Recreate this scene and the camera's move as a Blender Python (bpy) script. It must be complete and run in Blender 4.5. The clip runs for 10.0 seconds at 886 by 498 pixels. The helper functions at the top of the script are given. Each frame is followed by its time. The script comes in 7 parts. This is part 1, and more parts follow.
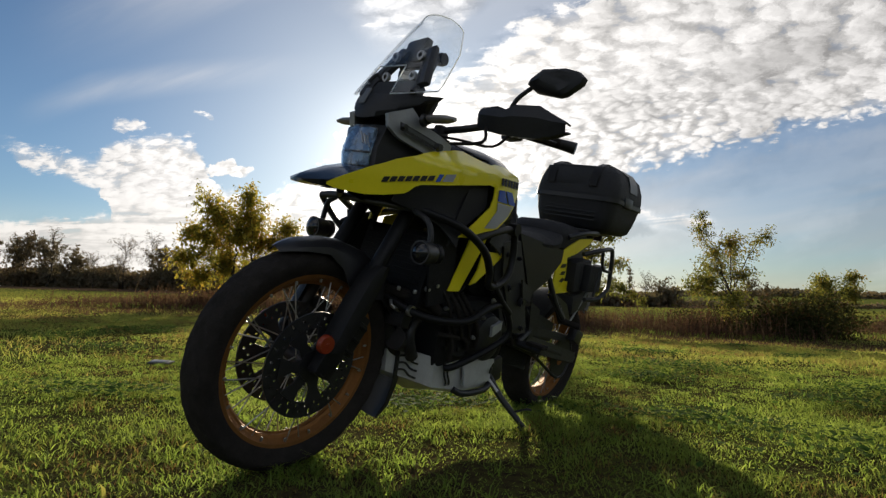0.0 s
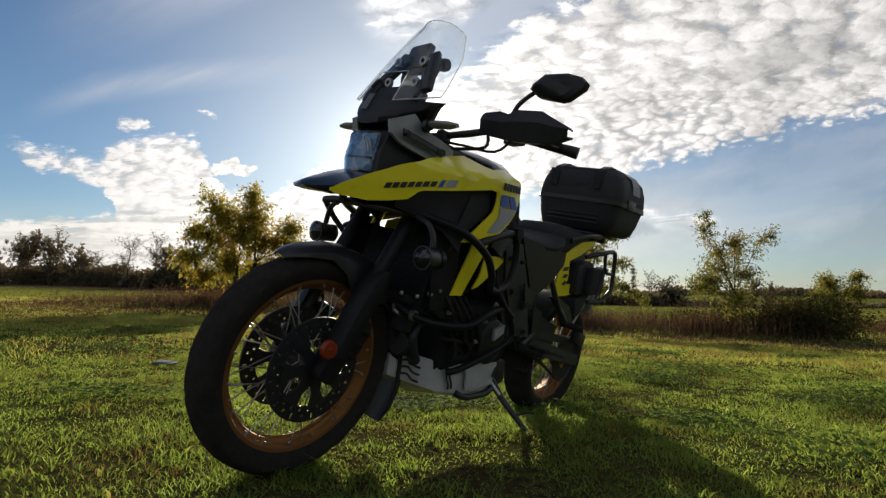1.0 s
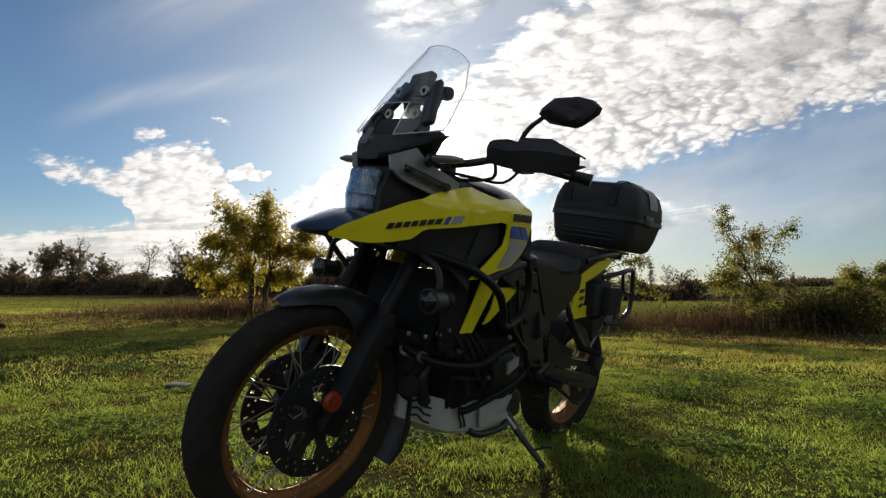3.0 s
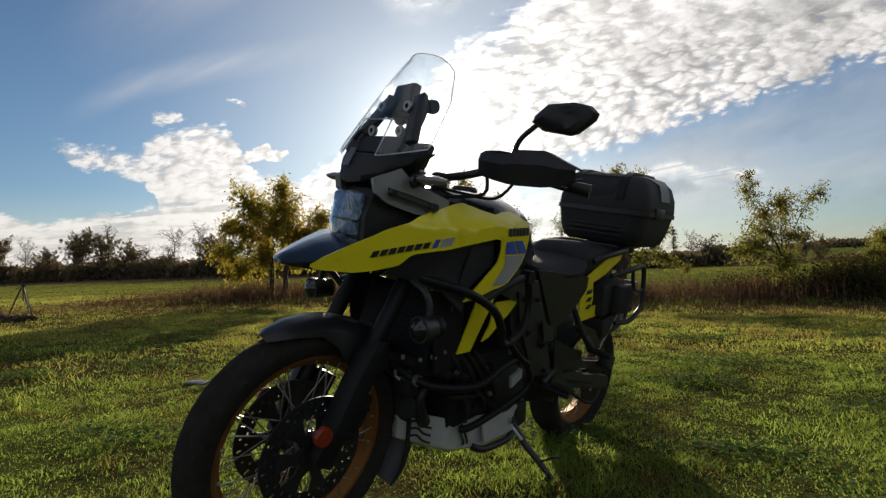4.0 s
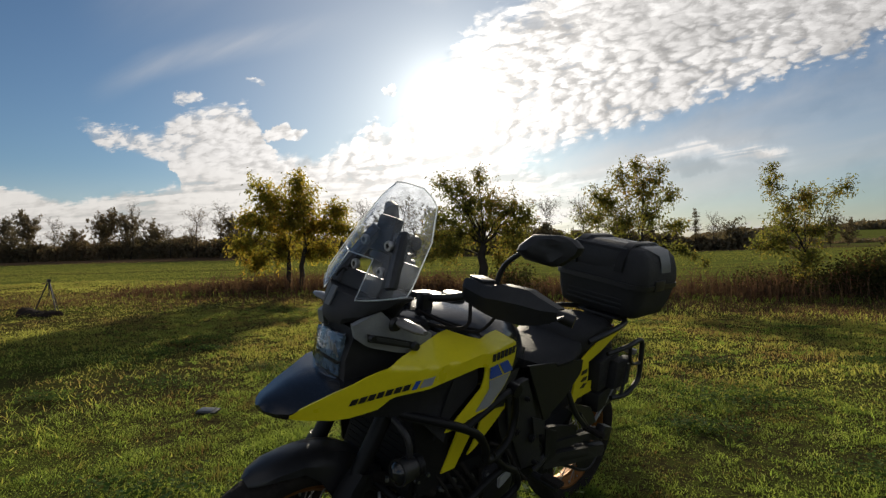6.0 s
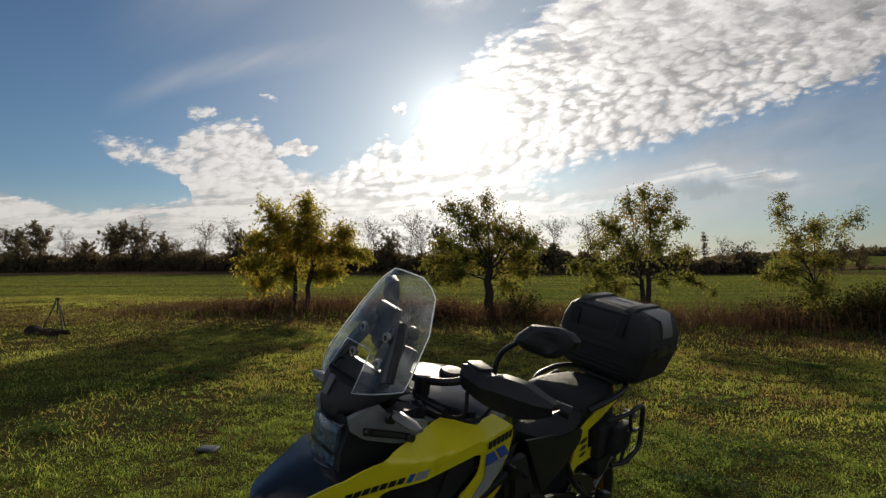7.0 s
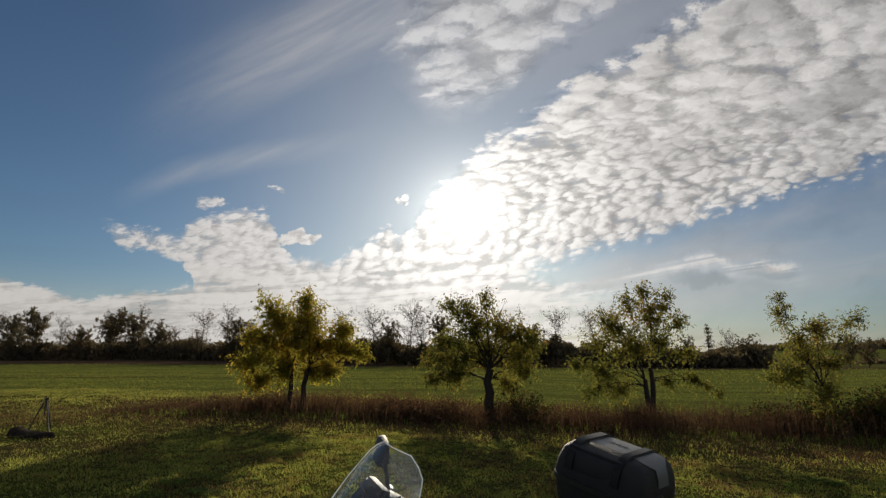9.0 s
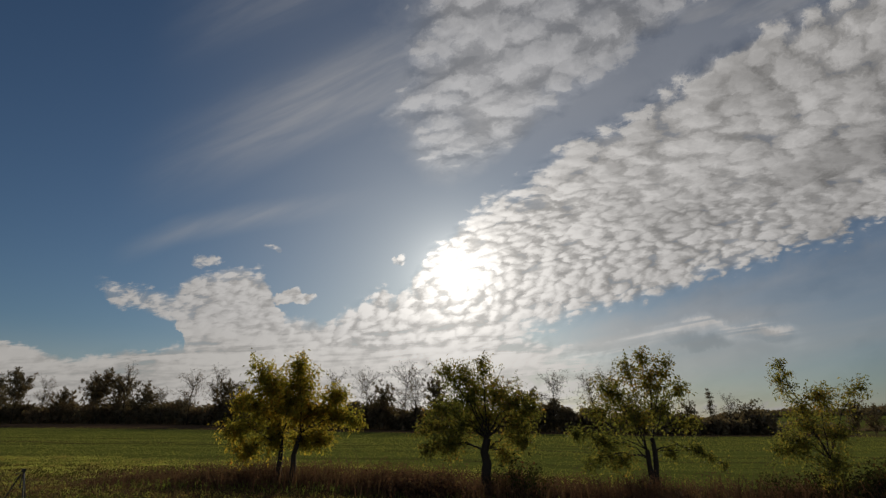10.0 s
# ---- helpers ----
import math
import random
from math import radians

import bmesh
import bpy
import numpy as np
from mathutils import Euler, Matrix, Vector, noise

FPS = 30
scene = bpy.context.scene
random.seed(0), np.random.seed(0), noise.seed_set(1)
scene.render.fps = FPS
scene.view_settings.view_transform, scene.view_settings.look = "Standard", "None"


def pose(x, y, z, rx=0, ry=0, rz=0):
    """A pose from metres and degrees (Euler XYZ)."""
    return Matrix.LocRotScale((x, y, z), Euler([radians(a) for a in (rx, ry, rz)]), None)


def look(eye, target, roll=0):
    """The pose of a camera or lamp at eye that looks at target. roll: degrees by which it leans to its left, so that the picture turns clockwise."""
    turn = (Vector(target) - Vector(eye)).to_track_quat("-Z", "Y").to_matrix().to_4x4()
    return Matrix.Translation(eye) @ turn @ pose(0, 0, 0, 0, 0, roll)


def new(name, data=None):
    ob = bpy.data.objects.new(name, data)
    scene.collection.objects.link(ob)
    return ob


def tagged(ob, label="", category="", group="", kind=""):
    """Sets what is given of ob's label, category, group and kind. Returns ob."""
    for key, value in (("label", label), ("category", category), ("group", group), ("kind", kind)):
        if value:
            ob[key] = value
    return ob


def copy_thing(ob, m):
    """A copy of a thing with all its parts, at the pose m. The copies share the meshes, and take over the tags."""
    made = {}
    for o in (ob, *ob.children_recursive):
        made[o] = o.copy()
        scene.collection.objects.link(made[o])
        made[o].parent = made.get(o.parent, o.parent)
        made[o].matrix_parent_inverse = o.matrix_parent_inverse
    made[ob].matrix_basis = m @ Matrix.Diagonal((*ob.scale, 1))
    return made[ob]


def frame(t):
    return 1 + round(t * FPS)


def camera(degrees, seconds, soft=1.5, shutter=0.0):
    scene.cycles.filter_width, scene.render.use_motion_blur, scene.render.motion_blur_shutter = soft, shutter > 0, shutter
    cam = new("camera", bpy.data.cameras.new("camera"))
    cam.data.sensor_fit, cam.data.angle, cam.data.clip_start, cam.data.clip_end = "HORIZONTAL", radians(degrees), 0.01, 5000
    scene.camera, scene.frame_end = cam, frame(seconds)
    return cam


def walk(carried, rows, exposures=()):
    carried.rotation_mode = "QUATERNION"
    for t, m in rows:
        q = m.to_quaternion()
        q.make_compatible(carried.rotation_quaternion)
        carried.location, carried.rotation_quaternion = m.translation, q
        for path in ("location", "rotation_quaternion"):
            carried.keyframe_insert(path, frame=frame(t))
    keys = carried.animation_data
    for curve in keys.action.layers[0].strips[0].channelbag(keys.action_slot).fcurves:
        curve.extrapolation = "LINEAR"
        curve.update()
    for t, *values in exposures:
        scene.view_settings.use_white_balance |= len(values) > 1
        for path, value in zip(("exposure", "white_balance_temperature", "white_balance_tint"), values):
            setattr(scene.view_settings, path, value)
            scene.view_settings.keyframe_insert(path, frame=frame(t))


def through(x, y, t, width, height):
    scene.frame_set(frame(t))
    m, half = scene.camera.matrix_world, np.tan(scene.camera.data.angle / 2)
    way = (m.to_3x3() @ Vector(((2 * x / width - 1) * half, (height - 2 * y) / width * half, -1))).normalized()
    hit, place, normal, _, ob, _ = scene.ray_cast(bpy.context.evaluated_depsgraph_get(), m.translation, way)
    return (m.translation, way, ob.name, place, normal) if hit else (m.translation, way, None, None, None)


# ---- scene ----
# The camera and its way: seconds, eye, target, lean.
cam = camera(81.0, 10.0, 1.36)
PATH = [
    (0, (0.2877, -0.0150, 0.5116), (-0.1390, 1.9300, 0.6984), 1.15),
    (0.5, (0.2899, -0.0157, 0.5173), (-0.1438, 1.9286, 0.6946), 1.13),
    (1, (0.2912, -0.0218, 0.5302), (-0.1473, 1.9210, 0.7124), 1.20),
    (1.5, (0.2942, -0.0134, 0.5455), (-0.1561, 1.9264, 0.7315), 1.19),
    (2, (0.2999, 0.0095, 0.5645), (-0.1505, 1.9491, 0.7525), 1.09),
    (2.5, (0.2838, 0.0268, 0.6005), (-0.1773, 1.9632, 0.7950), 0.69),
    (4, (0.3624, 0.1322, 0.7949), (-0.2071, 2.0478, 0.8734), -2.10),
    (4.5, (0.4034, 0.1598, 0.8773), (-0.1883, 2.0702, 0.9007), -2.21),
    (5, (0.4329, 0.1573, 0.9855), (-0.1831, 2.0601, 0.9832), -2.35),
    (5.5, (0.4482, 0.1500, 1.1076), (-0.1804, 2.0486, 1.1035), -2.01),
    (6.8, (0.5104, 0.1763, 1.3965), (-0.1498, 2.0636, 1.4447), -1.05),
    (7, (0.5100, 0.1478, 1.4322), (-0.1531, 2.0334, 1.5025), -0.63),
    (7.5, (0.5351, 0.1156, 1.5099), (-0.1420, 1.9912, 1.6632), -0.51),
    (8, (0.5542, 0.1002, 1.5713), (-0.1047, 1.9736, 1.8086), -0.57),
    (8.5, (0.5667, 0.0813, 1.6321), (-0.0797, 1.9474, 1.9484), -0.45),
    (9, (0.5869, 0.0475, 1.6867), (-0.0632, 1.8943, 2.0950), -0.24),
    (9.5, (0.5869, 0.0199, 1.7420), (-0.0487, 1.8456, 2.2544), -0.07),
    (10, (0.5869, -0.0078, 1.7973), (-0.0285, 1.7873, 2.4288), 0.00),
]
EXPOSURES = [(0.0, 0.50), (2.5, 0.50), (4.0, 0.40), (5.5, 0.30), (7.0, 0.06), (8.5, -0.12), (9.0, -0.19), (9.5, -0.30), (10.0, -0.66)]
walk(cam, [(t, look(eye, target, lean)) for t, eye, target, lean in PATH], EXPOSURES)

# ---- sky and sun ----
SUN_WAY = Vector((-0.289, 0.919, 0.270)).normalized()
sun = new("sun", bpy.data.lights.new("sun", "SUN"))
sun.data.energy, sun.data.angle, sun.data.color = 4.3, radians(0.6), (1.0, 0.88, 0.68)
sun.matrix_world = look(SUN_WAY * 50, (0, 0, 0))


class Graph:
    """Short writing for node trees."""

    def __init__(self, tree):
        self.tree = tree

    def node(self, kind, **inputs):
        n = self.tree.nodes.new(kind)
        for key, value in inputs.items():
            self.put(n.inputs[key.replace("_", " ")], value)
        return n

    def put(self, socket, value):
        if isinstance(value, bpy.types.NodeSocket):
            self.tree.links.new(value, socket)
        else:
            socket.default_value = value

    def math(self, op, *values, clamp=False):
        n = self.tree.nodes.new("ShaderNodeMath")
        n.operation, n.use_clamp = op, clamp
        for socket, value in zip(n.inputs, values):
            self.put(socket, value)
        return n.outputs[0]

    def vmath(self, op, a, b=None, out=0):
        n = self.tree.nodes.new("ShaderNodeVectorMath")
        n.operation = op
        self.put(n.inputs[0], a)
        if b is not None:
            self.put(n.inputs[3] if op == "SCALE" else n.inputs[1], b)
        return n.outputs[out]

    def dot(self, a, b):
        return self.vmath("DOT_PRODUCT", a, b, 1)

    def step(self, value, low, high):
        n = self.tree.nodes.new("ShaderNodeMapRange")
        n.interpolation_type = "SMOOTHSTEP"
        for i, v in enumerate((value, low, high, 0.0, 1.0)):
            self.put(n.inputs[i], v)
        return n.outputs[0]

    def mix(self, factor, a, b, blend="MIX"):
        n = self.tree.nodes.new("ShaderNodeMix")
        n.data_type, n.blend_type = "RGBA", blend
        self.put(n.inputs[0], factor), self.put(n.inputs[6], a), self.put(n.inputs[7], b)
        return n.outputs[2]

    def noise(self, vector, scale, detail=4.0, rough=0.55, warp=0.0, out=0):
        n = self.tree.nodes.new("ShaderNodeTexNoise")
        if vector is not None:
            self.put(n.inputs["Vector"], vector)
        n.inputs["Scale"].default_value, n.inputs["Detail"].default_value = scale, detail
        n.inputs["Roughness"].default_value, n.inputs["Distortion"].default_value = rough, warp
        return n.outputs[out]

    def ramp(self, value, *stops):
        n = self.tree.nodes.new("ShaderNodeValToRGB")
        self.put(n.inputs[0], value)
        e = n.color_ramp.elements
        while len(e) < len(stops):
            e.new(0.5)
        for el, (p, c) in zip(e, stops):
            el.position, el.color = p, (*c, 1)
        return n.outputs[0]

    def join(self, x, y, z=0.0):
        n = self.tree.nodes.new("ShaderNodeCombineXYZ")
        for s, v in zip(n.inputs, (x, y, z)):
            self.put(s, v)
        return n.outputs[0]


def build_sky():
    world = bpy.data.worlds.new("sky")
    scene.world = world
    world.use_nodes = True
    tree = world.node_tree
    tree.nodes.clear()
    g = Graph(tree)
    way = g.vmath("NORMALIZE", tree.nodes.new("ShaderNodeTexCoord").outputs["Generated"])
    sky = tree.nodes.new("ShaderNodeTexSky")
    sky.sky_type, sky.sun_disc = "NISHITA", False
    sky.sun_elevation, sky.sun_rotation = math.asin(SUN_WAY.z), math.atan2(SUN_WAY.x, SUN_WAY.y)
    sky.air_density, sky.dust_density, sky.ozone_density = 1.0, 0.5, 1.8
    # A chart of the sky round the sunward side: east-west and height, on a plane that touches the dome there.
    ahead, right, up = Vector((-0.3077, 0.8976, 0.3158)), Vector((0.9460, 0.3243, 0.0)), Vector((0.1024, -0.2987, 0.9488))
    depth = g.math("MAXIMUM", g.dot(way, ahead), 0.08)
    cx = g.math("ADD", g.math("MULTIPLY", g.math("DIVIDE", g.dot(way, right), depth), 0.918), 0.784)
    cy = g.math("SUBTRACT", 0.441, g.math("MULTIPLY", g.math("DIVIDE", g.dot(way, up), depth), 0.918))
    front = g.step(g.dot(way, ahead), 0.1, 0.4)
    parts = tree.nodes.new("ShaderNodeSeparateXYZ")
    tree.links.new(way, parts.inputs[0])
    wob = g.noise(g.join(cx, cy), 11.0, 6.0, 0.62)
    wob2 = g.noise(g.join(cy, cx, 3.0), 11.0, 6.0, 0.62)
    x = g.math("ADD", cx, g.math("MULTIPLY", g.math("SUBTRACT", wob, 0.5), 0.085))
    y = g.math("ADD", cy, g.math("MULTIPLY", g.math("SUBTRACT", wob2, 0.5), 0.075))

    def profile(pairs, at=None):
        """A height of the chart as a broken line over x."""
        stops = [((px + 0.2) / 2.2, (py + 0.5,) * 3) for px, py in pairs]
        return g.math("SUBTRACT", g.ramp(g.math("DIVIDE", g.math("ADD", x if at is None else at, 0.2), 2.2), *stops), 0.5)

    def blob(px, py, rx, ry, soft=2.0):
        a = g.math("POWER", g.math("DIVIDE", g.math("SUBTRACT", x, px), rx), 2.0)
        b = g.math("POWER", g.math("DIVIDE", g.math("SUBTRACT", y, py), ry), 2.0)
        return g.step(g.math("ADD", a, b), soft, 0.1)

    def most(*values):
        out = values[0]
        for v in values[1:]:
            out = g.math("MAXIMUM", out, v)
        return out

    def times(*values):
        out = values[0]
        for v in values[1:]:
            out = g.math("MULTIPLY", out, v)
        return out

    # Small rounded heaps of a mackerel sky, finer towards the horizon, with ragged gaps.
    flat = g.join(cx, g.math("MULTIPLY", g.math("ADD", cy, g.math("MULTIPLY", cx, 0.20)), g.math("ADD", 1.25, g.math("MULTIPLY", g.step(cy, 0.1, 0.5), 0.45))))
    swirl = g.vmath("SCALE", g.vmath("SUBTRACT", g.noise(flat, 16.0, 5.0, 0.62, 0.0, 1), (0.5, 0.5, 0.5)), 0.072)
    flat = g.vmath("ADD", flat, swirl)

    def heaps(scale, at):
        heap = tree.nodes.new("ShaderNodeTexVoronoi")
        heap.feature, heap.voronoi_dimensions = "SMOOTH_F1", "2D"
        heap.inputs["Scale"].default_value, heap.inputs["Smoothness"].default_value = scale, 0.25
        g.put(heap.inputs["Vector"], at)
        return g.math("SUBTRACT", 1.10, g.math("MULTIPLY", heap.outputs[0], 1.35))

    lower = g.step(cy, 0.22, 0.50)

    def tops(at):
        return g.math("ADD", g.math("MULTIPLY", heaps(17.0, at), g.math("SUBTRACT", 1.0, lower)), g.math("MULTIPLY", heaps(38.0, at), lower))

    round_tops = tops(flat)
    puffs = g.noise(flat, 6.5, 4.0, 0.50, 0.25)
    fine = g.noise(flat, 40.0, 8.0, 0.70, 0.2)
    cells = g.math("ADD", g.math("MULTIPLY", round_tops, 0.31), g.math("ADD", g.math("MULTIPLY", puffs, 0.31), g.math("MULTIPLY", fine, 0.38)))
    to_sun = g.vmath("NORMALIZE", g.vmath("SUBTRACT", (0.815, 0.505, 0.0), g.join(cx, cy)))
    sunward = g.vmath("ADD", flat, g.vmath("MULTIPLY", to_sun, (0.010, 0.013, 0.0)))
    relief = g.math("MULTIPLY", g.math("SUBTRACT", fine, g.noise(sunward, 40.0, 8.0, 0.70, 0.2)), 0.55)
    relief = g.math("ADD", relief, g.math("MULTIPLY", g.math("SUBTRACT", round_tops, tops(sunward)), 0.55))
    relief = g.math("ADD", relief, g.math("MULTIPLY", g.math("SUBTRACT", puffs, g.noise(g.vmath("ADD", flat, g.vmath("MULTIPLY", to_sun, (0.03, 0.038, 0.0))), 6.5, 4.0, 0.50, 0.25)), 1.2))
    ripple = g.noise(g.join(g.math("MULTIPLY", cx, 34.0), g.math("MULTIPLY", g.math("ADD", cy, g.math("MULTIPLY", cx, 0.12)), 105.0)), 1.0, 4.0, 0.6, 0.6)
    rippled = g.step(x, 0.62, 0.45)
    cells = g.math("ADD", 0.5, g.math("ADD", g.math("MULTIPLY", g.math("SUBTRACT", cells, 0.5), g.math("SUBTRACT", 1.0, g.math("MULTIPLY", rippled, 0.55))), times(g.math("SUBTRACT", ripple, 0.5), rippled, 0.62)))
    layers = g.noise(g.join(g.math("MULTIPLY", cx, 4.5), g.math("MULTIPLY", g.math("ADD", cy, g.math("MULTIPLY", cx, 0.06)), 46.0)), 1.0, 5.0, 0.58, 0.8)
    cells = g.math("ADD", cells, times(g.math("SUBTRACT", layers, 0.5), g.step(cy, 0.54, 0.64), 2.2))
    calm = g.step(cy, 0.67, 0.51)
    cells = g.math("ADD", 0.5, g.math("MULTIPLY", g.math("SUBTRACT", cells, 0.5), g.math("ADD", 0.25, g.math("MULTIPLY", calm, 0.75))))
    # The broad band that rises from the sun, and the looser field above it beyond a blue lane.
    under_top = g.math("SUBTRACT", y, profile(((0.76, 0.47), (0.81, 0.375), (0.93, 0.30), (1.0, 0.235), (1.1, 0.18), (1.2, 0.12), (1.3, 0.055), (1.568, -0.09), (1.9, -0.2))))
    over_foot = g.math("SUBTRACT", profile(((0.80, 0.64), (0.88, 0.605), (1.06, 0.565), (1.16, 0.535), (1.3, 0.49), (1.45, 0.448), (1.568, 0.415), (1.9, 0.33))), y)
    band = times(g.step(under_top, -0.03, 0.10), g.step(over_foot, -0.025, 0.07), g.step(x, 0.74, 0.84))
    loose = times(g.step(g.math("SUBTRACT", profile(((0.70, 0.28), (0.74, 0.31), (0.80, 0.335), (0.9, 0.285), (0.96, 0.235), (1.1, 0.145), (1.2, 0.065), (1.35, -0.035), (1.7, -0.2))), y), -0.015, 0.09), g.step(g.math("ADD", x, g.math("MULTIPLY", g.math("SUBTRACT", puffs, 0.5), 0.22)), 0.63, 0.83), 0.76)
    # Cloud fades out overhead, above the view, to lessen the fill in shadows.
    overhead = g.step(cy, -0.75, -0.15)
    # The ragged bank left of the sun with its trailing tongue.
    crest = g.math("SUBTRACT", y, profile(((0.13, 0.52), (0.16, 0.478), (0.25, 0.488), (0.31, 0.50), (0.34, 0.485), (0.43, 0.462), (0.475, 0.466), (0.492, 0.50), (0.505, 0.555), (0.57, 0.56), (0.61, 0.54), (0.65, 0.52), (0.68, 0.495), (0.70, 0.52), (0.73, 0.48), (0.76, 0.43), (0.81, 0.38))))
    keel = g.math("SUBTRACT", profile(((0.13, 0.48), (0.16, 0.50), (0.20, 0.548), (0.28, 0.572), (0.315, 0.575), (0.33, 0.70), (0.40, 0.74))), y)
    bank = times(g.step(crest, -0.012, 0.045), g.step(keel, -0.012, 0.03), g.step(x, 0.13, 0.20), g.step(x, 1.02, 0.86), g.math("ADD", 0.70, g.math("MULTIPLY", g.step(x, 0.28, 0.42), 0.26)))
    bits = most(times(blob(0.52, 0.528, 0.030, 0.010), 1.2), times(blob(0.703, 0.459, 0.016, 0.007), 0.7), times(blob(0.485, 0.440, 0.020, 0.006), 0.45), times(blob(0.365, 0.462, 0.025, 0.010), 0.55))
    low = times(g.step(g.math("SUBTRACT", y, profile(((-0.1, 0.565), (0.0, 0.588), (0.06, 0.602), (0.13, 0.632), (0.20, 0.612), (0.31, 0.60), (0.6, 0.57), (1.1, 0.60)))), -0.012, 0.028), g.step(x, 1.25, 0.85), 0.85)
    plume_top = g.math("SUBTRACT", y, profile(((0.9, 0.64), (1.0, 0.613), (1.12, 0.594), (1.25, 0.553), (1.29, 0.57), (1.38, 0.568), (1.42, 0.585), (1.5, 0.60))))
    plume = times(g.step(plume_top, -0.006, 0.012), g.step(plume_top, 0.050, 0.012), g.step(x, 0.92, 1.02), g.step(x, 1.46, 1.36), 0.85)
    low = most(low, times(g.step(y, 0.66, 0.74), 0.5))
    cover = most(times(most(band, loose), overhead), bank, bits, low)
    # Unseen cloud behind the camera, added for neutral fill on the motorcycle's front.
    back = g.math("MULTIPLY", g.step(g.noise(way, 2.2, 4.0), 0.38, 0.60), 0.85)
    cover = g.math("ADD", g.math("MULTIPLY", cover, front), g.math("MULTIPLY", back, g.math("SUBTRACT", 1.0, front)))
    # Thin veils: long streaks up to the left of the sun, a pale sheet under the heaped band.
    feather = g.noise(g.join(g.math("MULTIPLY", g.math("ADD", cx, g.math("MULTIPLY", cy, -0.45)), 2.0), g.math("MULTIPLY", g.math("ADD", cy, g.math("MULTIPLY", cx, 0.47)), 14.0)), 1.6, 5.0, 0.55, 0.4)

    def streak(pairs, upper, lower):
        d = g.math("SUBTRACT", cy, profile(pairs, cx))
        return times(g.step(d, -upper, 0.0), g.step(d, lower, 0.0), g.math("ADD", 0.45, g.math("MULTIPLY", g.step(feather, 0.3, 0.7), 0.75)))

    veil = most(times(streak(((0.15, 0.365), (0.27, 0.315), (0.50, 0.215), (0.74, 0.115), (1.0, 0.02)), 0.12, 0.09), g.step(cx, 0.18, 0.58), 0.40),
                times(streak(((0.15, 0.47), (0.24, 0.438), (0.31, 0.408), (0.46, 0.378), (0.75, 0.34)), 0.03, 0.035), g.step(cx, 0.18, 0.33), g.step(cx, 0.72, 0.42), 0.26),
                times(streak(((0.2, 0.10), (0.50, -0.02), (0.75, -0.14), (1.0, -0.3)), 0.10, 0.10), g.step(cx, 0.25, 0.55), 0.25))
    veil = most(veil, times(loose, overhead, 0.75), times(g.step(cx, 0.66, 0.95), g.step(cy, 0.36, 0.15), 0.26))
    veil = g.math("ADD", veil, times(g.step(cx, 0.20, 0.70), g.step(cy, -0.35, 0.30), 0.20))
    sheet = g.noise(g.join(g.math("MULTIPLY", cx, 1.0), g.math("MULTIPLY", g.math("ADD", cy, g.math("MULTIPLY", cx, 0.20)), 8.0)), 1.7, 3.0, 0.5, 0.4)
    under = times(g.step(over_foot, 0.03, -0.04), g.step(cx, 0.75, 0.95))
    pale = times(under, g.math("ADD", g.math("MULTIPLY", g.step(cx, 1.60, 1.0), 0.36), 0.42), g.math("ADD", 0.62, g.math("MULTIPLY", g.step(sheet, 0.30, 0.72), 0.55)))
    silk = g.noise(g.join(g.math("MULTIPLY", cx, 2.2), g.math("MULTIPLY", g.math("ADD", cy, g.math("MULTIPLY", cx, 0.17)), 34.0)), 1.6, 4.0, 0.55, 0.5)
    pale = most(pale, times(plume, g.math("ADD", 0.55, g.math("MULTIPLY", g.step(silk, 0.32, 0.64), 0.60))))
    haze = times(g.step(parts.outputs[2], 0.16, 0.0), g.math("SUBTRACT", 0.5, g.math("MULTIPLY", g.step(cx, 0.95, 1.35), 0.28)))
    veil = g.math("MAXIMUM", g.math("MULTIPLY", g.math("MAXIMUM", veil, pale), front), haze)
    solid = g.math("ADD", g.math("MULTIPLY", cover, 1.45), g.math("MULTIPLY", g.math("SUBTRACT", cells, 0.5), 3.4))
    cloud = times(g.step(solid, 0.34, 1.10), g.step(cover, 0.02, 0.30), g.math("SUBTRACT", 1.0, times(g.step(under_top, 0.0, -0.05), g.step(cy, 0.36, 0.30), 0.30)))
    # Thinner sheet that fills most of the gaps between the heaps.
    cloud = g.math("MAXIMUM", cloud, g.math("MULTIPLY", g.step(g.math("ADD", cover, g.math("MULTIPLY", g.math("SUBTRACT", puffs, 0.5), 0.9)), 0.20, 0.80), 0.74))
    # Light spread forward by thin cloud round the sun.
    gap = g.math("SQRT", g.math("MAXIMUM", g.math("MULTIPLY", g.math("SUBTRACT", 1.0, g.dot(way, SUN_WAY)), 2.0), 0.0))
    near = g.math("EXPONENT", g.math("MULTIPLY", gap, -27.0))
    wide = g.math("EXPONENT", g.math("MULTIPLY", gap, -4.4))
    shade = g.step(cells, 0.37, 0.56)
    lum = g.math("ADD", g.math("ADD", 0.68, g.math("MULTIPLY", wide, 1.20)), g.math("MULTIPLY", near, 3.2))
    lum = g.math("MULTIPLY", lum, g.math("ADD", 0.74, g.math("MULTIPLY", g.math("ADD", g.math("MULTIPLY", shade, g.step(cover, 0.05, 0.5)), g.math("MULTIPLY", g.math("SUBTRACT", 1.0, g.step(cover, 0.05, 0.5)), 0.62)), 0.35)))
    lum = g.math("MULTIPLY", lum, g.math("ADD", 1.0, times(g.math("MINIMUM", g.math("MAXIMUM", relief, -0.25), 0.25), calm, g.step(cover, 0.05, 0.5), g.math("SUBTRACT", 1.0, g.math("MULTIPLY", rippled, 0.6)), 0.85)))
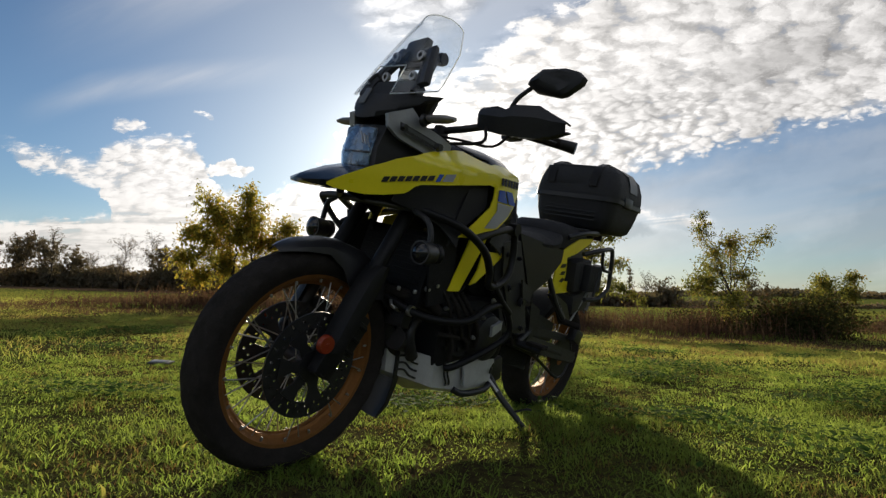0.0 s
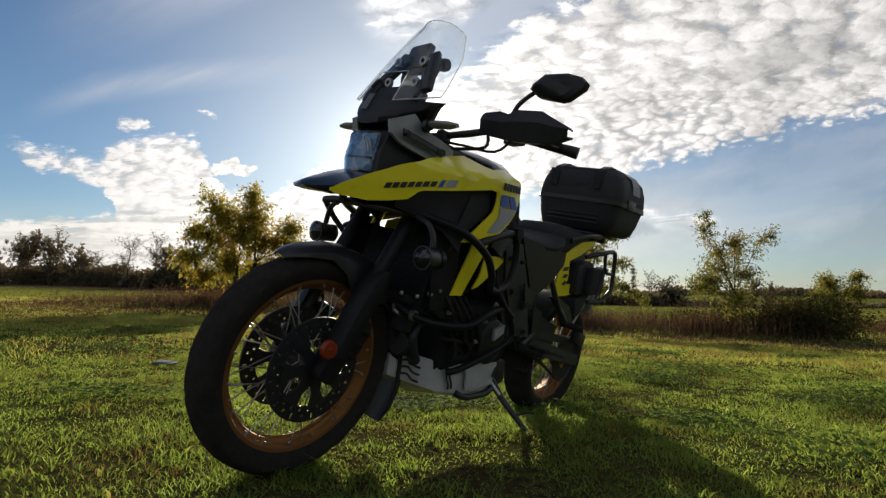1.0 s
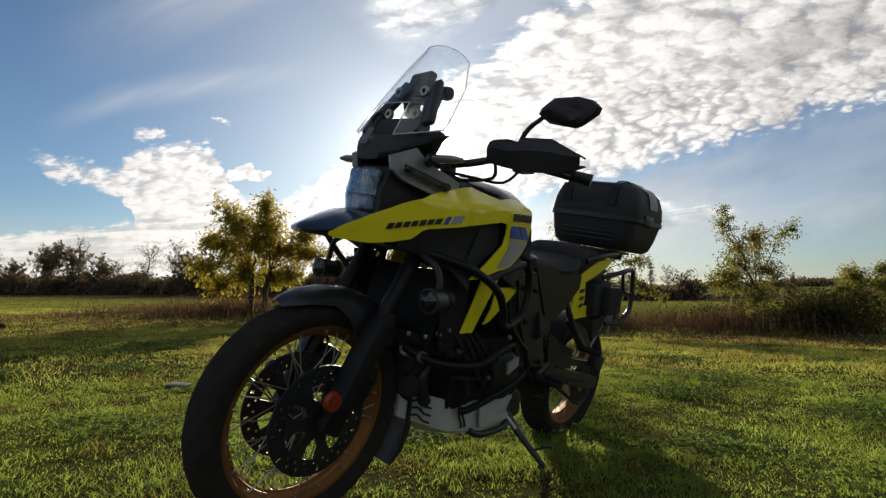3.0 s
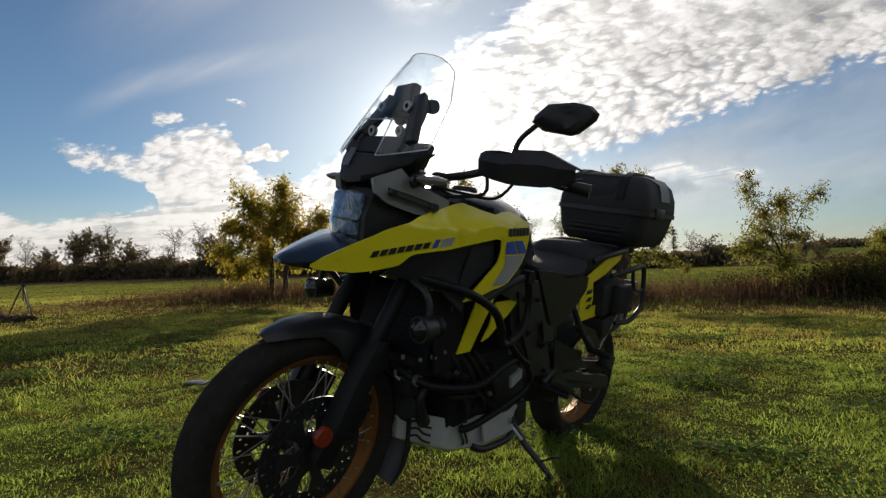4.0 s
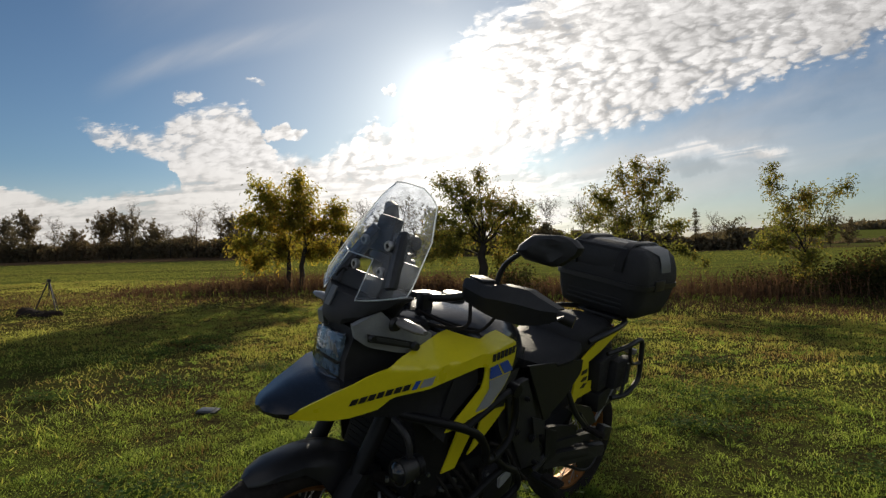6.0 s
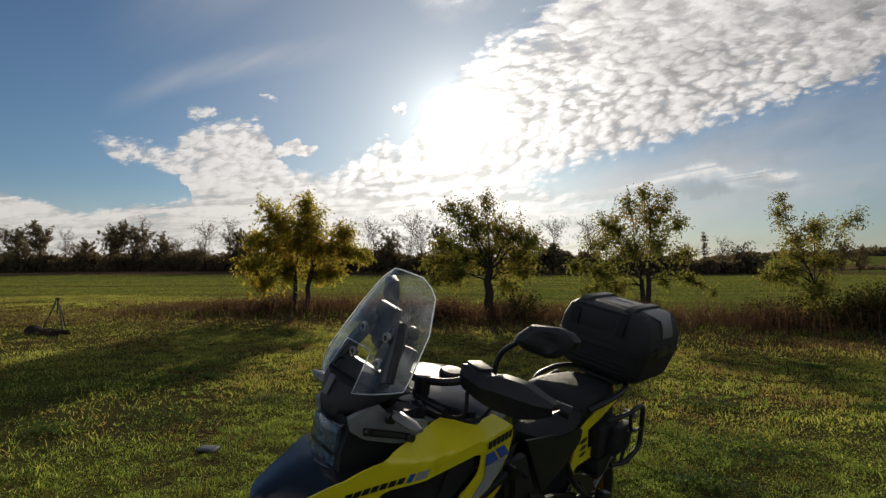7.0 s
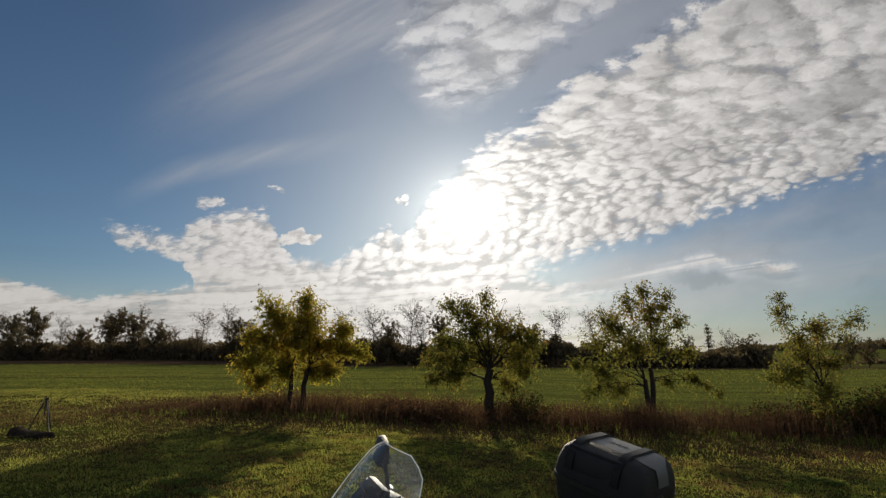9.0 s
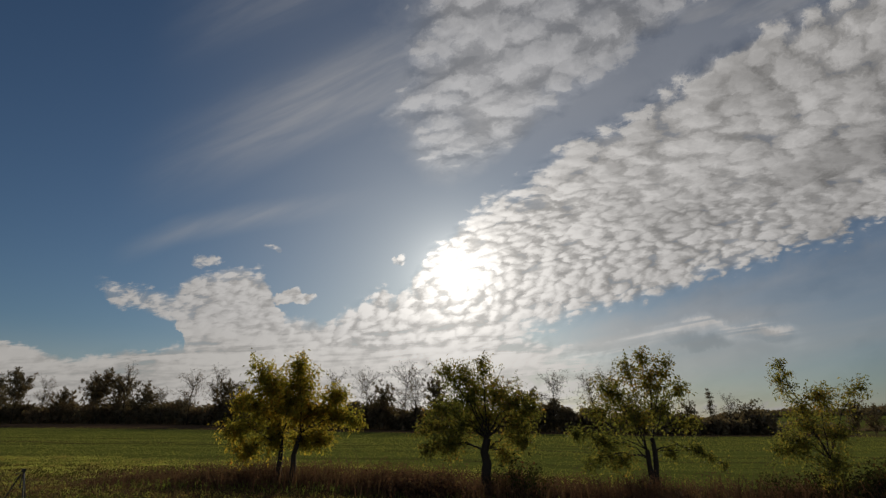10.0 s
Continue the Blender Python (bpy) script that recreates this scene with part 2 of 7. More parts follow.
    grey = most(times(g.step(g.noise(flat, 3.2, 4.0, 0.55), 0.40, 0.66), g.step(cx, 0.95, 1.4), 0.32), times(blob(1.235, 0.606, 0.055, 0.014), 0.30), times(blob(1.345, 0.592, 0.050, 0.010), 0.25))
    lum = g.math("MULTIPLY", lum, g.math("SUBTRACT", 1.0, grey))
    lum = g.math("MULTIPLY", lum, g.math("ADD", 1.0, g.math("SUBTRACT", times(plume, g.step(silk, 0.36, 0.62), 0.34), times(under, g.step(cx, 0.95, 1.2), g.math("SUBTRACT", 1.0, plume), 0.10))))
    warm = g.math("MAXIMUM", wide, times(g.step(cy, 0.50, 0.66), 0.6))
    lum = g.math("MULTIPLY", lum, g.math("ADD", 1.0, times(g.step(cy, 0.52, 0.64), front, 0.06)))
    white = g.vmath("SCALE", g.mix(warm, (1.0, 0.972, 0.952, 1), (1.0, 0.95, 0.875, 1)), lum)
    blue = g.mix(1.0, sky.outputs[0], (0.73, 0.93, 1.13, 1), "MULTIPLY")
    blue = g.vmath("SCALE", blue, SKY)
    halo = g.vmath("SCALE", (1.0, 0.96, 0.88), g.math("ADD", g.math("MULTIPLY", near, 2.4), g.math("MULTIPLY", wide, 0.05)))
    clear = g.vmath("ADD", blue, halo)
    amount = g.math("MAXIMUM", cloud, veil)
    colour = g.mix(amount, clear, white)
    out = g.node("ShaderNodeOutputWorld")
    ground = g.node("ShaderNodeBackground", Color=colour, Strength=0.757)
    tree.links.new(ground.outputs[0], out.inputs[0])


SKY = 0.069
build_sky()


# ---- materials ----
def material(name):
    m = bpy.data.materials.new(name)
    m.use_nodes = True
    g = Graph(m.node_tree)
    return m, g, m.node_tree.nodes["Principled BSDF"]


def plain(name, colour, rough=0.5, metal=0.0, spread=0.25, scale=30.0, bump=0.05, bump_scale=120.0, coat=0.0):
    """A surface with mottling at a coarse and a fine scale, and a fine relief."""
    m, g, b = material(name)
    at = m.node_tree.nodes.new("ShaderNodeTexCoord").outputs["Object"]
    coarse, fine = g.noise(at, scale, 5.0), g.noise(at, scale * 7, 3.0)
    f = g.math("ADD", g.math("MULTIPLY", coarse, 0.65), g.math("MULTIPLY", fine, 0.35))
    lo, hi = [c * (1 - spread) for c in colour], [min(1.0, c * (1 + spread)) for c in colour]
    g.put(b.inputs["Base Color"], g.ramp(f, (0.3, lo), (0.7, hi)))
    g.put(b.inputs["Roughness"], g.math("ADD", rough - 0.08, g.math("MULTIPLY", coarse, 0.16), clamp=True))
    b.inputs["Metallic"].default_value = metal
    if coat:
        b.inputs["Coat Weight"].default_value, b.inputs["Coat Roughness"].default_value = coat, 0.06
    if bump:
        n = g.node("ShaderNodeBump", Strength=bump, Distance=0.01, Height=g.noise(at, bump_scale, 4.0))
        m.node_tree.links.new(n.outputs[0], b.inputs["Normal"])
    return m


def leafy(name, stops, through=0.45, rough=0.45, by_place=0.0, gloss=0.12, sway=0.4):
    """Leaves and blades that let the light through; the colour differs from leaf to leaf."""
    m, g, b = material(name)
    geo = m.node_tree.nodes.new("ShaderNodeNewGeometry")
    pick = geo.outputs["Random Per Island"]
    if by_place:
        patch = g.math("ADD", g.math("MULTIPLY", g.noise(geo.outputs["Position"], by_place, 3.0), 0.6), g.math("MULTIPLY", g.noise(geo.outputs["Position"], by_place * 6.0, 3.0), 0.4))
        pick = g.math("ADD", g.math("MULTIPLY", pick, 1.0 - sway), g.math("MULTIPLY", g.step(patch, 0.36, 0.64), sway))
    colour = g.ramp(pick, *stops)
    g.put(b.inputs["Base Color"], colour)
    b.inputs["Roughness"].default_value = rough
    b.inputs["Specular IOR Level"].default_value = gloss
    t = g.node("ShaderNodeBsdfTranslucent", Color=g.mix(1.0, colour, (1.50, 1.36, 0.95, 1), "MULTIPLY"))
    mixer = g.node("ShaderNodeMixShader")
    mixer.inputs[0].default_value = through
    out = m.node_tree.nodes["Material Output"]
    for a, c in ((b.outputs[0], mixer.inputs[1]), (t.outputs[0], mixer.inputs[2]), (mixer.outputs[0], out.inputs[0])):
        m.node_tree.links.new(a, c)
    return m


GRASS = leafy("grass_blades", ((0.0, (0.085, 0.054, 0.028)), (0.16, (0.150, 0.108, 0.046)), (0.32, (0.140, 0.190, 0.045)), (0.80, (0.228, 0.322, 0.070)), (1.0, (0.34, 0.36, 0.15))), 0.62, 0.7, 1.1, 0.04, 0.62)
TUFT = leafy("tuft_blades", ((0.0, (0.065, 0.090, 0.022)), (0.35, (0.120, 0.185, 0.040)), (0.8, (0.200, 0.300, 0.064)), (1.0, (0.33, 0.34, 0.15))), 0.62, 0.7, 2.2, 0.04, 0.5)
LAWN = leafy("far_lawn_blades", ((0.0, (0.125, 0.090, 0.045)), (0.22, (0.210, 0.160, 0.068)), (0.45, (0.220, 0.230, 0.064)), (0.85, (0.300, 0.345, 0.088)), (1.0, (0.38, 0.36, 0.17))), 0.62, 0.7, 0.7, 0.04, 0.62)
CLOVER = leafy("clover_leaves", ((0.0, (0.030, 0.070, 0.020)), (0.6, (0.070, 0.125, 0.030)), (1.0, (0.14, 0.19, 0.05))), 0.5, 0.8, 1.0, 0.05)
CROP = leafy("young_crop", ((0.0, (0.130, 0.112, 0.042)), (0.3, (0.140, 0.156, 0.041)), (1.0, (0.180, 0.194, 0.051))), 0.55, 0.8, 0.06, 0.03)
DRY = leafy("dry_stalks", ((0.0, (0.046, 0.031, 0.024)), (0.4, (0.112, 0.064, 0.047)), (0.7, (0.098, 0.070, 0.044)), (1.0, (0.18, 0.122, 0.082))), 0.34, 0.85, 0.35, 0.02)
YELLOW_LEAF = leafy("yellowing_leaves", ((0.0, (0.125, 0.150, 0.032)), (0.45, (0.215, 0.210, 0.042)), (0.85, (0.32, 0.235, 0.045)), (1.0, (0.38, 0.18, 0.045))), 0.80, 0.6, 0.5, 0.06)
GREEN_LEAF = leafy("green_leaves", ((0.0, (0.075, 0.095, 0.030)), (0.5, (0.130, 0.145, 0.040)), (0.85, (0.205, 0.165, 0.042)), (1.0, (0.30, 0.16, 0.05))), 0.72, 0.6, 0.5, 0.06)
DARK_LEAF = leafy("bramble_leaves", ((0.0, (0.025, 0.036, 0.014)), (0.7, (0.05, 0.050, 0.020)), (1.0, (0.11, 0.045, 0.025))), 0.3, 0.9, 0.6, 0.0)
# Far leaf colours are raised to stand in for the haze of distance.
FAR_LEAF = leafy("far_leaves", ((0.0, (0.095, 0.090, 0.066)), (0.6, (0.140, 0.118, 0.078)), (1.0, (0.20, 0.135, 0.085))), 0.36, 0.8, 0.04)
BARK = plain("bark", (0.030, 0.023, 0.018), 0.9, 0, 0.45, 9.0, 0.6, 40.0)


def ground_material():
    m, g, b = material("meadow_ground")
    at = m.node_tree.nodes.new("ShaderNodeNewGeometry").outputs["Position"]
    p = m.node_tree.nodes.new("ShaderNodeSeparateXYZ")
    m.node_tree.links.new(at, p.inputs[0])
    big, mid, small = g.noise(at, 0.35, 4.0), g.noise(at, 2.2, 5.0), g.noise(at, 26.0, 4.0)
    soil = g.ramp(small, (0.3, (0.024, 0.019, 0.011)), (0.7, (0.070, 0.052, 0.028)))
    green = g.ramp(g.math("ADD", g.math("MULTIPLY", mid, 0.6), g.math("MULTIPLY", small, 0.4)), (0.3, (0.034, 0.044, 0.010)), (0.7, (0.085, 0.100, 0.022)))
    lawn = g.mix(g.step(g.math("ADD", g.math("MULTIPLY", big, 0.5), g.math("MULTIPLY", small, 0.5)), 0.40, 0.62), soil, green)
    # Sown field behind the row of trees, with drill rows and wheel tracks, and a ploughed strip before the far wood.
    across = g.math("ADD", g.math("MULTIPLY", p.outputs[1], 0.985), g.math("MULTIPLY", p.outputs[0], -0.17))
    rows = g.noise(g.join(g.math("MULTIPLY", p.outputs[0], 0.02), across), 0.42, 5.0, 0.68)
    crop = g.ramp(g.math("ADD", g.math("MULTIPLY", rows, 0.75), g.math("MULTIPLY", mid, 0.25)), (0.38, (0.070, 0.055, 0.028)), (0.47, (0.105, 0.122, 0.030)), (0.62, (0.145, 0.165, 0.038)))
    earth = g.ramp(mid, (0.3, (0.055, 0.036, 0.024)), (0.7, (0.10, 0.07, 0.045)))
    edge = g.math("ADD", across, g.math("MULTIPLY", big, 3.0))
    c = g.mix(g.step(edge, 22.5, 24.5), lawn, crop)
    c = g.mix(g.math("MULTIPLY", g.step(edge, 96.0, 98.0), g.step(p.outputs[0], 60.0, 30.0)), c, earth)
    g.put(b.inputs["Base Color"], c)
    b.inputs["Roughness"].default_value = 0.9
    b.inputs["Specular IOR Level"].default_value = 0.0
    n = g.node("ShaderNodeBump", Strength=0.5, Distance=0.02, Height=g.math("ADD", small, g.math("MULTIPLY", mid, 1.5)))
    m.node_tree.links.new(n.outputs[0], b.inputs["Normal"])
    return m


GROUND = ground_material()


# ---- helpers of the scene ----
def np_mesh(name, verts, faces, mat, smooth=False):
    """A mesh from arrays: verts (n, 3), faces (m, k)."""
    me = bpy.data.meshes.new(name)
    verts, faces = np.asarray(verts, np.float32), np.asarray(faces, np.int32)
    m, k = faces.shape
    me.vertices.add(len(verts)), me.loops.add(m * k), me.polygons.add(m)
    me.vertices.foreach_set("co", verts.ravel())
    me.loops.foreach_set("vertex_index", faces.ravel())
    me.polygons.foreach_set("loop_start", np.arange(0, m * k, k, dtype=np.int32))
    if smooth:
        me.polygons.foreach_set("use_smooth", np.ones(m, bool))
    me.update(calc_edges=True)
    me.materials.append(mat)
    return me


def s_step(v, a, b):
    t = np.clip((v - a) / (b - a), 0, 1)
    return t * t * (3 - 2 * t)


def height(x, y):
    """The ground's height: a lawn that dips towards the row of trees, a level field, a rise far off."""
    x, y = np.asarray(x, float), np.asarray(y, float)
    r = np.hypot(x, y - 1)
    dip = -0.55 * s_step(r, 3.5, 17) * s_step(x, -10, 6) * (1 - 0.6 * s_step(r, 24, 60))
    lumps = 0.012 * np.sin(2.1 * x + 1.3 * y) * np.sin(1.7 * y - 0.6 * x) + 0.03 * np.sin(0.55 * x + 0.3) * np.sin(0.5 * y) * s_step(r, 3, 8)
    rise = 5.5 * s_step(y, 110, 340) * s_step(x + 0.1 * y, 30, 130) - 0.3 * s_step(y, 30, 90)
    rise = rise + 1.5 * s_step(-x, 10, 130) * s_step(y, 35, 112)
    under = -0.055 * s_step(y, 2.0, 2.9) * (1 - s_step(y, 6, 12)) * (1 - s_step(np.abs(x), 2, 5))
    return dip + lumps + rise + under


# ---- ground ----
def build_ground():
    radii = np.concatenate([[0.0], np.geomspace(0.8, 2600, 150)])
    turns = np.linspace(0, 2 * np.pi, 240, endpoint=False)
    rr, aa = np.meshgrid(radii[1:], turns, indexing="ij")
    x, y = 0.3 + rr * np.cos(aa), -1.6 + rr * np.sin(aa)
    v = np.stack([x, y, height(x, y)], -1).reshape(-1, 3)
    v = np.vstack([v, [0.3, -1.6, float(height(0.3, -1.6))]])
    n, k = rr.shape
    i, j = np.meshgrid(np.arange(n - 1), np.arange(k), indexing="ij")
    q = np.stack([i * k + j, (i + 1) * k + j, (i + 1) * k + (j + 1) % k, i * k + (j + 1) % k], -1).reshape(-1, 4)
    t = np.concatenate([q[:, [0, 1, 2]], q[:, [0, 2, 3]], np.stack([np.full(k, n * k), np.arange(k), (np.arange(k) + 1) % k], -1)])
    ob = new("ground", np_mesh("ground", v, t, GROUND, True))
    tagged(ob, "grassy meadow and green sown field running to a low rise", "ground", kind="structure")


build_ground()


def clumps(x, y, cell, seed):
    """Smooth uneven ground cover, 0 to 1, with lumps of about the given size."""
    grid = np.random.default_rng(seed).uniform(0, 1, (256, 256))
    u, v = np.asarray(x) / cell + 128.0, np.asarray(y) / cell + 64.0
    i, j = np.floor(u).astype(int), np.floor(v).astype(int)
    a, b = u - i, v - j
    a, b = a * a * (3 - 2 * a), b * b * (3 - 2 * b)
    at = lambda p, q: grid[p % 256, q % 256]
    return (at(i, j) * (1 - a) + at(i + 1, j) * a) * (1 - b) + (at(i, j + 1) * (1 - a) + at(i + 1, j + 1) * a) * b


def blades(rng, n, xy, size, width, lean, bent=True):
    """n blades at the places xy, bent or (far off) single pointed faces."""
    x, y = xy
    z = height(x, y) - 0.004
    h = size * rng.uniform(0.45, 1.25, n)
    a, b = rng.uniform(0, 2 * np.pi, n), rng.uniform(0, 2 * np.pi, n)
    w = width * rng.uniform(0.6, 1.3, n)
    out = h * rng.uniform(0.1, lean, n)
    base = np.stack([x, y, z], -1)
    side = np.stack([np.cos(a), np.sin(a), 0 * a], -1) * w[:, None] / 2
    bend = np.stack([np.cos(b), np.sin(b), 0 * b], -1) * out[:, None]
    upw = np.stack([0 * h, 0 * h, h], -1)
    mid = base + bend * 0.3 + upw * 0.6
    tip = base + bend + upw * rng.uniform(0.8, 1.0, n)[:, None]
    if not bent:
        return np.stack([base - side, base + side, tip], 1).reshape(-1, 3), np.arange(n)[:, None] * 3 + [0, 1, 2]
    v = np.stack([base - side, base + side, mid - side * 0.8, mid + side * 0.8, tip], 1).reshape(-1, 3)
    o = np.arange(n)[:, None] * 5
    f = np.concatenate([o + [0, 1, 3], o + [0, 3, 2], o + [2, 3, 4]])
    return v, f


def tufted(rng, n, x0, x1, y0, y1):
    """Places that gather in tufts."""
    x, y = rng.uniform(x0, x1, 3 * n), rng.uniform(y0, y1, 3 * n)
    d = np.sin(3.1 * x + 1.9 * np.sin(1.3 * y)) * np.sin(2.7 * y + 1.4 * np.sin(1.9 * x)) + 0.8 * np.sin(7.9 * x + 2 * np.sin(3 * y)) * np.sin(8.3 * y + 1.0)
    keep = rng.uniform(0, 1, 3 * n) < np.maximum(0.16, 0.40 + 0.34 * d)
    x, y = x[keep][:n], y[keep][:n]
    return x, y


def build_grass():
    rng = np.random.default_rng(4)
    for label, n, zone, size, width, lean, fray in (
        ("short green lawn grass with paler dry tufts", 265000, (-3.4, 3.6, 0.2, 5.4), 0.028, 0.0041, 2.2, 0.35),
        ("backlit lawn grass in uneven tufts", 125000, (-9, 9, 5.2, 11.5), 0.040, 0.008, 1.8, 0.5),
        ("distant lawn grass before the row of trees", 80000, (-32, 20, 11.5, 22), 0.072, 0.018, 1.0, 0.8),
        ("lawn grass beside the open field", 70000, (-27, -3.2, 0.0, 12.0), 0.055, 0.012, 1.5, 0.6),
        ("lawn grass at the sunny side", 50000, (3.3, 16, -1.0, 11.5), 0.055, 0.011, 1.5, 0.6),
        ("trodden lawn grass round the path of the walk", 24000, (-9, 9, -6, 0.4), 0.048, 0.010, 1.8, 0.5)):
        x, y = tufted(rng, n, *zone)
        x, y = x + rng.normal(0, fray, len(x)), y + rng.normal(0, fray, len(x))
        lump = 0.6 * clumps(x, y, 0.17, 3) + 0.4 * clumps(x, y, 0.55, 5)
        full = rng.uniform(0, 1, len(x)) < 0.35 + 1.5 * lump
        x, y, lump = x[full], y[full], lump[full]
        v, f = blades(rng, len(x), (x, y), size * (0.28 + 2.2 * lump**1.9), width, lean, zone[3] < 11.9 and zone[0] > -20)
        tagged(new("grass", np_mesh("grass", v, f, GRASS if -1 < zone[2] < 1 and zone[3] < 6 else LAWN)), label, "grass", kind="stuff")
    # Patches of dark broad-leaved weeds in the lawn.
    spots = [(2.3, 3.9), (2.9, 4.1), (1.9, 3.5), (3.4, 3.4), (-1.9, 2.2), (-2.4, 1.5), (0.9, 2.6), (1.4, 5.0), (-3.2, 5.0), (4.6, 5.2), (-4.4, 3.4), (0.1, 6.5), (-0.6, 2.5), (3.0, 6.8), (-5.5, 6.0), (5.6, 3.6)]
    spots += [(rng.uniform(-7, 7), rng.uniform(1.2, 10.5)) for _ in range(34)]
    at = np.concatenate([np.array(p) + rng.normal(0, 1, (620, 2)) * [0.24, 0.13] * rng.uniform(0.6, 1.4) for p in spots])
    c = np.column_stack([at, height(at[:, 0], at[:, 1]) + 0.016 + 0.045 * rng.uniform(0, 1, len(at))])
    w = rng.normal(0, 1, (len(c), 3)) * [1, 1, 0.35]
    w /= np.linalg.norm(w, axis=1, keepdims=True)
    side = np.cross(w, [0, 0, 1]) + rng.normal(0, 0.25, c.shape)
    size = rng.uniform(0.016, 0.036, len(c))[:, None]
    v = np.stack([c, c + w * size * 0.5 + side * size * 0.34, c + w * size, c + w * size * 0.5 - side * size * 0.34], 1).reshape(-1, 3)
    o = np.arange(len(c))[:, None] * 4
    tagged(new("clover", np_mesh("clover", v, np.concatenate([o + [0, 1, 2], o + [0, 2, 3]]), CLOVER)), "dark green broad-leaved weeds in patches of the lawn", "weeds", kind="stuff")
    # Coarser tufts standing out of the mown lawn.
    k, each = 4200, 14
    cx, cy = rng.uniform(-8, 8, k), 0.4 + 10.5 * rng.uniform(0, 1, k) ** 1.3
    cx[:90], cy[:90] = -0.56 + rng.normal(0, 0.20, 90), 1.42 + rng.normal(0, 0.10, 90)
    cx[90:170], cy[90:170] = 0.14 + rng.normal(0, 0.22, 80), 2.85 + rng.normal(0, 0.12, 80)
    cx, cy, big = np.repeat(cx, each), np.repeat(cy, each), np.repeat(rng.uniform(0.024, 0.054, k) * rng.uniform(0.6, 1.2, k), each)
    x, y = cx + rng.normal(0, 0.022, k * each), cy + rng.normal(0, 0.022, k * each)
    v, f = blades(rng, k * each, (x, y), big, 0.0036 + 0.0006 * np.abs(cy), 2.4)
    tagged(new("grass_tufts", np_mesh("grass_tufts", v, f, TUFT)), "coarse grass tufts scattered over the mown lawn", "grass", kind="stuff")


build_grass()


def build_crop():
    """Young crop in drill rows on the field behind the trees."""
    rng = np.random.default_rng(6)
    n = 95000
    far = np.exp(rng.uniform(np.log(22), np.log(104), n))
    x = rng.uniform(-2.3, 0.85, n) * far
    y = far + 0.17 * x
    row = np.round((0.985 * y - 0.17 * x) / 0.9) * 0.9
    gap = np.abs(((0.985 * y - 0.17 * x) + 40) % 15 - 7) < 0.7
    keep = ~gap & (x < 70)
    x, y, far = x[keep], y[keep], far[keep]
    y = row[keep] / 0.985 + 0.1726 * x + rng.normal(0, 0.16, len(x))
    v, f = blades(rng, len(x), (x, y), 0.050 + 0.0006 * far, 0.015 + 0.0013 * far, 1.4, False)
    tagged(new("crop", np_mesh("crop", v, f, CROP)), "young green crop in rows on the field", "crop", kind="stuff")


build_crop()


# ---- trees ----
def leaf_cards(rng, centres, ways, length, width, droop=0.3):
    """Bent pointed leaves: centres (n, 3), ways (n, 3) along which they hang."""
    n = len(centres)
    ways = ways / (np.linalg.norm(ways, axis=1, keepdims=True) + 1e-9)
    s = rng.uniform(0.6, 1.2, n)[:, None]
    side = np.cross(ways, rng.normal(0, 1, (n, 3)))
    side /= np.linalg.norm(side, axis=1, keepdims=True) + 1e-9
    tip = centres + ways * length * s - [0, 0, droop * length]
    mid = centres + ways * length * 0.45 * s
    v = np.stack([centres, mid + side * width * s / 2, tip, mid - side * width * s / 2], 1).reshape(-1, 3)
    o = np.arange(n)[:, None] * 4
    return v, np.concatenate([o + [0, 1, 2], o + [0, 2, 3]])


def tube_along(points, radii, sides=6):
    """Rings of vertices along a line: verts and quads."""
    v, f = [], []
    for i, (p, r) in enumerate(zip(points, radii)):
        d = (points[min(i + 1, len(points) - 1)] - points[max(i - 1, 0)])
        d = d / (np.linalg.norm(d) + 1e-9)
        a = np.cross(d, (0.31, 0.87, 0.38))
        a /= np.linalg.norm(a) + 1e-9
        b = np.cross(d, a)
        for k in range(sides):
            t = 2 * np.pi * k / sides
            v.append(p + r * (np.cos(t) * a + np.sin(t) * b))
        if i:
            for k in range(sides):
                f.append((i * sides - sides + k, i * sides - sides + (k + 1) % sides, i * sides + (k + 1) % sides, i * sides + k))
    return v, f


def bough(rng, start, way, length, steps, wander, rise):
    pts, p, d = [np.array(start)], np.array(start), np.array(way) / np.linalg.norm(way)
    for _ in range(steps):
        d = d + rng.normal(0, wander, 3) + [0, 0, rise]
        d /= np.linalg.norm(d)
        p = p + d * length / steps
        pts.append(p)
    return pts


RIGHT, AWAY = np.array((0.946, 0.324, 0.0)), np.array((-0.324, 0.946, 0.0))


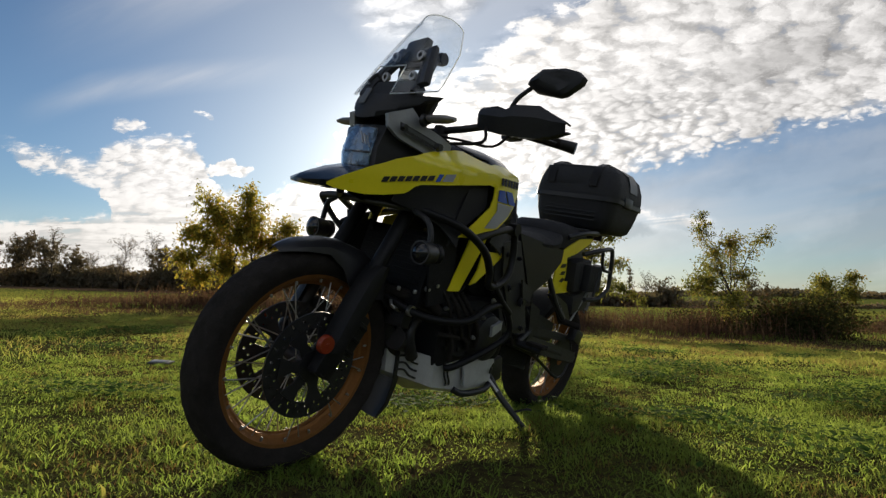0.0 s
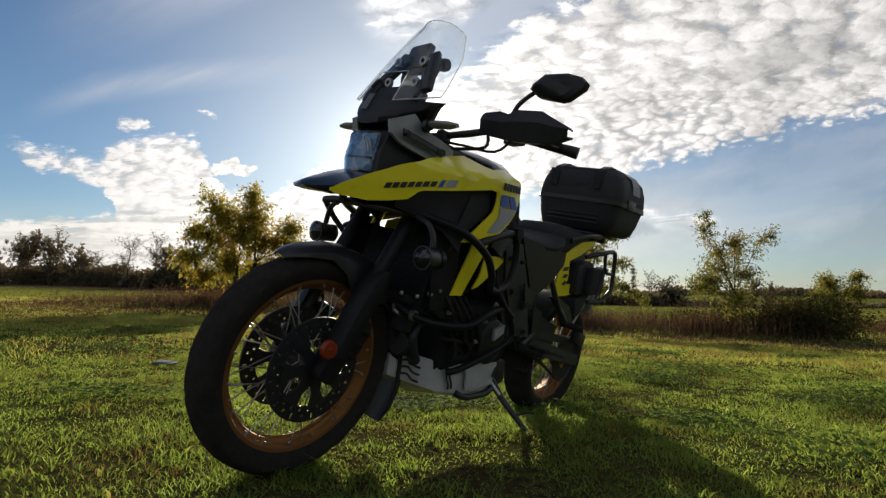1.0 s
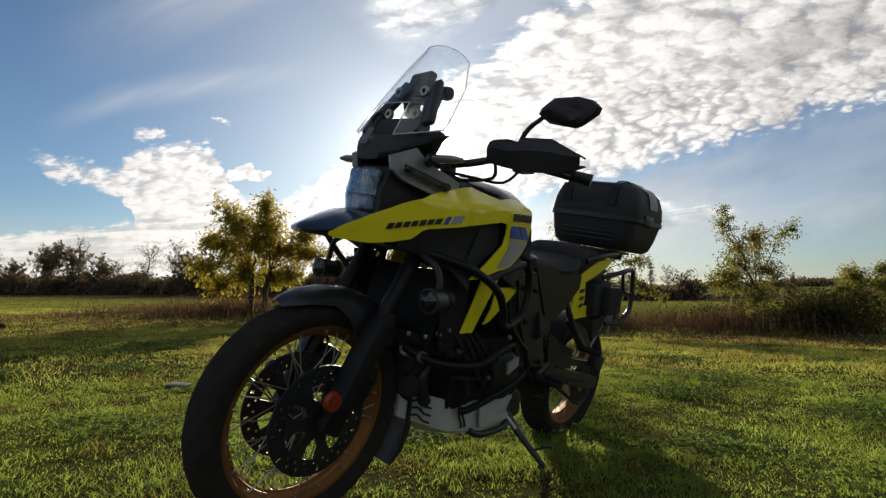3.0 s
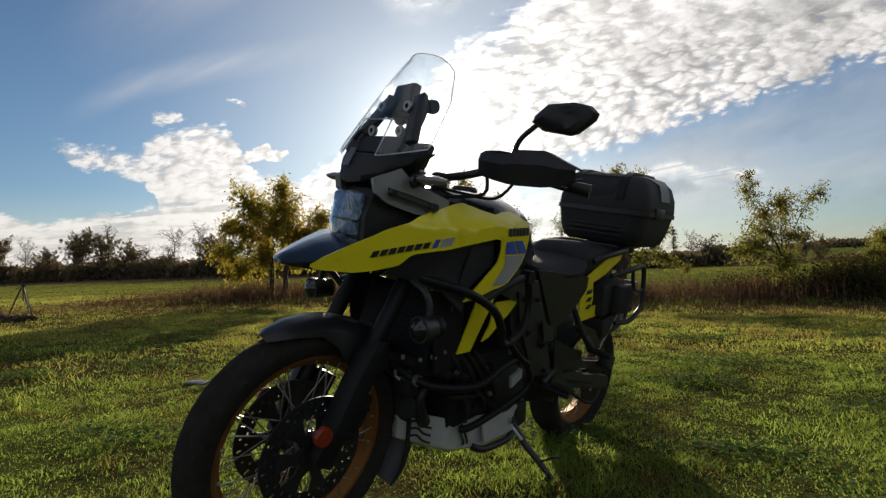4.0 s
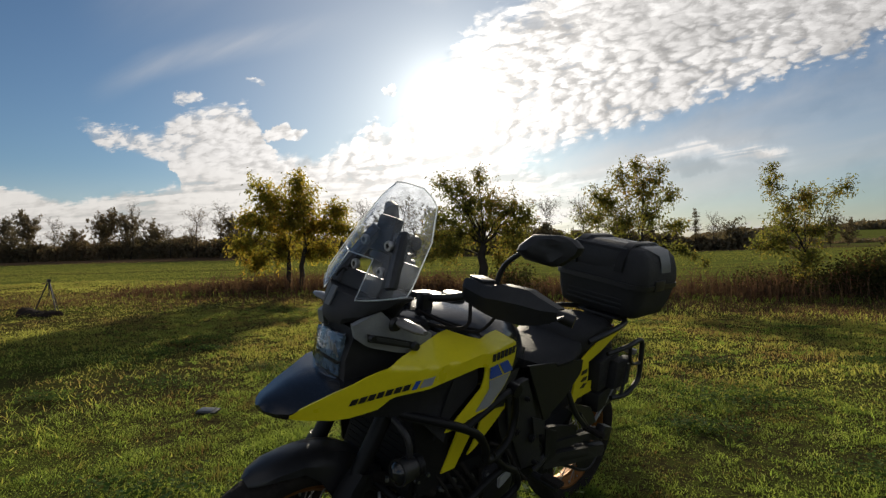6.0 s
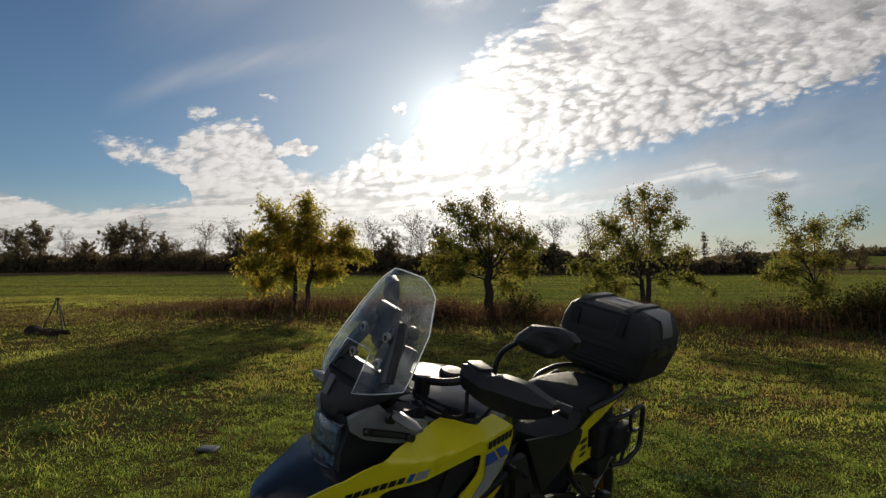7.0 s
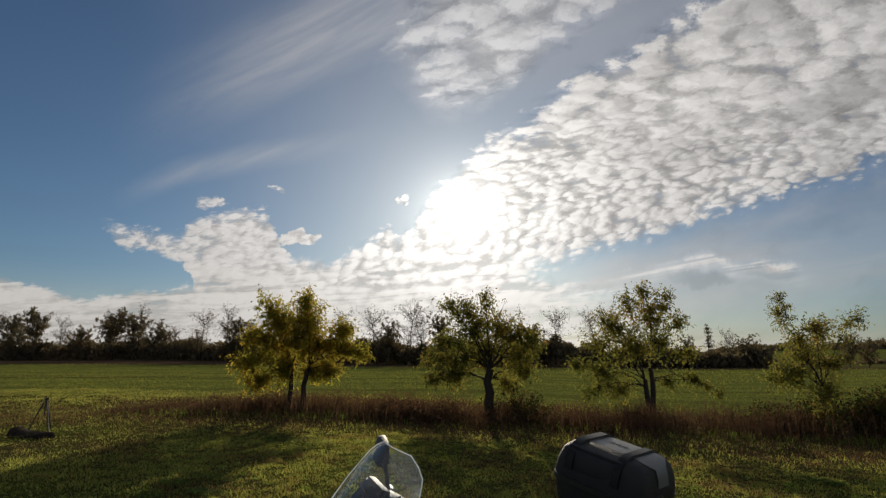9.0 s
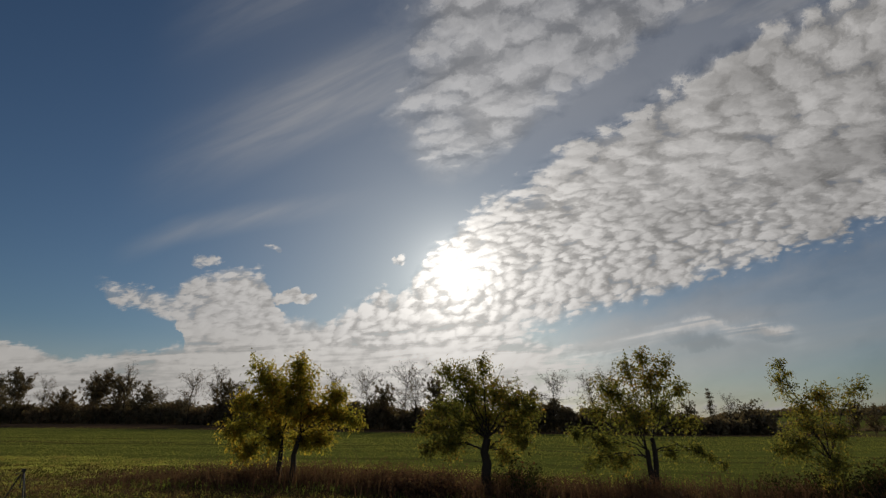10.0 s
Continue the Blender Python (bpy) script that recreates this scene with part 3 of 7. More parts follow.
def tree(place, seed, leaf, label, lobes, stems=((0.0, 1.3),), stout=0.10, leaf_size=0.10, thick=1.0, deep=0.5):
    """A young tree: tapered stems, a bough to each clump of the crown, twigs and single hanging leaves.

    lobes: (across, up, radius) along the row's line, metres from the foot; the depth of each is drawn.
    stems: (across, height of the fork)."""
    rng = np.random.default_rng(seed)
    wood_v, wood_f, spots, ways = [], [], [], []

    def add(points, r0, r1, sides=6):
        v, f = tube_along(points, np.linspace(r0, r1, len(points)), sides)
        o = len(wood_v)
        wood_v.extend(v)
        wood_f.extend([tuple(i + o for i in q) for q in f])

    trunks = []
    for across, fork in stems:
        line = [RIGHT * across * (1 + 0.6 * k / 5) + np.array((0, 0, -0.12 + (fork + 0.12) * k / 5)) + rng.normal(0, 0.025, 3) for k in range(6)]
        add(line, stout * 1.2, stout * 0.75, 9)
        trunks.append(line)
    for across, up, r in lobes:
        centre = RIGHT * across + AWAY * rng.uniform(-1, 1) * deep * (1.4 - 0.25 * abs(across)) + np.array((0, 0, up))
        line = min(trunks, key=lambda t: abs(t[0] @ RIGHT - across))
        root = line[5] if up > 1.5 else line[4]
        # The bough leaves steeply, arches over and ends in its clump.
        knee = root + (centre - root) * 0.45 + np.array((0, 0, 0.22 + 0.10 * abs(across)))
        path = []
        for k in range(8):
            t = k / 7
            path.append((1 - t) ** 2 * root + 2 * t * (1 - t) * knee + t * t * centre + rng.normal(0, 0.03, 3) * (0 < k))
        add(path, stout * (0.14 + 0.22 * r), 0.006)
        # Leaves on short spurs that fill the crown between the clumps.
        m = int(680 * r * thick)
        d = rng.normal(0, 1, (m, 3))
        d *= (rng.uniform(0, 1, m) ** 0.5 / np.linalg.norm(d, axis=1))[:, None]
        at = np.array(path)[rng.integers(5, 8, m)] + d * (1.0 * r + 0.04) - [0, 0, 0.06]
        spots += list(at)
        ways += list(rng.normal(0, 0.2, (m, 3)))
        for k in (4, 5):
            for _ in range(3):
                side = bough(rng, path[k], rng.normal(0, 1, 3) + [0, 0, 0.3], 0.45 * r + 0.15, 3, 0.3, 0.0)
                add(side, 0.007, 0.003, 4)
                for p, q in zip(side, side[1:]):
                    spots += [(p + q) / 2 + rng.normal(0, 0.05, 3) for _ in range(int(5 * thick))]
                    ways += [q - p] * int(5 * thick)
        for _ in range(int(10 + 62 * r)):
            d = rng.normal(0, 1, 3) * [1, 1, 0.9]
            d /= np.linalg.norm(d)
            reach = r * rng.uniform(0.6, 1.3) * (1.3 if rng.uniform() < 0.15 else 1.0)
            twig = bough(rng, path[6] if rng.uniform() < 0.4 else centre + rng.normal(0, 0.2 * r, 3), d, reach, 5, 0.22, 0.03)
            add(twig, 0.0055, 0.002, 3)
            n = int(rng.uniform(12, 32) * thick * (0.35 + r))
            for _ in range(n):
                i = rng.integers(1, 6)
                p = twig[i - 1] + (twig[i] - twig[i - 1]) * rng.uniform() + rng.normal(0, 0.045, 3)
                spots.append(p)
                ways.append(twig[i] - twig[i - 1])
    root = new("tree")
    root.location = (*place, float(height(*place)))
    root.scale = (1.06, 1.06, 1.06)
    tagged(root, label, "tree", "row of young trees")
    trunk = new("trunk", np_mesh("trunk", wood_v, wood_f, BARK, True))
    trunk.parent = root
    n = len(spots)
    w = np.array(ways) * 5 + rng.normal(0, 0.7, (n, 3)) + [0, 0, -0.25]
    v, f = leaf_cards(rng, np.array(spots), w, leaf_size * 0.88, leaf_size * 0.42, 0.18)
    crown = new("crown", np_mesh("crown", v, f, leaf))
    crown.parent = root
    return root


tree((-9.2, 14.2), 57, YELLOW_LEAF, "young twin-stemmed tree with yellowing autumn leaves among dry weeds",
     ((-1.0, 3.1, 0.50), (0.15, 2.85, 0.6), (0.3, 3.25, 0.36), (-0.95, 2.15, 0.7), (-1.6, 2.25, 0.36), (-1.45, 1.45, 0.45), (-1.2, 0.85, 0.38), (-0.4, 1.3, 0.6), (0.65, 2.0, 0.65), (1.35, 2.4, 0.42), (1.9, 1.7, 0.26), (1.35, 1.9, 0.38), (1.0, 1.2, 0.38), (0.0, 2.2, 0.75), (0.4, 1.15, 0.38), (-0.6, 2.7, 0.5)),
     ((-0.14, 1.25), (0.16, 1.35)), 0.075, 0.115, 1.25)
tree((-3.45, 15.6), 12, GREEN_LEAF, "young tree with small yellow-green leaves and a dark trunk",
     ((-1.1, 3.25, 0.36), (-0.6, 3.3, 0.42), (-0.1, 3.5, 0.28), (-0.5, 2.65, 0.65), (0.35, 2.75, 0.6), (0.85, 2.5, 0.5), (1.3, 2.3, 0.35), (-1.3, 2.3, 0.5), (-1.65, 1.65, 0.42), (-1.55, 1.2, 0.3), (-0.8, 1.8, 0.6), (0.0, 2.0, 0.65), (0.95, 1.8, 0.5), (-1.1, 1.25, 0.4), (1.05, 1.45, 0.33), (0.6, 1.0, 0.34)),
     ((0.0, 1.45),), 0.135, 0.100, 1.0)
tree((1.0, 18.3), 13, GREEN_LEAF, "young fruit tree with a forked trunk and loose green leaves",
     ((0.35, 4.1, 0.32), (-0.35, 3.7, 0.4), (0.8, 3.7, 0.38), (1.2, 3.1, 0.3), (0.3, 3.35, 0.6), (-0.75, 3.0, 0.5), (-1.2, 3.15, 0.33), (-1.5, 2.4, 0.4), (-0.55, 2.25, 0.6), (0.55, 2.4, 0.55), (-1.95, 1.7, 0.33), (-1.3, 1.5, 0.5), (-1.85, 0.95, 0.33), (-0.85, 0.95, 0.45), (1.3, 2.05, 0.28), (1.5, 1.3, 0.28), (2.1, 0.95, 0.2), (0.85, 1.2, 0.2)),
     ((0.0, 1.35), (0.12, 1.6)), 0.085, 0.105, 0.85)
tree((5.95, 19.0), 14, GREEN_LEAF, "sparse young tree rising from a bramble thicket",
     ((-0.55, 3.85, 0.24), (-0.6, 3.35, 0.34), (-0.15, 3.0, 0.4), (1.05, 3.15, 0.33), (0.6, 2.75, 0.38), (-0.7, 2.6, 0.33), (-0.25, 2.1, 0.55), (-1.1, 1.75, 0.45), (-1.4, 1.5, 0.35), (-0.6, 1.6, 0.5), (0.35, 1.95, 0.42), (-0.25, 0.9, 0.5), (0.2, 1.2, 0.45)),
     ((0.0, 1.2),), 0.07, 0.100, 0.75)
tree((11.0, 23.4), 15, GREEN_LEAF, "small green tree at the far end of the row",
     ((0.7, 2.1, 0.28), (-0.5, 1.9, 0.35), (0.15, 1.9, 0.45), (-0.2, 1.25, 0.45), (0.7, 1.45, 0.4), (1.1, 1.55, 0.25), (-0.85, 1.35, 0.25), (0.25, 0.75, 0.25)),
     ((0.0, 0.9),), 0.06, 0.105, 1.0)


# ---- weeds along the row ----
def hedge_line(x):
    return np.interp(x, [-16, -9.2, -3.2, 1.6, 6.5, 11, 20], [13.2, 14.6, 15.7, 17.2, 18.2, 21.5, 26.0])


def build_weeds():
    rng = np.random.default_rng(8)
    n = 28000
    x = rng.uniform(-15.5, 22, n)
    dens = (0.45 + 0.5 * np.sin(0.9 * x + 1) ** 2) * (1 - 0.5 * s_step(x, 1.5, 4)) * (1 - 0.6 * s_step(x, 8.5, 10.5))
    x = x[rng.uniform(0, 1, n) < dens]
    n = len(x)
    y = hedge_line(x) + rng.normal(0.2, 0.85, n)
    tall = 0.40 + 0.22 * s_step(x, -1, 4) + 0.24 * np.sin(1.7 * x) ** 2 - 0.25 * s_step(-x, 10, 14) - 0.3 * s_step(x, 8, 11)
    h = tall * rng.uniform(0.35, 1.35, n)
    v, f = blades(rng, n, (x, y), h, 0.017, 0.45)
    tagged(new("dry_weeds", np_mesh("dry_weeds", v, f, DRY)), "tall dry reddish-brown weeds along the edge of the field", "weeds", kind="stuff")
    m = 34000
    i = rng.integers(0, n, m)
    c = np.stack([x[i], y[i], height(x[i], y[i]) + h[i] * rng.uniform(0.1, 1.0, m)], -1) + rng.normal(0, 0.06, (m, 3))
    v, f = leaf_cards(rng, c, rng.normal(0, 1, (m, 3)), 0.07, 0.035)
    tagged(new("weed_foliage", np_mesh("weed_foliage", v, f, DRY)), "withered leaves and seed heads on the dry weeds", "weeds", kind="stuff")
    n = 2600
    x = rng.uniform(-12, 6, n)
    y = hedge_line(x) + rng.normal(0.1, 0.7, n)
    v, f = blades(rng, n, (x, y), 0.62 + 0.3 * rng.uniform(0, 1, n) ** 2, 0.016, 0.22)
    tagged(new("tall_stalks", np_mesh("tall_stalks", v, f, DRY)), "sparse tall dry stalks standing above the weeds", "weeds", kind="stuff")
    n = 4500
    x = rng.uniform(-14, 20, n)
    y = hedge_line(x) + rng.normal(-0.6, 0.5, n)
    v, f = blades(rng, n, (x, y), 0.20, 0.018, 0.9)
    tagged(new("long_grass", np_mesh("long_grass", v, f, GRASS)), "unmown long grass at the foot of the weeds", "grass", kind="stuff")
    n = 30000
    x = rng.uniform(-32, 20, n)
    y = np.minimum(hedge_line(np.maximum(x, -16)), 16 + 0 * x) - 1.2 + rng.normal(0, 1.6, n) - 0.12 * np.maximum(0, -x - 8)
    v, f = blades(rng, n, (x, y), 0.10, 0.024, 1.3, False)
    tagged(new("dry_grass", np_mesh("dry_grass", v, f, DRY)), "withered brown grass between the lawn and the field", "grass", kind="stuff")


build_weeds()


def thicket(place, sx, sy, tall, count, seed, leaf, label, name="bush"):
    """A mound of tangled shoots and leaves with an uneven outline."""
    rng = np.random.default_rng(seed)
    root = new(name)
    root.location = (*place, float(height(*place)))
    tagged(root, label, "bush")
    wood_v, wood_f, tips = [], [], []
    for _ in range(34):
        s = (rng.normal(0, sx * 0.35), rng.normal(0, sy * 0.35), -0.05)
        line = bough(rng, s, (rng.normal(0, 0.5), rng.normal(0, 0.5), 1), tall * rng.uniform(0.6, 1.15), 6, 0.2, -0.06)
        v, f = tube_along(line, np.linspace(0.012, 0.004, 7), 4)
        o = len(wood_v)
        wood_v.extend(v), wood_f.extend([tuple(i + o for i in q) for q in f])
        tips += line[1:]
    stems = new("stems", np_mesh("stems", wood_v, wood_f, BARK))
    stems.parent = root
    tagged(stems, kind="stuff")
    tips = np.array(tips)
    c = tips[rng.integers(0, len(tips), count)] + rng.normal(0, 1, (count, 3)) * [sx * 0.13, sy * 0.13, tall * 0.12]
    c[:, 2] = np.abs(c[:, 2])
    v, f = leaf_cards(rng, c, rng.normal(0, 1, (count, 3)), 0.10, 0.06)
    crown = new("foliage", np_mesh("foliage", v, f, leaf))
    crown.parent = root


thicket((7.55, 18.8), 2.2, 1.2, 1.32, 17000, 21, DARK_LEAF, "dark bramble thicket at the foot of the sparse tree")
thicket((5.4, 18.6), 1.2, 1.0, 1.1, 4000, 22, DARK_LEAF, "reddish shrub tangled round the young trunk")
thicket((-10.8, 14.2), 1.6, 0.9, 0.55, 3500, 23, DRY, "withered brown shrub beside the twin-stemmed tree")
thicket((-2.6, 15.7), 0.7, 0.6, 1.2, 1500, 24, DARK_LEAF, "green suckers growing beside the dark trunk")
thicket((-5.5, 14.6), 2.2, 0.9, 0.6, 4500, 25, DRY, "low withered weeds between two trees")
thicket((14.0, 24.0), 3.0, 1.4, 0.8, 5000, 26, DRY, "brown scrub at the end of the weedy strip")


# ---- far wood ----
def far_tree(tall, spread, seed, leaves, bare, spruce=False, name="far_tree"):
    rng = np.random.default_rng(seed)
    wood_v, wood_f, tips = [], [], []

    def add(pts, r0, r1, sides=4):
        v, f = tube_along(pts, np.linspace(r0, r1, len(pts)), sides)
        o = len(wood_v)
        wood_v.extend(v), wood_f.extend([tuple(i + o for i in q) for q in f])

    trunk = bough(rng, (0, 0, -0.3), (0, 0, 1), tall * 0.95, 12, 0.03 if spruce else 0.06, 0.05)
    add(trunk, tall * 0.014, tall * 0.003, 5)
    for i in range(60 if spruce else 46):
        k = int(rng.integers(2, 13))
        low = 1 - k / 13
        a = rng.uniform(0, 6.28)
        reach = spread * ((0.08 + 0.42 * low) if spruce else (0.18 + 0.42 * math.sin(math.pi * min(1, 0.22 + 0.8 * low)))) * rng.uniform(0.6, 1.15)
        limb = bough(rng, trunk[k], (math.cos(a), math.sin(a), -0.1 if spruce else rng.uniform(0.2, 1.3)), reach, 4, 0.16, 0.05)
        add(limb, tall * 0.004, tall * 0.0012, 3)
        for p in limb[1:]:
            for _ in range(2):
                tw = bough(rng, p, rng.normal(0, 1, 3) + [0, 0, 0.0 if spruce else 0.5], tall * (0.03 if spruce else 0.075), 2, 0.25, 0.0)
                add(tw, tall * 0.0014, tall * 0.0007, 3)
                tips += tw[1:]
    root = new(name)
    t = new("trunk", np_mesh("trunk", wood_v, wood_f, BARK))
    t.parent = root
    tips = np.array(tips)
    c = tips[rng.integers(0, len(tips), leaves)] + rng.normal(0, tall * 0.014, (leaves, 3))
    size = 0.20 if bare else 0.36
    v, f = leaf_cards(rng, c, rng.normal(0, 1, (leaves, 3)), size, size * 0.62)
    crown = new("crown", np_mesh("crown", v, f, FAR_LEAF))
    crown.parent = root
    return root


def build_far_wood():
    rng = np.random.default_rng(31)
    kinds = [far_tree(10, 8.0, 41, 6500, False), far_tree(10, 5.5, 42, 1800, True), far_tree(10, 10.0, 43, 7000, False), far_tree(10, 8.0, 44, 2400, True), far_tree(10, 5.5, 45, 5000, False), far_tree(10, 4.5, 46, 2600, True, True)]
    words = ["dark leafy tree in the far wood", "tall half-bare tree rising above the far wood", "low dark round tree in the far wood", "bare spreading tree above the far hedge", "tall slender dark tree in the far wood", "thin dark spruce at the end of the far wood"]
    # (x, height, kind) of the trees that stand above the hedge, from the open side to the rise.
    stand = [(-216, 11, 0), (-204, 9, 2), (-196, 13, 3), (-187, 12, 0), (-180, 9, 2), (-173, 14, 4), (-164, 12, 1), (-159, 7, 2), (-153, 8, 0), (-145, 10.5, 0), (-140, 13, 4), (-136, 11, 0), (-132.5, 14, 1), (-128, 9, 2), (-123, 7, 0), (-114, 7.5, 3), (-108, 8, 1), (-105.5, 11, 3), (-100.5, 13, 1), (-96, 9, 0), (-90, 8, 2), (-83, 10, 3), (-77, 8, 0), (-70, 11, 1), (-63, 11.5, 1), (-56.6, 11, 3), (-51, 8, 2), (-47, 12, 3), (-44, 10, 1), (-38, 9, 0), (-31, 10, 3), (-24, 8, 2), (-19, 7, 0), (-14.2, 10.0, 3), (-6.6, 9.8, 3), (-3.5, 11, 1), (1.5, 6, 2), (6, 5, 0), (11, 5, 2), (15, 8.8, 5), (18.5, 6.5, 1), (22, 5, 2), (38.5, 5, 0), (41, 4.2, 2)]
    used = set()
    for x, tall, i in stand:
        y = 113 + 0.06 * x + 10 * float(s_step(-x, 60, 150)) + rng.normal(0, 1.5)
        ob = copy_thing(kinds[i], pose(x, y, float(height(x, y)), 0, 0, rng.uniform(0, 360))) if i in used else kinds[i]
        used.add(i)
        ob.location = (x, y, float(height(x, y)))
        ob.scale = (tall / 10 * rng.uniform(0.9, 1.1), tall / 10, tall / 10)
        tagged(ob, words[i], "tree", "trees of the far wood")
    # Undergrowth that closes the wood below.
    n = 90000
    x = rng.uniform(-235, 26, n)
    y = 114 + 0.06 * x + rng.normal(2, 2.0, n) + 10 * s_step(-x, 60, 150)
    top = 4.6 + 0.9 * np.sin(0.31 * x) + 0.7 * np.sin(0.83 * x + 1) + 0.6 * np.sin(2.1 * x)
    top = top * (1 - 0.35 * s_step(x, -8, 10))
    z = height(x, y) + top * rng.uniform(0, 1, n) ** 0.8
    v, f = leaf_cards(rng, np.stack([x, y, z], -1), rng.normal(0, 1, (n, 3)), 0.80, 0.52)
    tagged(new("undergrowth", np_mesh("undergrowth", v, f, FAR_LEAF)), "dense dark undergrowth along the far edge of the field", "hedge", kind="stuff")
    n = 30000
    x = rng.uniform(10, 420, n)
    y = 330 + rng.normal(0, 6, n) - 0.25 * x + 20 * np.sin(0.03 * x)
    z = height(x, y) + rng.uniform(0, 1, n) * (2.9 + 0.9 * np.sin(0.12 * x) + 0.7 * np.sin(0.41 * x))
    v, f = leaf_cards(rng, np.stack([x, y, z], -1), rng.normal(0, 1, (n, 3)), 1.9, 1.3)
    tagged(new("hill_wood", np_mesh("hill_wood", v, f, FAR_LEAF)), "dark woodland along the distant rise", "woodland", kind="stuff")
    n = 9000
    x = rng.uniform(30, 170, n)
    y = 150 + rng.normal(0, 1.6, n) + 0.1 * x
    z = height(x, y) + rng.uniform(0, 1, n) * (1.2 + 0.6 * np.sin(0.2 * x) + 0.4 * np.sin(0.7 * x))
    v, f = leaf_cards(rng, np.stack([x, y, z], -1), rng.normal(0, 1, (n, 3)), 0.8, 0.5)
    tagged(new("field_hedge", np_mesh("field_hedge", v, f, FAR_LEAF)), "dark hedge between two distant fields", "hedge", kind="stuff")


build_far_wood()


# ---- shapes ----
def part(name, bm, mat, parent=None, label="", flat=38):
    """Links a bmesh as one mesh object under a thing or a part."""
    bmesh.ops.recalc_face_normals(bm, faces=bm.faces)
    for f in bm.faces:
        f.smooth = True
    for e in bm.edges:
        e.smooth = len(e.link_faces) == 2 and e.calc_face_angle(3.2) < radians(flat)
    me = bpy.data.meshes.new(name)
    bm.to_mesh(me)
    bm.free()
    me.materials.append(mat)
    ob = new(name, me)
    if parent:
        ob.parent = parent
    if label:
        tagged(ob, label)
    return ob


def add_face(bm, vs):
    if len(set(vs)) > 2:
        try:
            bm.faces.new(vs)
        except ValueError:
            pass


def loft(rings, closed=True, cap=True, bm=None):
    """Skin over rings of points."""
    bm = bm or bmesh.new()
    vs = [[bm.verts.new(p) for p in ring] for ring in rings]
    n = len(vs[0])
    for a, b in zip(vs, vs[1:]):
        for k in range(n if closed else n - 1):
            add_face(bm, (a[k], a[(k + 1) % n], b[(k + 1) % n], b[k]))
    if cap and closed:
        add_face(bm, vs[0][::-1])
        add_face(bm, vs[-1])
    return bm


def glide(points, steps=4):
    """A smooth line through the points."""
    p = [Vector(q) for q in points]
    if len(p) < 3:
        return p
    out = []
    for i in range(len(p) - 1):
        a, b, c, d = p[max(i - 1, 0)], p[i], p[i + 1], p[min(i + 2, len(p) - 1)]
        for k in range(steps):
            t = k / steps
            out.append(0.5 * (2 * b + (c - a) * t + (2 * a - 5 * b + 4 * c - d) * t * t + (3 * b - a - 3 * c + d) * t**3))
    return out + [p[-1]]


def tube(points, r, sides=10, steps=4, bm=None):
    """A round bar along a smooth line; r is one radius or one for each end."""
    line = glide(points, steps)
    r0, r1 = r if isinstance(r, tuple) else (r, r)
    rings = []
    side = None
    for i, p in enumerate(line):
        d = (line[min(i + 1, len(line) - 1)] - line[max(i - 1, 0)]).normalized()
        side = d.orthogonal().normalized() if side is None else (side - d * side.dot(d)).normalized()
        other = d.cross(side)
        rad = r0 + (r1 - r0) * i / max(1, len(line) - 1)
        rings.append([p + rad * (math.cos(a) * side + math.sin(a) * other) for a in (2 * math.pi * k / sides for k in range(sides))])
    return loft(rings, bm=bm)


def box(cx, cy, cz, sx, sy, sz, bevel=0.006, turn=(0, 0, 0), bm=None, segments=2):
    b = bmesh.new()
    bmesh.ops.create_cube(b, size=1, matrix=Matrix.Diagonal((sx, sy, sz, 1)))
    if bevel:
        bmesh.ops.bevel(b, geom=b.edges[:], offset=bevel, segments=segments, profile=0.6, affect="EDGES")
    bmesh.ops.transform(b, matrix=pose(cx, cy, cz, *turn), verts=b.verts[:])
    return merge(bm, b)


def merge(bm, b):
    if bm is None:
        return b
    me = bpy.data.meshes.new("scrap")
    b.to_mesh(me)
    b.free()
    bm.from_mesh(me)
    bpy.data.meshes.remove(me)
    return bm


def lathe(profile, seg=64, closed=False, change=None):
    """Turns a profile of (radius, along) about the y axis."""
    rings = []
    for k in range(seg):
        a = 2 * math.pi * k / seg
        rings.append([Vector((r * math.cos(a), y, r * math.sin(a))) for r, y in (profile if change is None else [change(k, r, y) for r, y in profile])])
    bm = bmesh.new()
    vs = [[bm.verts.new(p) for p in ring] for ring in rings]
    n = len(profile)
    for k in range(seg):
        a, b = vs[k], vs[(k + 1) % seg]
        for i in range(n if closed else n - 1):
            add_face(bm, (a[i], b[i], b[(i + 1) % n], a[(i + 1) % n]))
    return bm


def thicken(bm, depth):
    bmesh.ops.recalc_face_normals(bm, faces=bm.faces)
    bmesh.ops.solidify(bm, geom=bm.faces[:], thickness=depth)
    return bm


def along(points, n):
    """n points at even steps of length along a line of corners."""
    p = [Vector(q) for q in points]
    d = [0.0]
    for a, b in zip(p, p[1:]):
        d.append(d[-1] + (b - a).length)
    out = []
    for k in range(n):
        s = d[-1] * k / (n - 1)
        i = max(0, min(len(p) - 2, sum(1 for v in d if v <= s) - 1))
        out.append(p[i].lerp(p[i + 1], (s - d[i]) / max(1e-6, d[i + 1] - d[i])))
    return out


def patch(side_a, side_b, n, m, lay, depth):
    """A curved plate between two outlines given as (x, z); lay(x, z) gives y."""
    a, b = along([(x, 0, z) for x, z in side_a], n), along([(x, 0, z) for x, z in side_b], n)
    rows = []
    for p, q in zip(a, b):
        row = []
        for k in range(m + 1):
            v = p.lerp(q, k / m)
            row.append(Vector((v.x, lay(v.x, v.z), v.z)))
        rows.append(row)
    return thicken(loft(rows, closed=False, cap=False), depth)


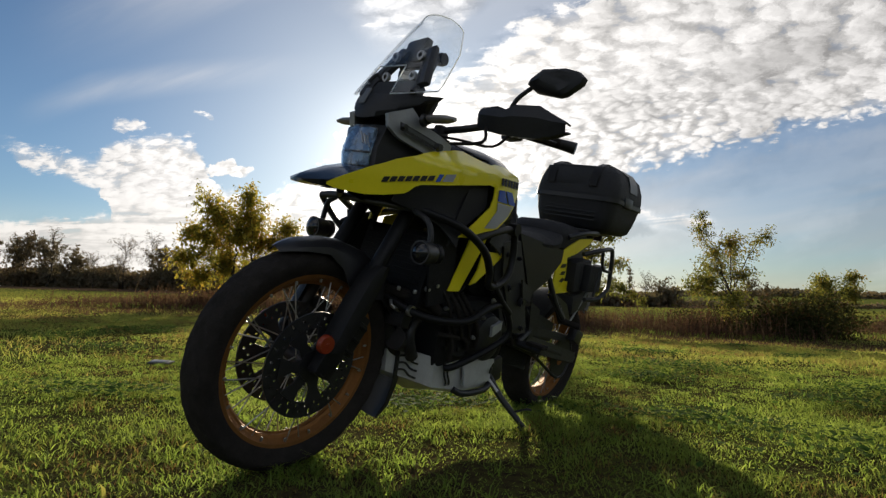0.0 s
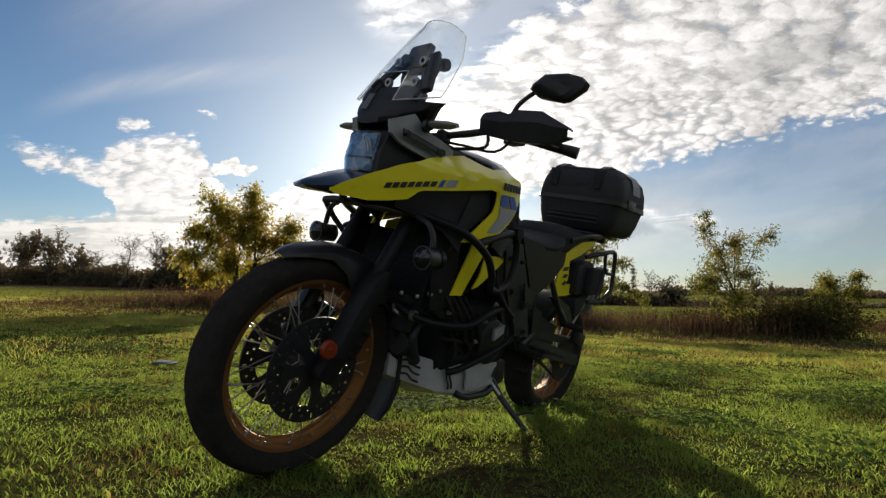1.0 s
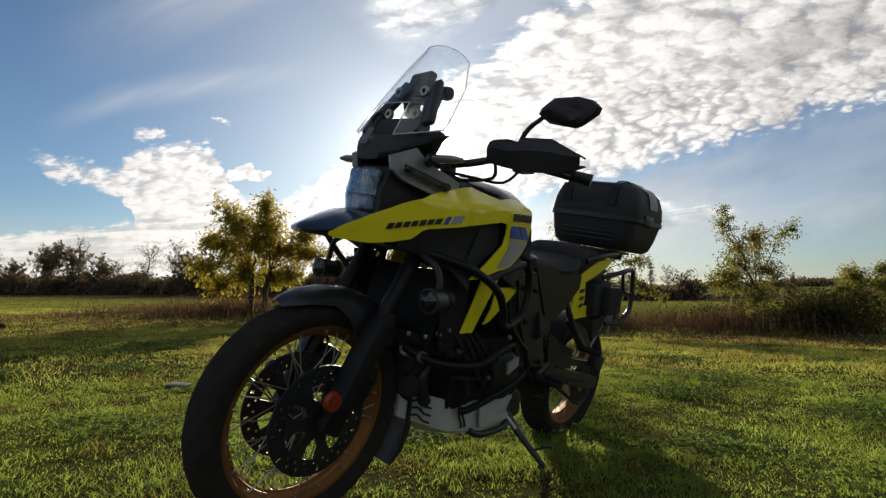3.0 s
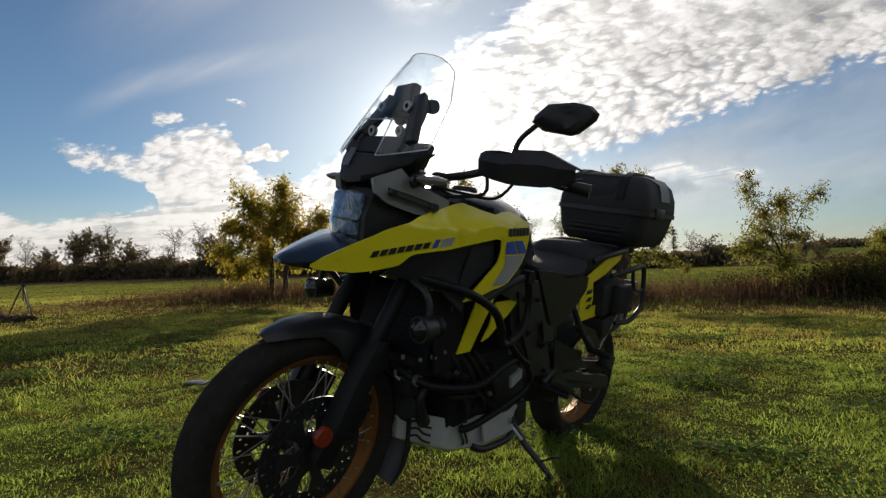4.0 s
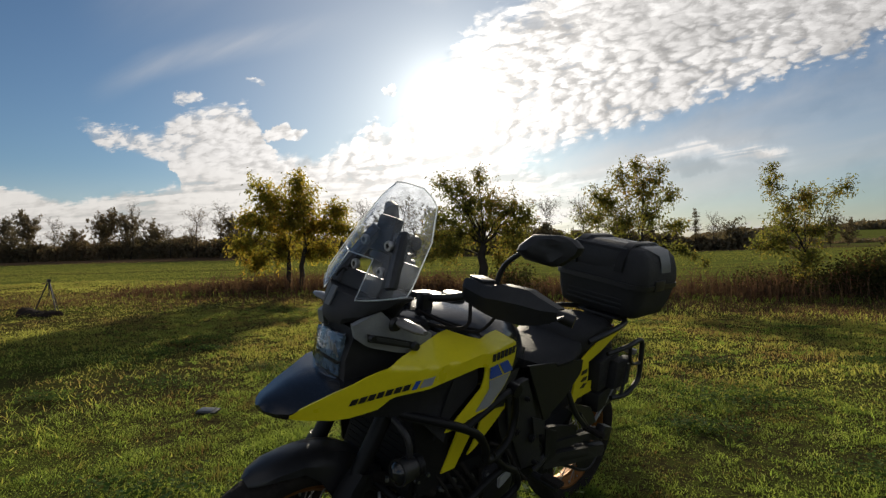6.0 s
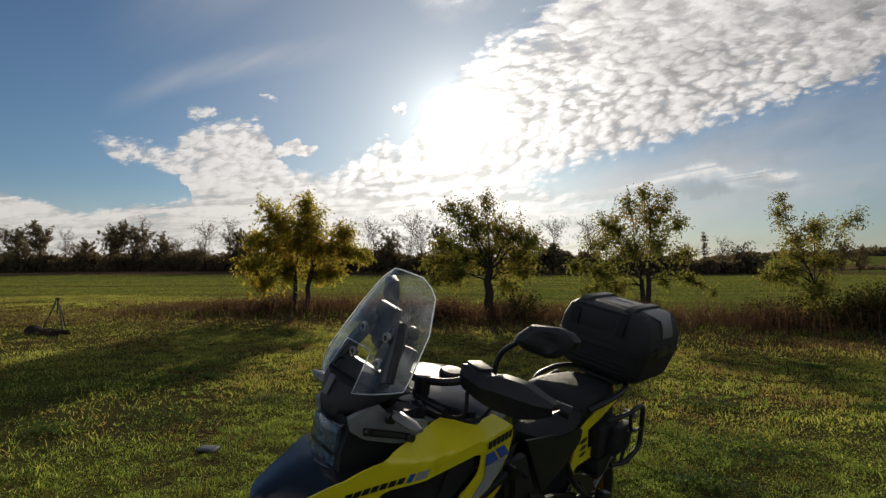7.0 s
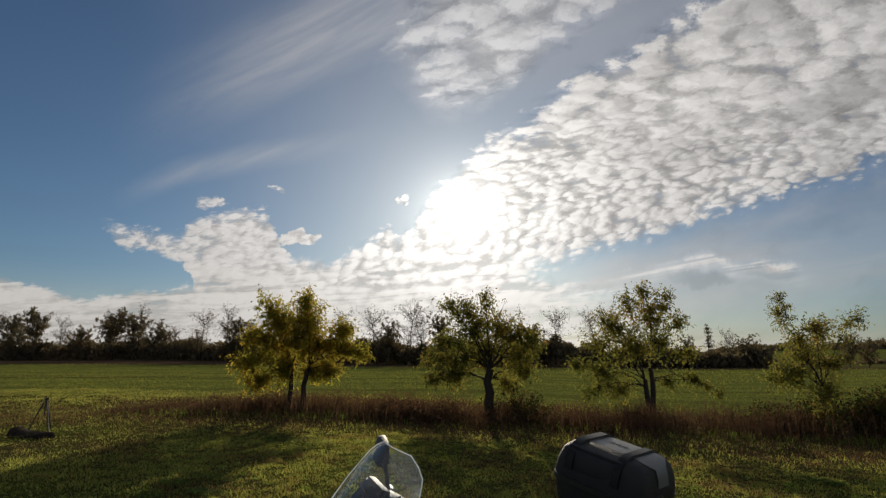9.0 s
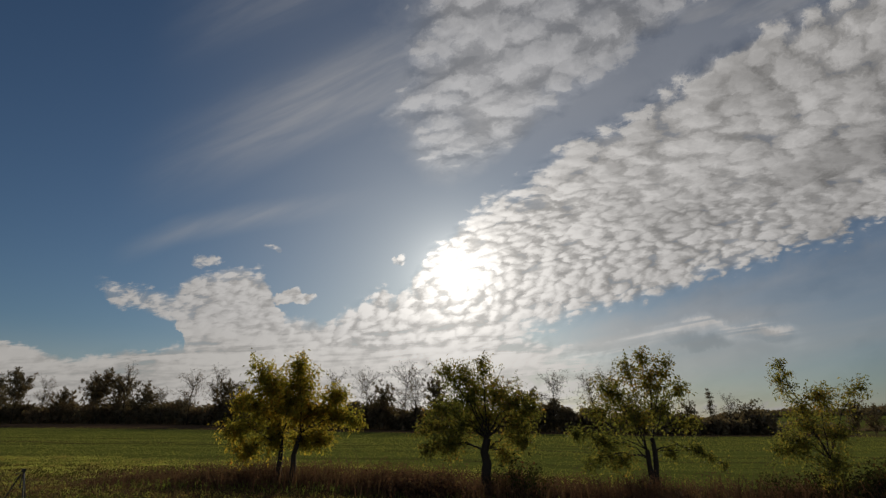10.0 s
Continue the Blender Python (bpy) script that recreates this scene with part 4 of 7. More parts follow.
# ---- materials of the motorcycle ----
def dull(m, level=0.42):
    m.node_tree.nodes["Principled BSDF"].inputs["Specular IOR Level"].default_value = level
    return m


YELLOW = plain("yellow_paint", (0.84, 0.72, 0.018), 0.30, 0.0, 0.05, 14.0, 0.02, 300.0, 0.6)
BLACK = plain("black_plastic", (0.020, 0.020, 0.022), 0.55, 0.0, 0.3, 40.0, 0.12, 420.0)
SATIN = plain("satin_black_paint", (0.018, 0.018, 0.020), 0.40, 0.0, 0.2, 30.0, 0.04, 300.0)
TEXTURE = plain("textured_black_plastic", (0.019, 0.019, 0.021), 0.66, 0.0, 0.3, 60.0, 0.35, 520.0)
RUBBER = plain("tyre_rubber", (0.024, 0.021, 0.019), 0.92, 0.0, 0.35, 25.0, 0.4, 260.0)
VINYL = plain("seat_vinyl", (0.018, 0.018, 0.020), 0.66, 0.0, 0.25, 35.0, 0.35, 300.0)
GREY = plain("grey_painted_metal", (0.30, 0.31, 0.32), 0.42, 0.3, 0.15, 30.0, 0.08, 200.0)
DARK_GREY = plain("dark_grey_plastic", (0.026, 0.026, 0.028), 0.5, 0.0, 0.2, 30.0, 0.12, 300.0)
ALU = plain("brushed_aluminium", (0.52, 0.53, 0.55), 0.45, 0.35, 0.14, 22.0, 0.1, 150.0)
STEEL = plain("bright_steel", (0.40, 0.40, 0.40), 0.46, 1.0, 0.25, 40.0, 0.05, 200.0)
DARK_STEEL = plain("dark_steel", (0.05, 0.05, 0.054), 0.55, 0.9, 0.3, 40.0, 0.1, 200.0)
GOLD = plain("gold_anodised_rim", (0.25, 0.115, 0.036), 0.60, 0.8, 0.15, 20.0, 0.05, 200.0)
ENGINE = plain("black_engine_casting", (0.016, 0.016, 0.017), 0.58, 0.2, 0.35, 30.0, 0.4, 140.0)
ORANGE = plain("orange_reflector", (0.24, 0.03, 0.010), 0.25, 0.0, 0.15, 80.0, 0.2, 400.0)
BAR = dull(plain("worn_black_tube", (0.010, 0.010, 0.011), 0.42, 0.0, 0.35, 25.0, 0.08, 200.0), 0.2)
SILVER = plain("silver_decal", (0.34, 0.35, 0.38), 0.35, 0.1, 0.08, 20.0, 0.0)
BLUE = plain("blue_decal", (0.03, 0.09, 0.45), 0.32, 0.0, 0.08, 20.0, 0.0)
MARK = plain("dark_decal_and_slot_shade", (0.02, 0.02, 0.022), 0.35, 0.0, 0.1, 20.0, 0.0)
CLOTH = dull(plain("dark_brown_canvas", (0.030, 0.022, 0.018), 0.95, 0.0, 0.4, 18.0, 0.5, 90.0), 0.05)
PALE_GREY = plain("grey_lid_plate", (0.14, 0.145, 0.15), 0.45, 0.2, 0.12, 25.0, 0.15, 240.0)
for m in (BLACK, SATIN, TEXTURE, VINYL, ENGINE, DARK_GREY):
    dull(m)
dull(RUBBER, 0.15)
dull(ENGINE, 0.14)
dull(VINYL, 0.28)
GLOSS = plain("glossy_black_paint", (0.014, 0.015, 0.018), 0.16, 0.0, 0.2, 20.0, 0.02, 300.0, 0.35)
RAIL = plain("rail_metal", (0.08, 0.084, 0.09), 0.38, 0.5, 0.2, 30.0, 0.08, 200.0)
DARK_GLASS = plain("dark_lamp_glass", (0.014, 0.015, 0.018), 0.15, 0.0, 0.2, 30.0, 0.0, 100.0, 0.15)
SMOKE = plain("indicator_lens", (0.20, 0.19, 0.18), 0.15, 0.0, 0.1, 60.0, 0.0)


def clear(name, tint, rough=0.02, ior=1.35):
    m, g, b = material(name)
    b.inputs["Base Color"].default_value = (*tint, 1)
    b.inputs["Transmission Weight"].default_value = 1.0
    b.inputs["IOR"].default_value = ior
    at = m.node_tree.nodes.new("ShaderNodeTexCoord").outputs["Object"]
    dust = g.step(g.noise(at, 60.0, 6.0, 0.7), 0.52, 0.8)
    g.put(b.inputs["Roughness"], g.math("ADD", rough, g.math("MULTIPLY", dust, 0.12)))
    return m


def dusty_hazy_screen():
    """Clear plastic with a film of dust, splashes and painted haze that catches the light."""
    m, g, b = material("clear_screen")
    tree = m.node_tree
    at = tree.nodes.new("ShaderNodeTexCoord").outputs["Object"]
    b.inputs["Base Color"].default_value = (0.95, 0.97, 1.0, 1)
    b.inputs["Roughness"].default_value = 0.03
    b.inputs["IOR"].default_value = 1.45
    thin = g.node("ShaderNodeBsdfTransparent", Color=(0.93, 0.95, 0.97, 1))
    gloss = g.node("ShaderNodeBsdfGlossy", Roughness=0.05)
    # Film colours are tinted blue for the haze; its broad patches carry it too.
    film = g.node("ShaderNodeBsdfDiffuse", Color=(0.42, 0.50, 0.60, 1))
    trans = g.node("ShaderNodeBsdfTranslucent", Color=(0.50, 0.56, 0.64, 1))
    spots = g.math("MULTIPLY", g.step(g.noise(at, 240.0, 3.0, 0.6), 0.59, 0.71), 0.28)
    film_haze = g.math("MULTIPLY", g.step(g.noise(at, 9.0, 5.0, 0.6, 0.6), 0.40, 0.75), 0.17)
    lay = tree.nodes.new("ShaderNodeLayerWeight")
    lay.inputs[0].default_value = 0.5
    sheen = g.math("ADD", 0.03, g.math("MULTIPLY", g.math("POWER", lay.outputs["Facing"], 4.0), 0.5))
    a, c, d = g.node("ShaderNodeMixShader"), g.node("ShaderNodeMixShader"), g.node("ShaderNodeMixShader")
    d.inputs[0].default_value = 0.6
    for s, t in ((film.outputs[0], d.inputs[1]), (trans.outputs[0], d.inputs[2]), (sheen, a.inputs[0]), (thin.outputs[0], a.inputs[1]), (gloss.outputs[0], a.inputs[2]),
                 (g.math("ADD", g.math("ADD", spots, film_haze), 0.015), c.inputs[0]), (a.outputs[0], c.inputs[1]), (d.outputs[0], c.inputs[2]), (c.outputs[0], tree.nodes["Material Output"].inputs[0])):
        tree.links.new(s, t)
    return m


SCREEN = dusty_hazy_screen()
# White translucent edge: the light it catches is put into its colour.
EDGE, _g, _b = material("edge_light_white")
_b.inputs["Base Color"].default_value, _b.inputs["Roughness"].default_value = (0.8, 0.82, 0.84, 1), 0.15
_t = _g.node("ShaderNodeBsdfTranslucent", Color=(0.85, 0.88, 0.9, 1))
_m = _g.node("ShaderNodeMixShader")
_m.inputs[0].default_value = 0.65
for _a, _c in ((_b.outputs[0], _m.inputs[1]), (_t.outputs[0], _m.inputs[2]), (_m.outputs[0], EDGE.node_tree.nodes["Material Output"].inputs[0])):
    EDGE.node_tree.links.new(_a, _c)
LENS = clear("lens_glass", (0.90, 0.95, 1.0), 0.03, 1.45)
MIRROR, _, _b = material("mirror_glass")
_b.inputs["Base Color"].default_value, _b.inputs["Metallic"].default_value, _b.inputs["Roughness"].default_value = (0.85, 0.87, 0.9, 1), 1.0, 0.02

# ---- the motorcycle: x ahead, y to its own left, z up from the front tyre's foot ----
bike = new("motorcycle")
bike.matrix_world = Matrix.Translation((-0.559, 1.472, 0.009)) @ pose(0, 0, 0, 0, 0, -116.1) @ pose(0, 0, 0, -12.5) @ Matrix.Scale(0.9217, 4) @ Matrix.Translation((0, 0.035, 0))
tagged(bike, "yellow and black adventure motorcycle on its side stand", "motorcycle")


def wheel(name, x, z, radius, rim, half, label, discs):
    hub = part(name, lathe([(0.018, -0.085), (0.05, -0.085), (0.052, -0.055), (0.032, -0.045), (0.030, 0.045), (0.052, 0.055), (0.05, 0.085), (0.018, 0.085)], 36), SATIN, bike, label)
    hub.location = (x, 0, z)
    wall = radius - rim

    def tread(k, r, y):
        if r > radius - 0.022:
            lane = int(abs(y) / half * 6)
            if (k + 2 * lane + (3 if y > 0 else 0)) % 7 in (0, 1):
                r -= 0.006
        return r, y

    prof = [(rim - 0.004, half * 0.62), (rim + wall * 0.12, half * 0.80), (rim + wall * 0.40, half * 0.99), (rim + wall * 0.62, half), (rim + wall * 0.80, half * 0.86), (rim + wall * 0.90, half * 0.66), (rim + wall * 0.96, half * 0.42), (rim + wall * 0.99, half * 0.18), (rim + wall, 0)]
    prof = prof + [(r, -y) for r, y in prof[-2::-1]]
    part("tyre", lathe(prof, 168, True, tread), RUBBER, hub, "black knobby-edged road tyre")
    w = half * 0.66
    rp = [(rim, w), (rim + 0.004, w - 0.004), (rim - 0.004, w - 0.010), (rim - 0.016, w - 0.014), (rim - 0.020, w * 0.55), (rim - 0.034, w * 0.30), (rim - 0.036, 0)]
    rp = rp + [(r, -y) for r, y in rp[-2::-1]] + [(rim - 0.012, -w + 0.002), (rim - 0.024, -w * 0.5), (rim - 0.040, 0), (rim - 0.024, w * 0.5), (rim - 0.012, w - 0.002)]
    part("rim", lathe(rp, 96, True), GOLD, hub, "gold anodised wheel rim")
    for s in (1, -1):
        mesh = None
        for k in range(18):
            if mesh is None:
                bm = tube([(0.046 * math.cos(0.9), s * 0.05, 0.046 * math.sin(0.9)), ((rim - 0.022), s * w * 0.80, 0.0)], 0.0022, 6)
                ob = part("spoke", bm, STEEL, hub)
                mesh = ob.data
            else:
                ob = new("spoke", mesh)
                ob.parent = hub
            lean = 1 if k % 2 else -1
            ob.rotation_euler = (0, 2 * math.pi * (k // 2 * 2 + (0.5 if k % 2 else 0.0) + (0.4 if s > 0 else 0)) / 18, 0)
            ob.scale = (1, 1, lean)
    for k in range(36):
        a = 2 * math.pi * (k + 0.3) / 36
        if k == 0:
            nip = part("spoke_nipple", box(0, 0, 0, 0.012, 0.007, 0.007, 0.002), STEEL, hub)
            mesh = nip.data
        else:
            nip = new("spoke_nipple", mesh)
            nip.parent = hub
        nip.location = ((rim - 0.022) * math.cos(a), (1 if k % 2 else -1) * w * 0.78, (rim - 0.022) * math.sin(a))
        nip.rotation_euler = (0, -a, 0)
    for y, r1 in discs:
        bm = bmesh.new()
        seg, bands = 120, [r1 * f for f in (0.70, 0.745, 0.80, 0.855, 0.91, 0.955, 1.0)]
        vs = [[bm.verts.new((r * math.cos(2 * math.pi * k / seg), y, r * math.sin(2 * math.pi * k / seg))) for k in range(seg)] for r in bands]
        for i in range(6):
            for k in range(seg):
                if not (i in (1, 3) and (k + i) % 5 == 0) and not (i == 4 and (k + 3) % 10 == 0):
                    add_face(bm, (vs[i][k], vs[i][(k + 1) % seg], vs[i + 1][(k + 1) % seg], vs[i + 1][k]))
        part("brake_disc", thicken(bm, 0.006), DARK_STEEL, hub, "drilled steel brake disc")
        arm = None
        for k in range(7):
            if arm is None:
                bm = bmesh.new()
                add_face(bm, [bm.verts.new((r, 0, e)) for r, e in ((0.045, -0.022), (r1 * 0.45, -0.016), (r1 * 0.72, -0.034), (r1 * 0.72, 0.034), (r1 * 0.45, 0.016), (0.045, 0.022))])
                ob = part("carrier_arm", thicken(bm, 0.005), SATIN, hub)
                arm = ob.data
            else:
                ob = new("carrier_arm", arm)
                ob.parent = hub
            ob.location, ob.rotation_euler = (0, y, 0), (0, 2 * math.pi * k / 7, 0)
    part("axle", tube([(0, -0.135, 0), (0, 0.135, 0)], 0.013, 12), DARK_STEEL, hub)
    part("axle_nut", lathe([(0.008, 0.122), (0.022, 0.122), (0.022, 0.140), (0.016, 0.143), (0.008, 0.136)], 6), DARK_STEEL, hub)
    return hub


FAX, FAZ, RAX, RAZ = 0.0, 0.36, -1.73, 0.262
wheel("front_wheel", FAX, FAZ, 0.36, 0.283, 0.060, "spoked front wheel with a gold rim and twin discs", ((0.078, 0.170), (-0.078, 0.170)))
wheel("rear_wheel", RAX, RAZ, 0.345, 0.255, 0.082, "spoked rear wheel with a gold rim", ((-0.085, 0.14),))


def fork_x(z):
    return 0.005 - 0.50 * (z - 0.36)


for s in (1, -1):
    y = 0.118 * s
    leg = part("fork_leg", tube([(fork_x(0.62), y, 0.62), (fork_x(1.16), y, 1.16)], 0.027, 16, 1), BAR, bike, "black upside-down fork leg")
    part("slider", tube([(fork_x(0.36), y, 0.36), (fork_x(0.64), y, 0.64)], 0.025, 14, 1), DARK_STEEL, leg)
    part("fork_foot", box(fork_x(0.40) - 0.01, y, 0.395, 0.075, 0.05, 0.13, 0.014, (0, -28, 0)), BAR, leg)
    rows = []
    for z, wide in ((0.42, 0.034), (0.50, 0.042), (0.58, 0.046), (0.66, 0.040), (0.70, 0.026)):
        rows.append([(fork_x(z) + wide * cx, y + s * cy, z) for cx, cy in ((1.0, -0.020), (0.95, 0.010), (0.6, 0.036), (0.0, 0.045), (-0.7, 0.040), (-1.0, 0.020))])
    part("fork_guard", thicken(loft(rows, closed=False, cap=False), 0.004), BAR, leg, "black plastic fork guard")
    part("caliper", box(fork_x(0.45) - 0.075, 0.098 * s, 0.47, 0.075, 0.05, 0.135, 0.014, (0, -30, 0)), BAR, leg)
    part("caliper_body", box(fork_x(0.45) - 0.062, 0.128 * s, 0.455, 0.060, 0.022, 0.120, 0.010, (0, -30, 0)), BAR, leg, "ribbed black brake caliper")
    for k in range(3):
        part("caliper_rib", box(fork_x(0.45) - 0.086 + 0.022 * k, 0.141 * s, 0.492 - 0.038 * k, 0.044, 0.008, 0.010, 0.003, (0, -30, 0)), BAR, leg)
    part("caliper_bolt", lathe([(0.002, 0.02), (0.009, 0.02), (0.009, 0.0)], 8), STEEL, leg).location = (fork_x(0.45) - 0.06, 0.105 * s, 0.49)
    ref = part("reflector", lathe([(0.001, 0.012), (0.026, 0.010), (0.030, 0.002), (0.030, -0.006)], 28), ORANGE, leg, "round orange reflector")
    ref.location, ref.scale = (0.030, 0.160 * s, 0.452), (1, s, 1)
    part("brake_hose", tube([(fork_x(0.50) - 0.08, 0.11 * s, 0.53), (-0.13, 0.135 * s, 0.62), (-0.20, 0.13 * s, 0.76), (-0.28, 0.10 * s, 0.90)], 0.006, 8), RUBBER, leg)
for z in (0.93, 1.13):
    part("triple_clamp", box(fork_x(z) + 0.01, 0, z, 0.085, 0.31, 0.045, 0.014, (0, -28, 0)), SATIN, bike)


def fender_ring(a, r, wide, drop):
    c, sn = math.cos(a), math.sin(a)
    return [(FAX + (r + dr) * c, y, FAZ + (r + dr) * sn) for y, dr in ((-wide, -drop), (-wide * 0.96, -drop * 0.35), (-wide * 0.6, 0.006), (0, 0.014), (wide * 0.6, 0.006), (wide * 0.96, -drop * 0.35), (wide, -drop))]


rows = []
for deg, r, wide, drop in ((66, 0.376, 0.026, 0.004), (70, 0.380, 0.050, 0.010), (78, 0.384, 0.066, 0.022), (90, 0.387, 0.074, 0.036), (100, 0.390, 0.080, 0.075), (112, 0.393, 0.084, 0.13), (126, 0.395, 0.084, 0.13), (140, 0.398, 0.080, 0.07), (152, 0.406, 0.082, 0.060), (165, 0.418, 0.086, 0.060), (180, 0.430, 0.088, 0.055), (194, 0.440, 0.086, 0.045), (206, 0.446, 0.078, 0.030), (214, 0.448, 0.055, 0.015)):
    rows.append(fender_ring(radians(deg), r, wide, drop))
part("front_fender", thicken(loft(rows, closed=False, cap=False), 0.005), SATIN, bike, "glossy black front fender")

MID = 0.028

# Nose: beak, lamp, cowl and the grey brackets beside it.
rows = []
for x, half, top, edge, low in ((0.124, 0.030, 0.930, 0.925, 0.915), (0.110, 0.068, 0.944, 0.930, 0.913), (0.085, 0.098, 0.957, 0.936, 0.912), (0.03, 0.124, 0.982, 0.958, 0.914), (-0.03, 0.142, 1.002, 0.982, 0.918), (-0.10, 0.158, 1.012, 1.00, 0.925), (-0.20, 0.168, 1.02, 1.01, 0.93)):
    far = half * (0.78 if x > -0.05 else 0.9)
    rows.append([(x, 0, top), (x, half * 0.42, top - 0.005), (x, half, edge), (x, half * 0.9, low + 0.004), (x, 0, low), (x, -far * 0.9, low + 0.004), (x, -far, edge - 0.004), (x, -far * 0.5, (top + edge) / 2 - 0.001)])
part("beak", loft(rows), GLOSS, bike, "pointed glossy black beak")

rows = []
for x, half, z0, z1 in ((-0.078, 0.084, 0.985, 1.150), (-0.14, 0.092, 1.000, 1.160), (-0.26, 0.12, 0.99, 1.16), (-0.36, 0.12, 0.98, 1.16)):
    rows.append([(x, MID - half * 0.95, z0), (x, MID + half * 0.95, z0), (x + 0.006, MID + half, (z0 + z1) / 2), (x - 0.03, MID + half * 0.9, z1), (x - 0.03, MID - half * 0.9, z1), (x + 0.006, MID - half, (z0 + z1) / 2)])
lamp = part("headlight", loft(rows), BLACK, bike, "square headlight with a clear lens in a black shell")
rows = []
for v, half, x, z in ((0, 0.068, -0.050, 1.004), (1, 0.073, -0.046, 1.045), (2, 0.072, -0.054, 1.095), (3, 0.065, -0.066, 1.138)):
    rows.append([(x - 0.022 * (abs(t) ** 3), MID - 0.008 + half * t, z) for t in (-1, -0.8, -0.4, 0, 0.4, 0.8, 1)])
part("lens", thicken(loft(rows, closed=False, cap=False), 0.004), LENS, lamp, "clear headlight lens").visible_shadow = False
# The sky's reflection in the lamp is put into the bowl's blue.
part("lamp_bowl", box(-0.078, MID - 0.008, 1.070, 0.02, 0.134, 0.126, 0.012), plain("headlight_reflector", (0.15, 0.23, 0.34), 0.28, 0.6, 0.45, 25.0, 0.6, 60.0), lamp, "faceted headlight reflector")
part("lamp_ridge", box(-0.066, MID, 1.052, 0.012, 0.12, 0.006, 0.002, (0, 20, 0)), DARK_STEEL, lamp)
for k in range(3):
    part("lamp_facet", box(-0.066, MID + 0.012 + 0.016 * k, 1.098 - 0.006 * k, 0.006, 0.005, 0.042, 0.002, (28, 0, 0)), STEEL, lamp, "bright reflector facet")

rows = []
for z, half, x0, x1 in ((1.148, 0.108, -0.118, -0.36), (1.185, 0.116, -0.140, -0.37), (1.215, 0.122, -0.150, -0.36), (1.240, 0.125, -0.150, -0.36), (1.255, 0.110, -0.17, -0.34)):
    rows.append([(x0, 0, z), (x0 - 0.02, half * 0.6, z), (x0 - 0.10, half, z), (x1 + 0.08, half * 0.75, z), (x1 + 0.08, -half * 0.75, z), (x0 - 0.10, -half, z), (x0 - 0.02, -half * 0.6, z)])
part("cowl", loft(rows), BLACK, bike, "black cowl under the windscreen")
rows = []
for z, half, front, wing in ((1.160, 0.150, -0.060, -0.196), (1.178, 0.170, -0.058, -0.204), (1.205, 0.184, -0.066, -0.210), (1.230, 0.193, -0.080, -0.213), (1.248, 0.196, -0.092, -0.214)):
    ring = [(front - (front - wing) * abs(t) ** 2.2, MID + half * t, z + (0.022 + 0.066 * (1.248 - z) / 0.088) * abs(t) ** 2.2) for t in (-1, -0.85, -0.6, -0.3, 0, 0.3, 0.6, 0.85, 1)]
    rows.append(ring + [(wing - 0.035, MID + half * 0.55, z + 0.01), (wing - 0.035, MID - half * 0.55, z + 0.01)])
part("screen_apron", loft(rows), BLACK, bike, "black apron between headlight and windscreen", 30)
part("dashboard", box(-0.36, -0.03, 1.275, 0.03, 0.16, 0.09, 0.012, (0, -25, 0)), BLACK, bike)

for s in (1, -1):
    lay = lambda x, z: s * ((0.136 if s > 0 else 0.025) + 0.058 * min(1, max(0, (-0.075 - x) / 0.20)))
    bm = patch([(-0.070, 1.178), (-0.15, 1.218), (-0.195, 1.178), (-0.33, 1.140)], [(-0.080, 1.140), (-0.12, 1.112), (-0.22, 1.088), (-0.33, 1.085)], 14, 3, lay, 0.02 * s)
    bracket = part("side_bracket", bm, GREY, bike, "grey cast bracket beside the headlight")
    out = lambda x, z: lay(x, z) + s * 0.022
    deep = lambda x, z: lay(x, z) + s * 0.024
    # The recess is laid on flat; its shade is a dark patch.
    part("bracket_slot", patch([(-0.100, 1.160), (-0.17, 1.146), (-0.262, 1.124)], [(-0.104, 1.136), (-0.17, 1.122), (-0.258, 1.104)], 10, 2, out, 0.0015 * s), MARK, bracket, "dark slot")
    part("slot_strip", patch([(-0.128, 1.150), (-0.23, 1.127)], [(-0.130, 1.139), (-0.23, 1.117)], 6, 2, deep, 0.0015 * s), RAIL, bracket, "grey strip in the slot")
    for x, z, r in ((-0.112, 1.148, 0.010), (-0.248, 1.116, 0.015), (-0.178, 1.186, 0.022)):
        p = part("bracket_bolt", lathe([(0.001, 0.012), (r * 0.8, 0.012), (r, 0.0)], 14), MARK, bracket)
        p.location, p.scale = (x, lay(x, z) + s * 0.022, z), (1, s, 1)
    part("cowl_cheek", patch([(-0.105, 1.150), (-0.25, 1.10), (-0.40, 1.085)], [(-0.11, 1.01), (-0.25, 1.02), (-0.40, 1.03)], 8, 3, lambda x, z: s * ((0.085 if s > 0 else 0.06) + (0.12 if s > 0 else 0.03) * min(1, max(0, (-0.10 - x) / 0.28))), 0.006 * s), BLACK, bike)
    ind = part("indicator", tube([(-0.19, s * 0.08, 1.180), (-0.19, s * (0.205 if s > 0 else 0.13), 1.186)], (0.012, 0.009), 10), BLACK, bike, "front indicator on a short black stalk")
    rows = []
    for y, hx, hz in ((0.205, 0.016, 0.012), (0.225, 0.024, 0.017), (0.285, 0.023, 0.016), (0.320, 0.010, 0.008)):
        y -= 0.014 if s > 0 else 0.088
        rows.append([((-0.19 if s > 0 else -0.172) + hx * math.cos(a), s * y, (1.194 if s > 0 else 1.174) + 0.8 * hz * math.sin(a)) for a in (2 * math.pi * k / 12 for k in range(12))])
    part("lens", loft(rows), SMOKE, ind, "smoked indicator lens")

# Windscreen with its middle slot, rails, clamps and the holder behind it.


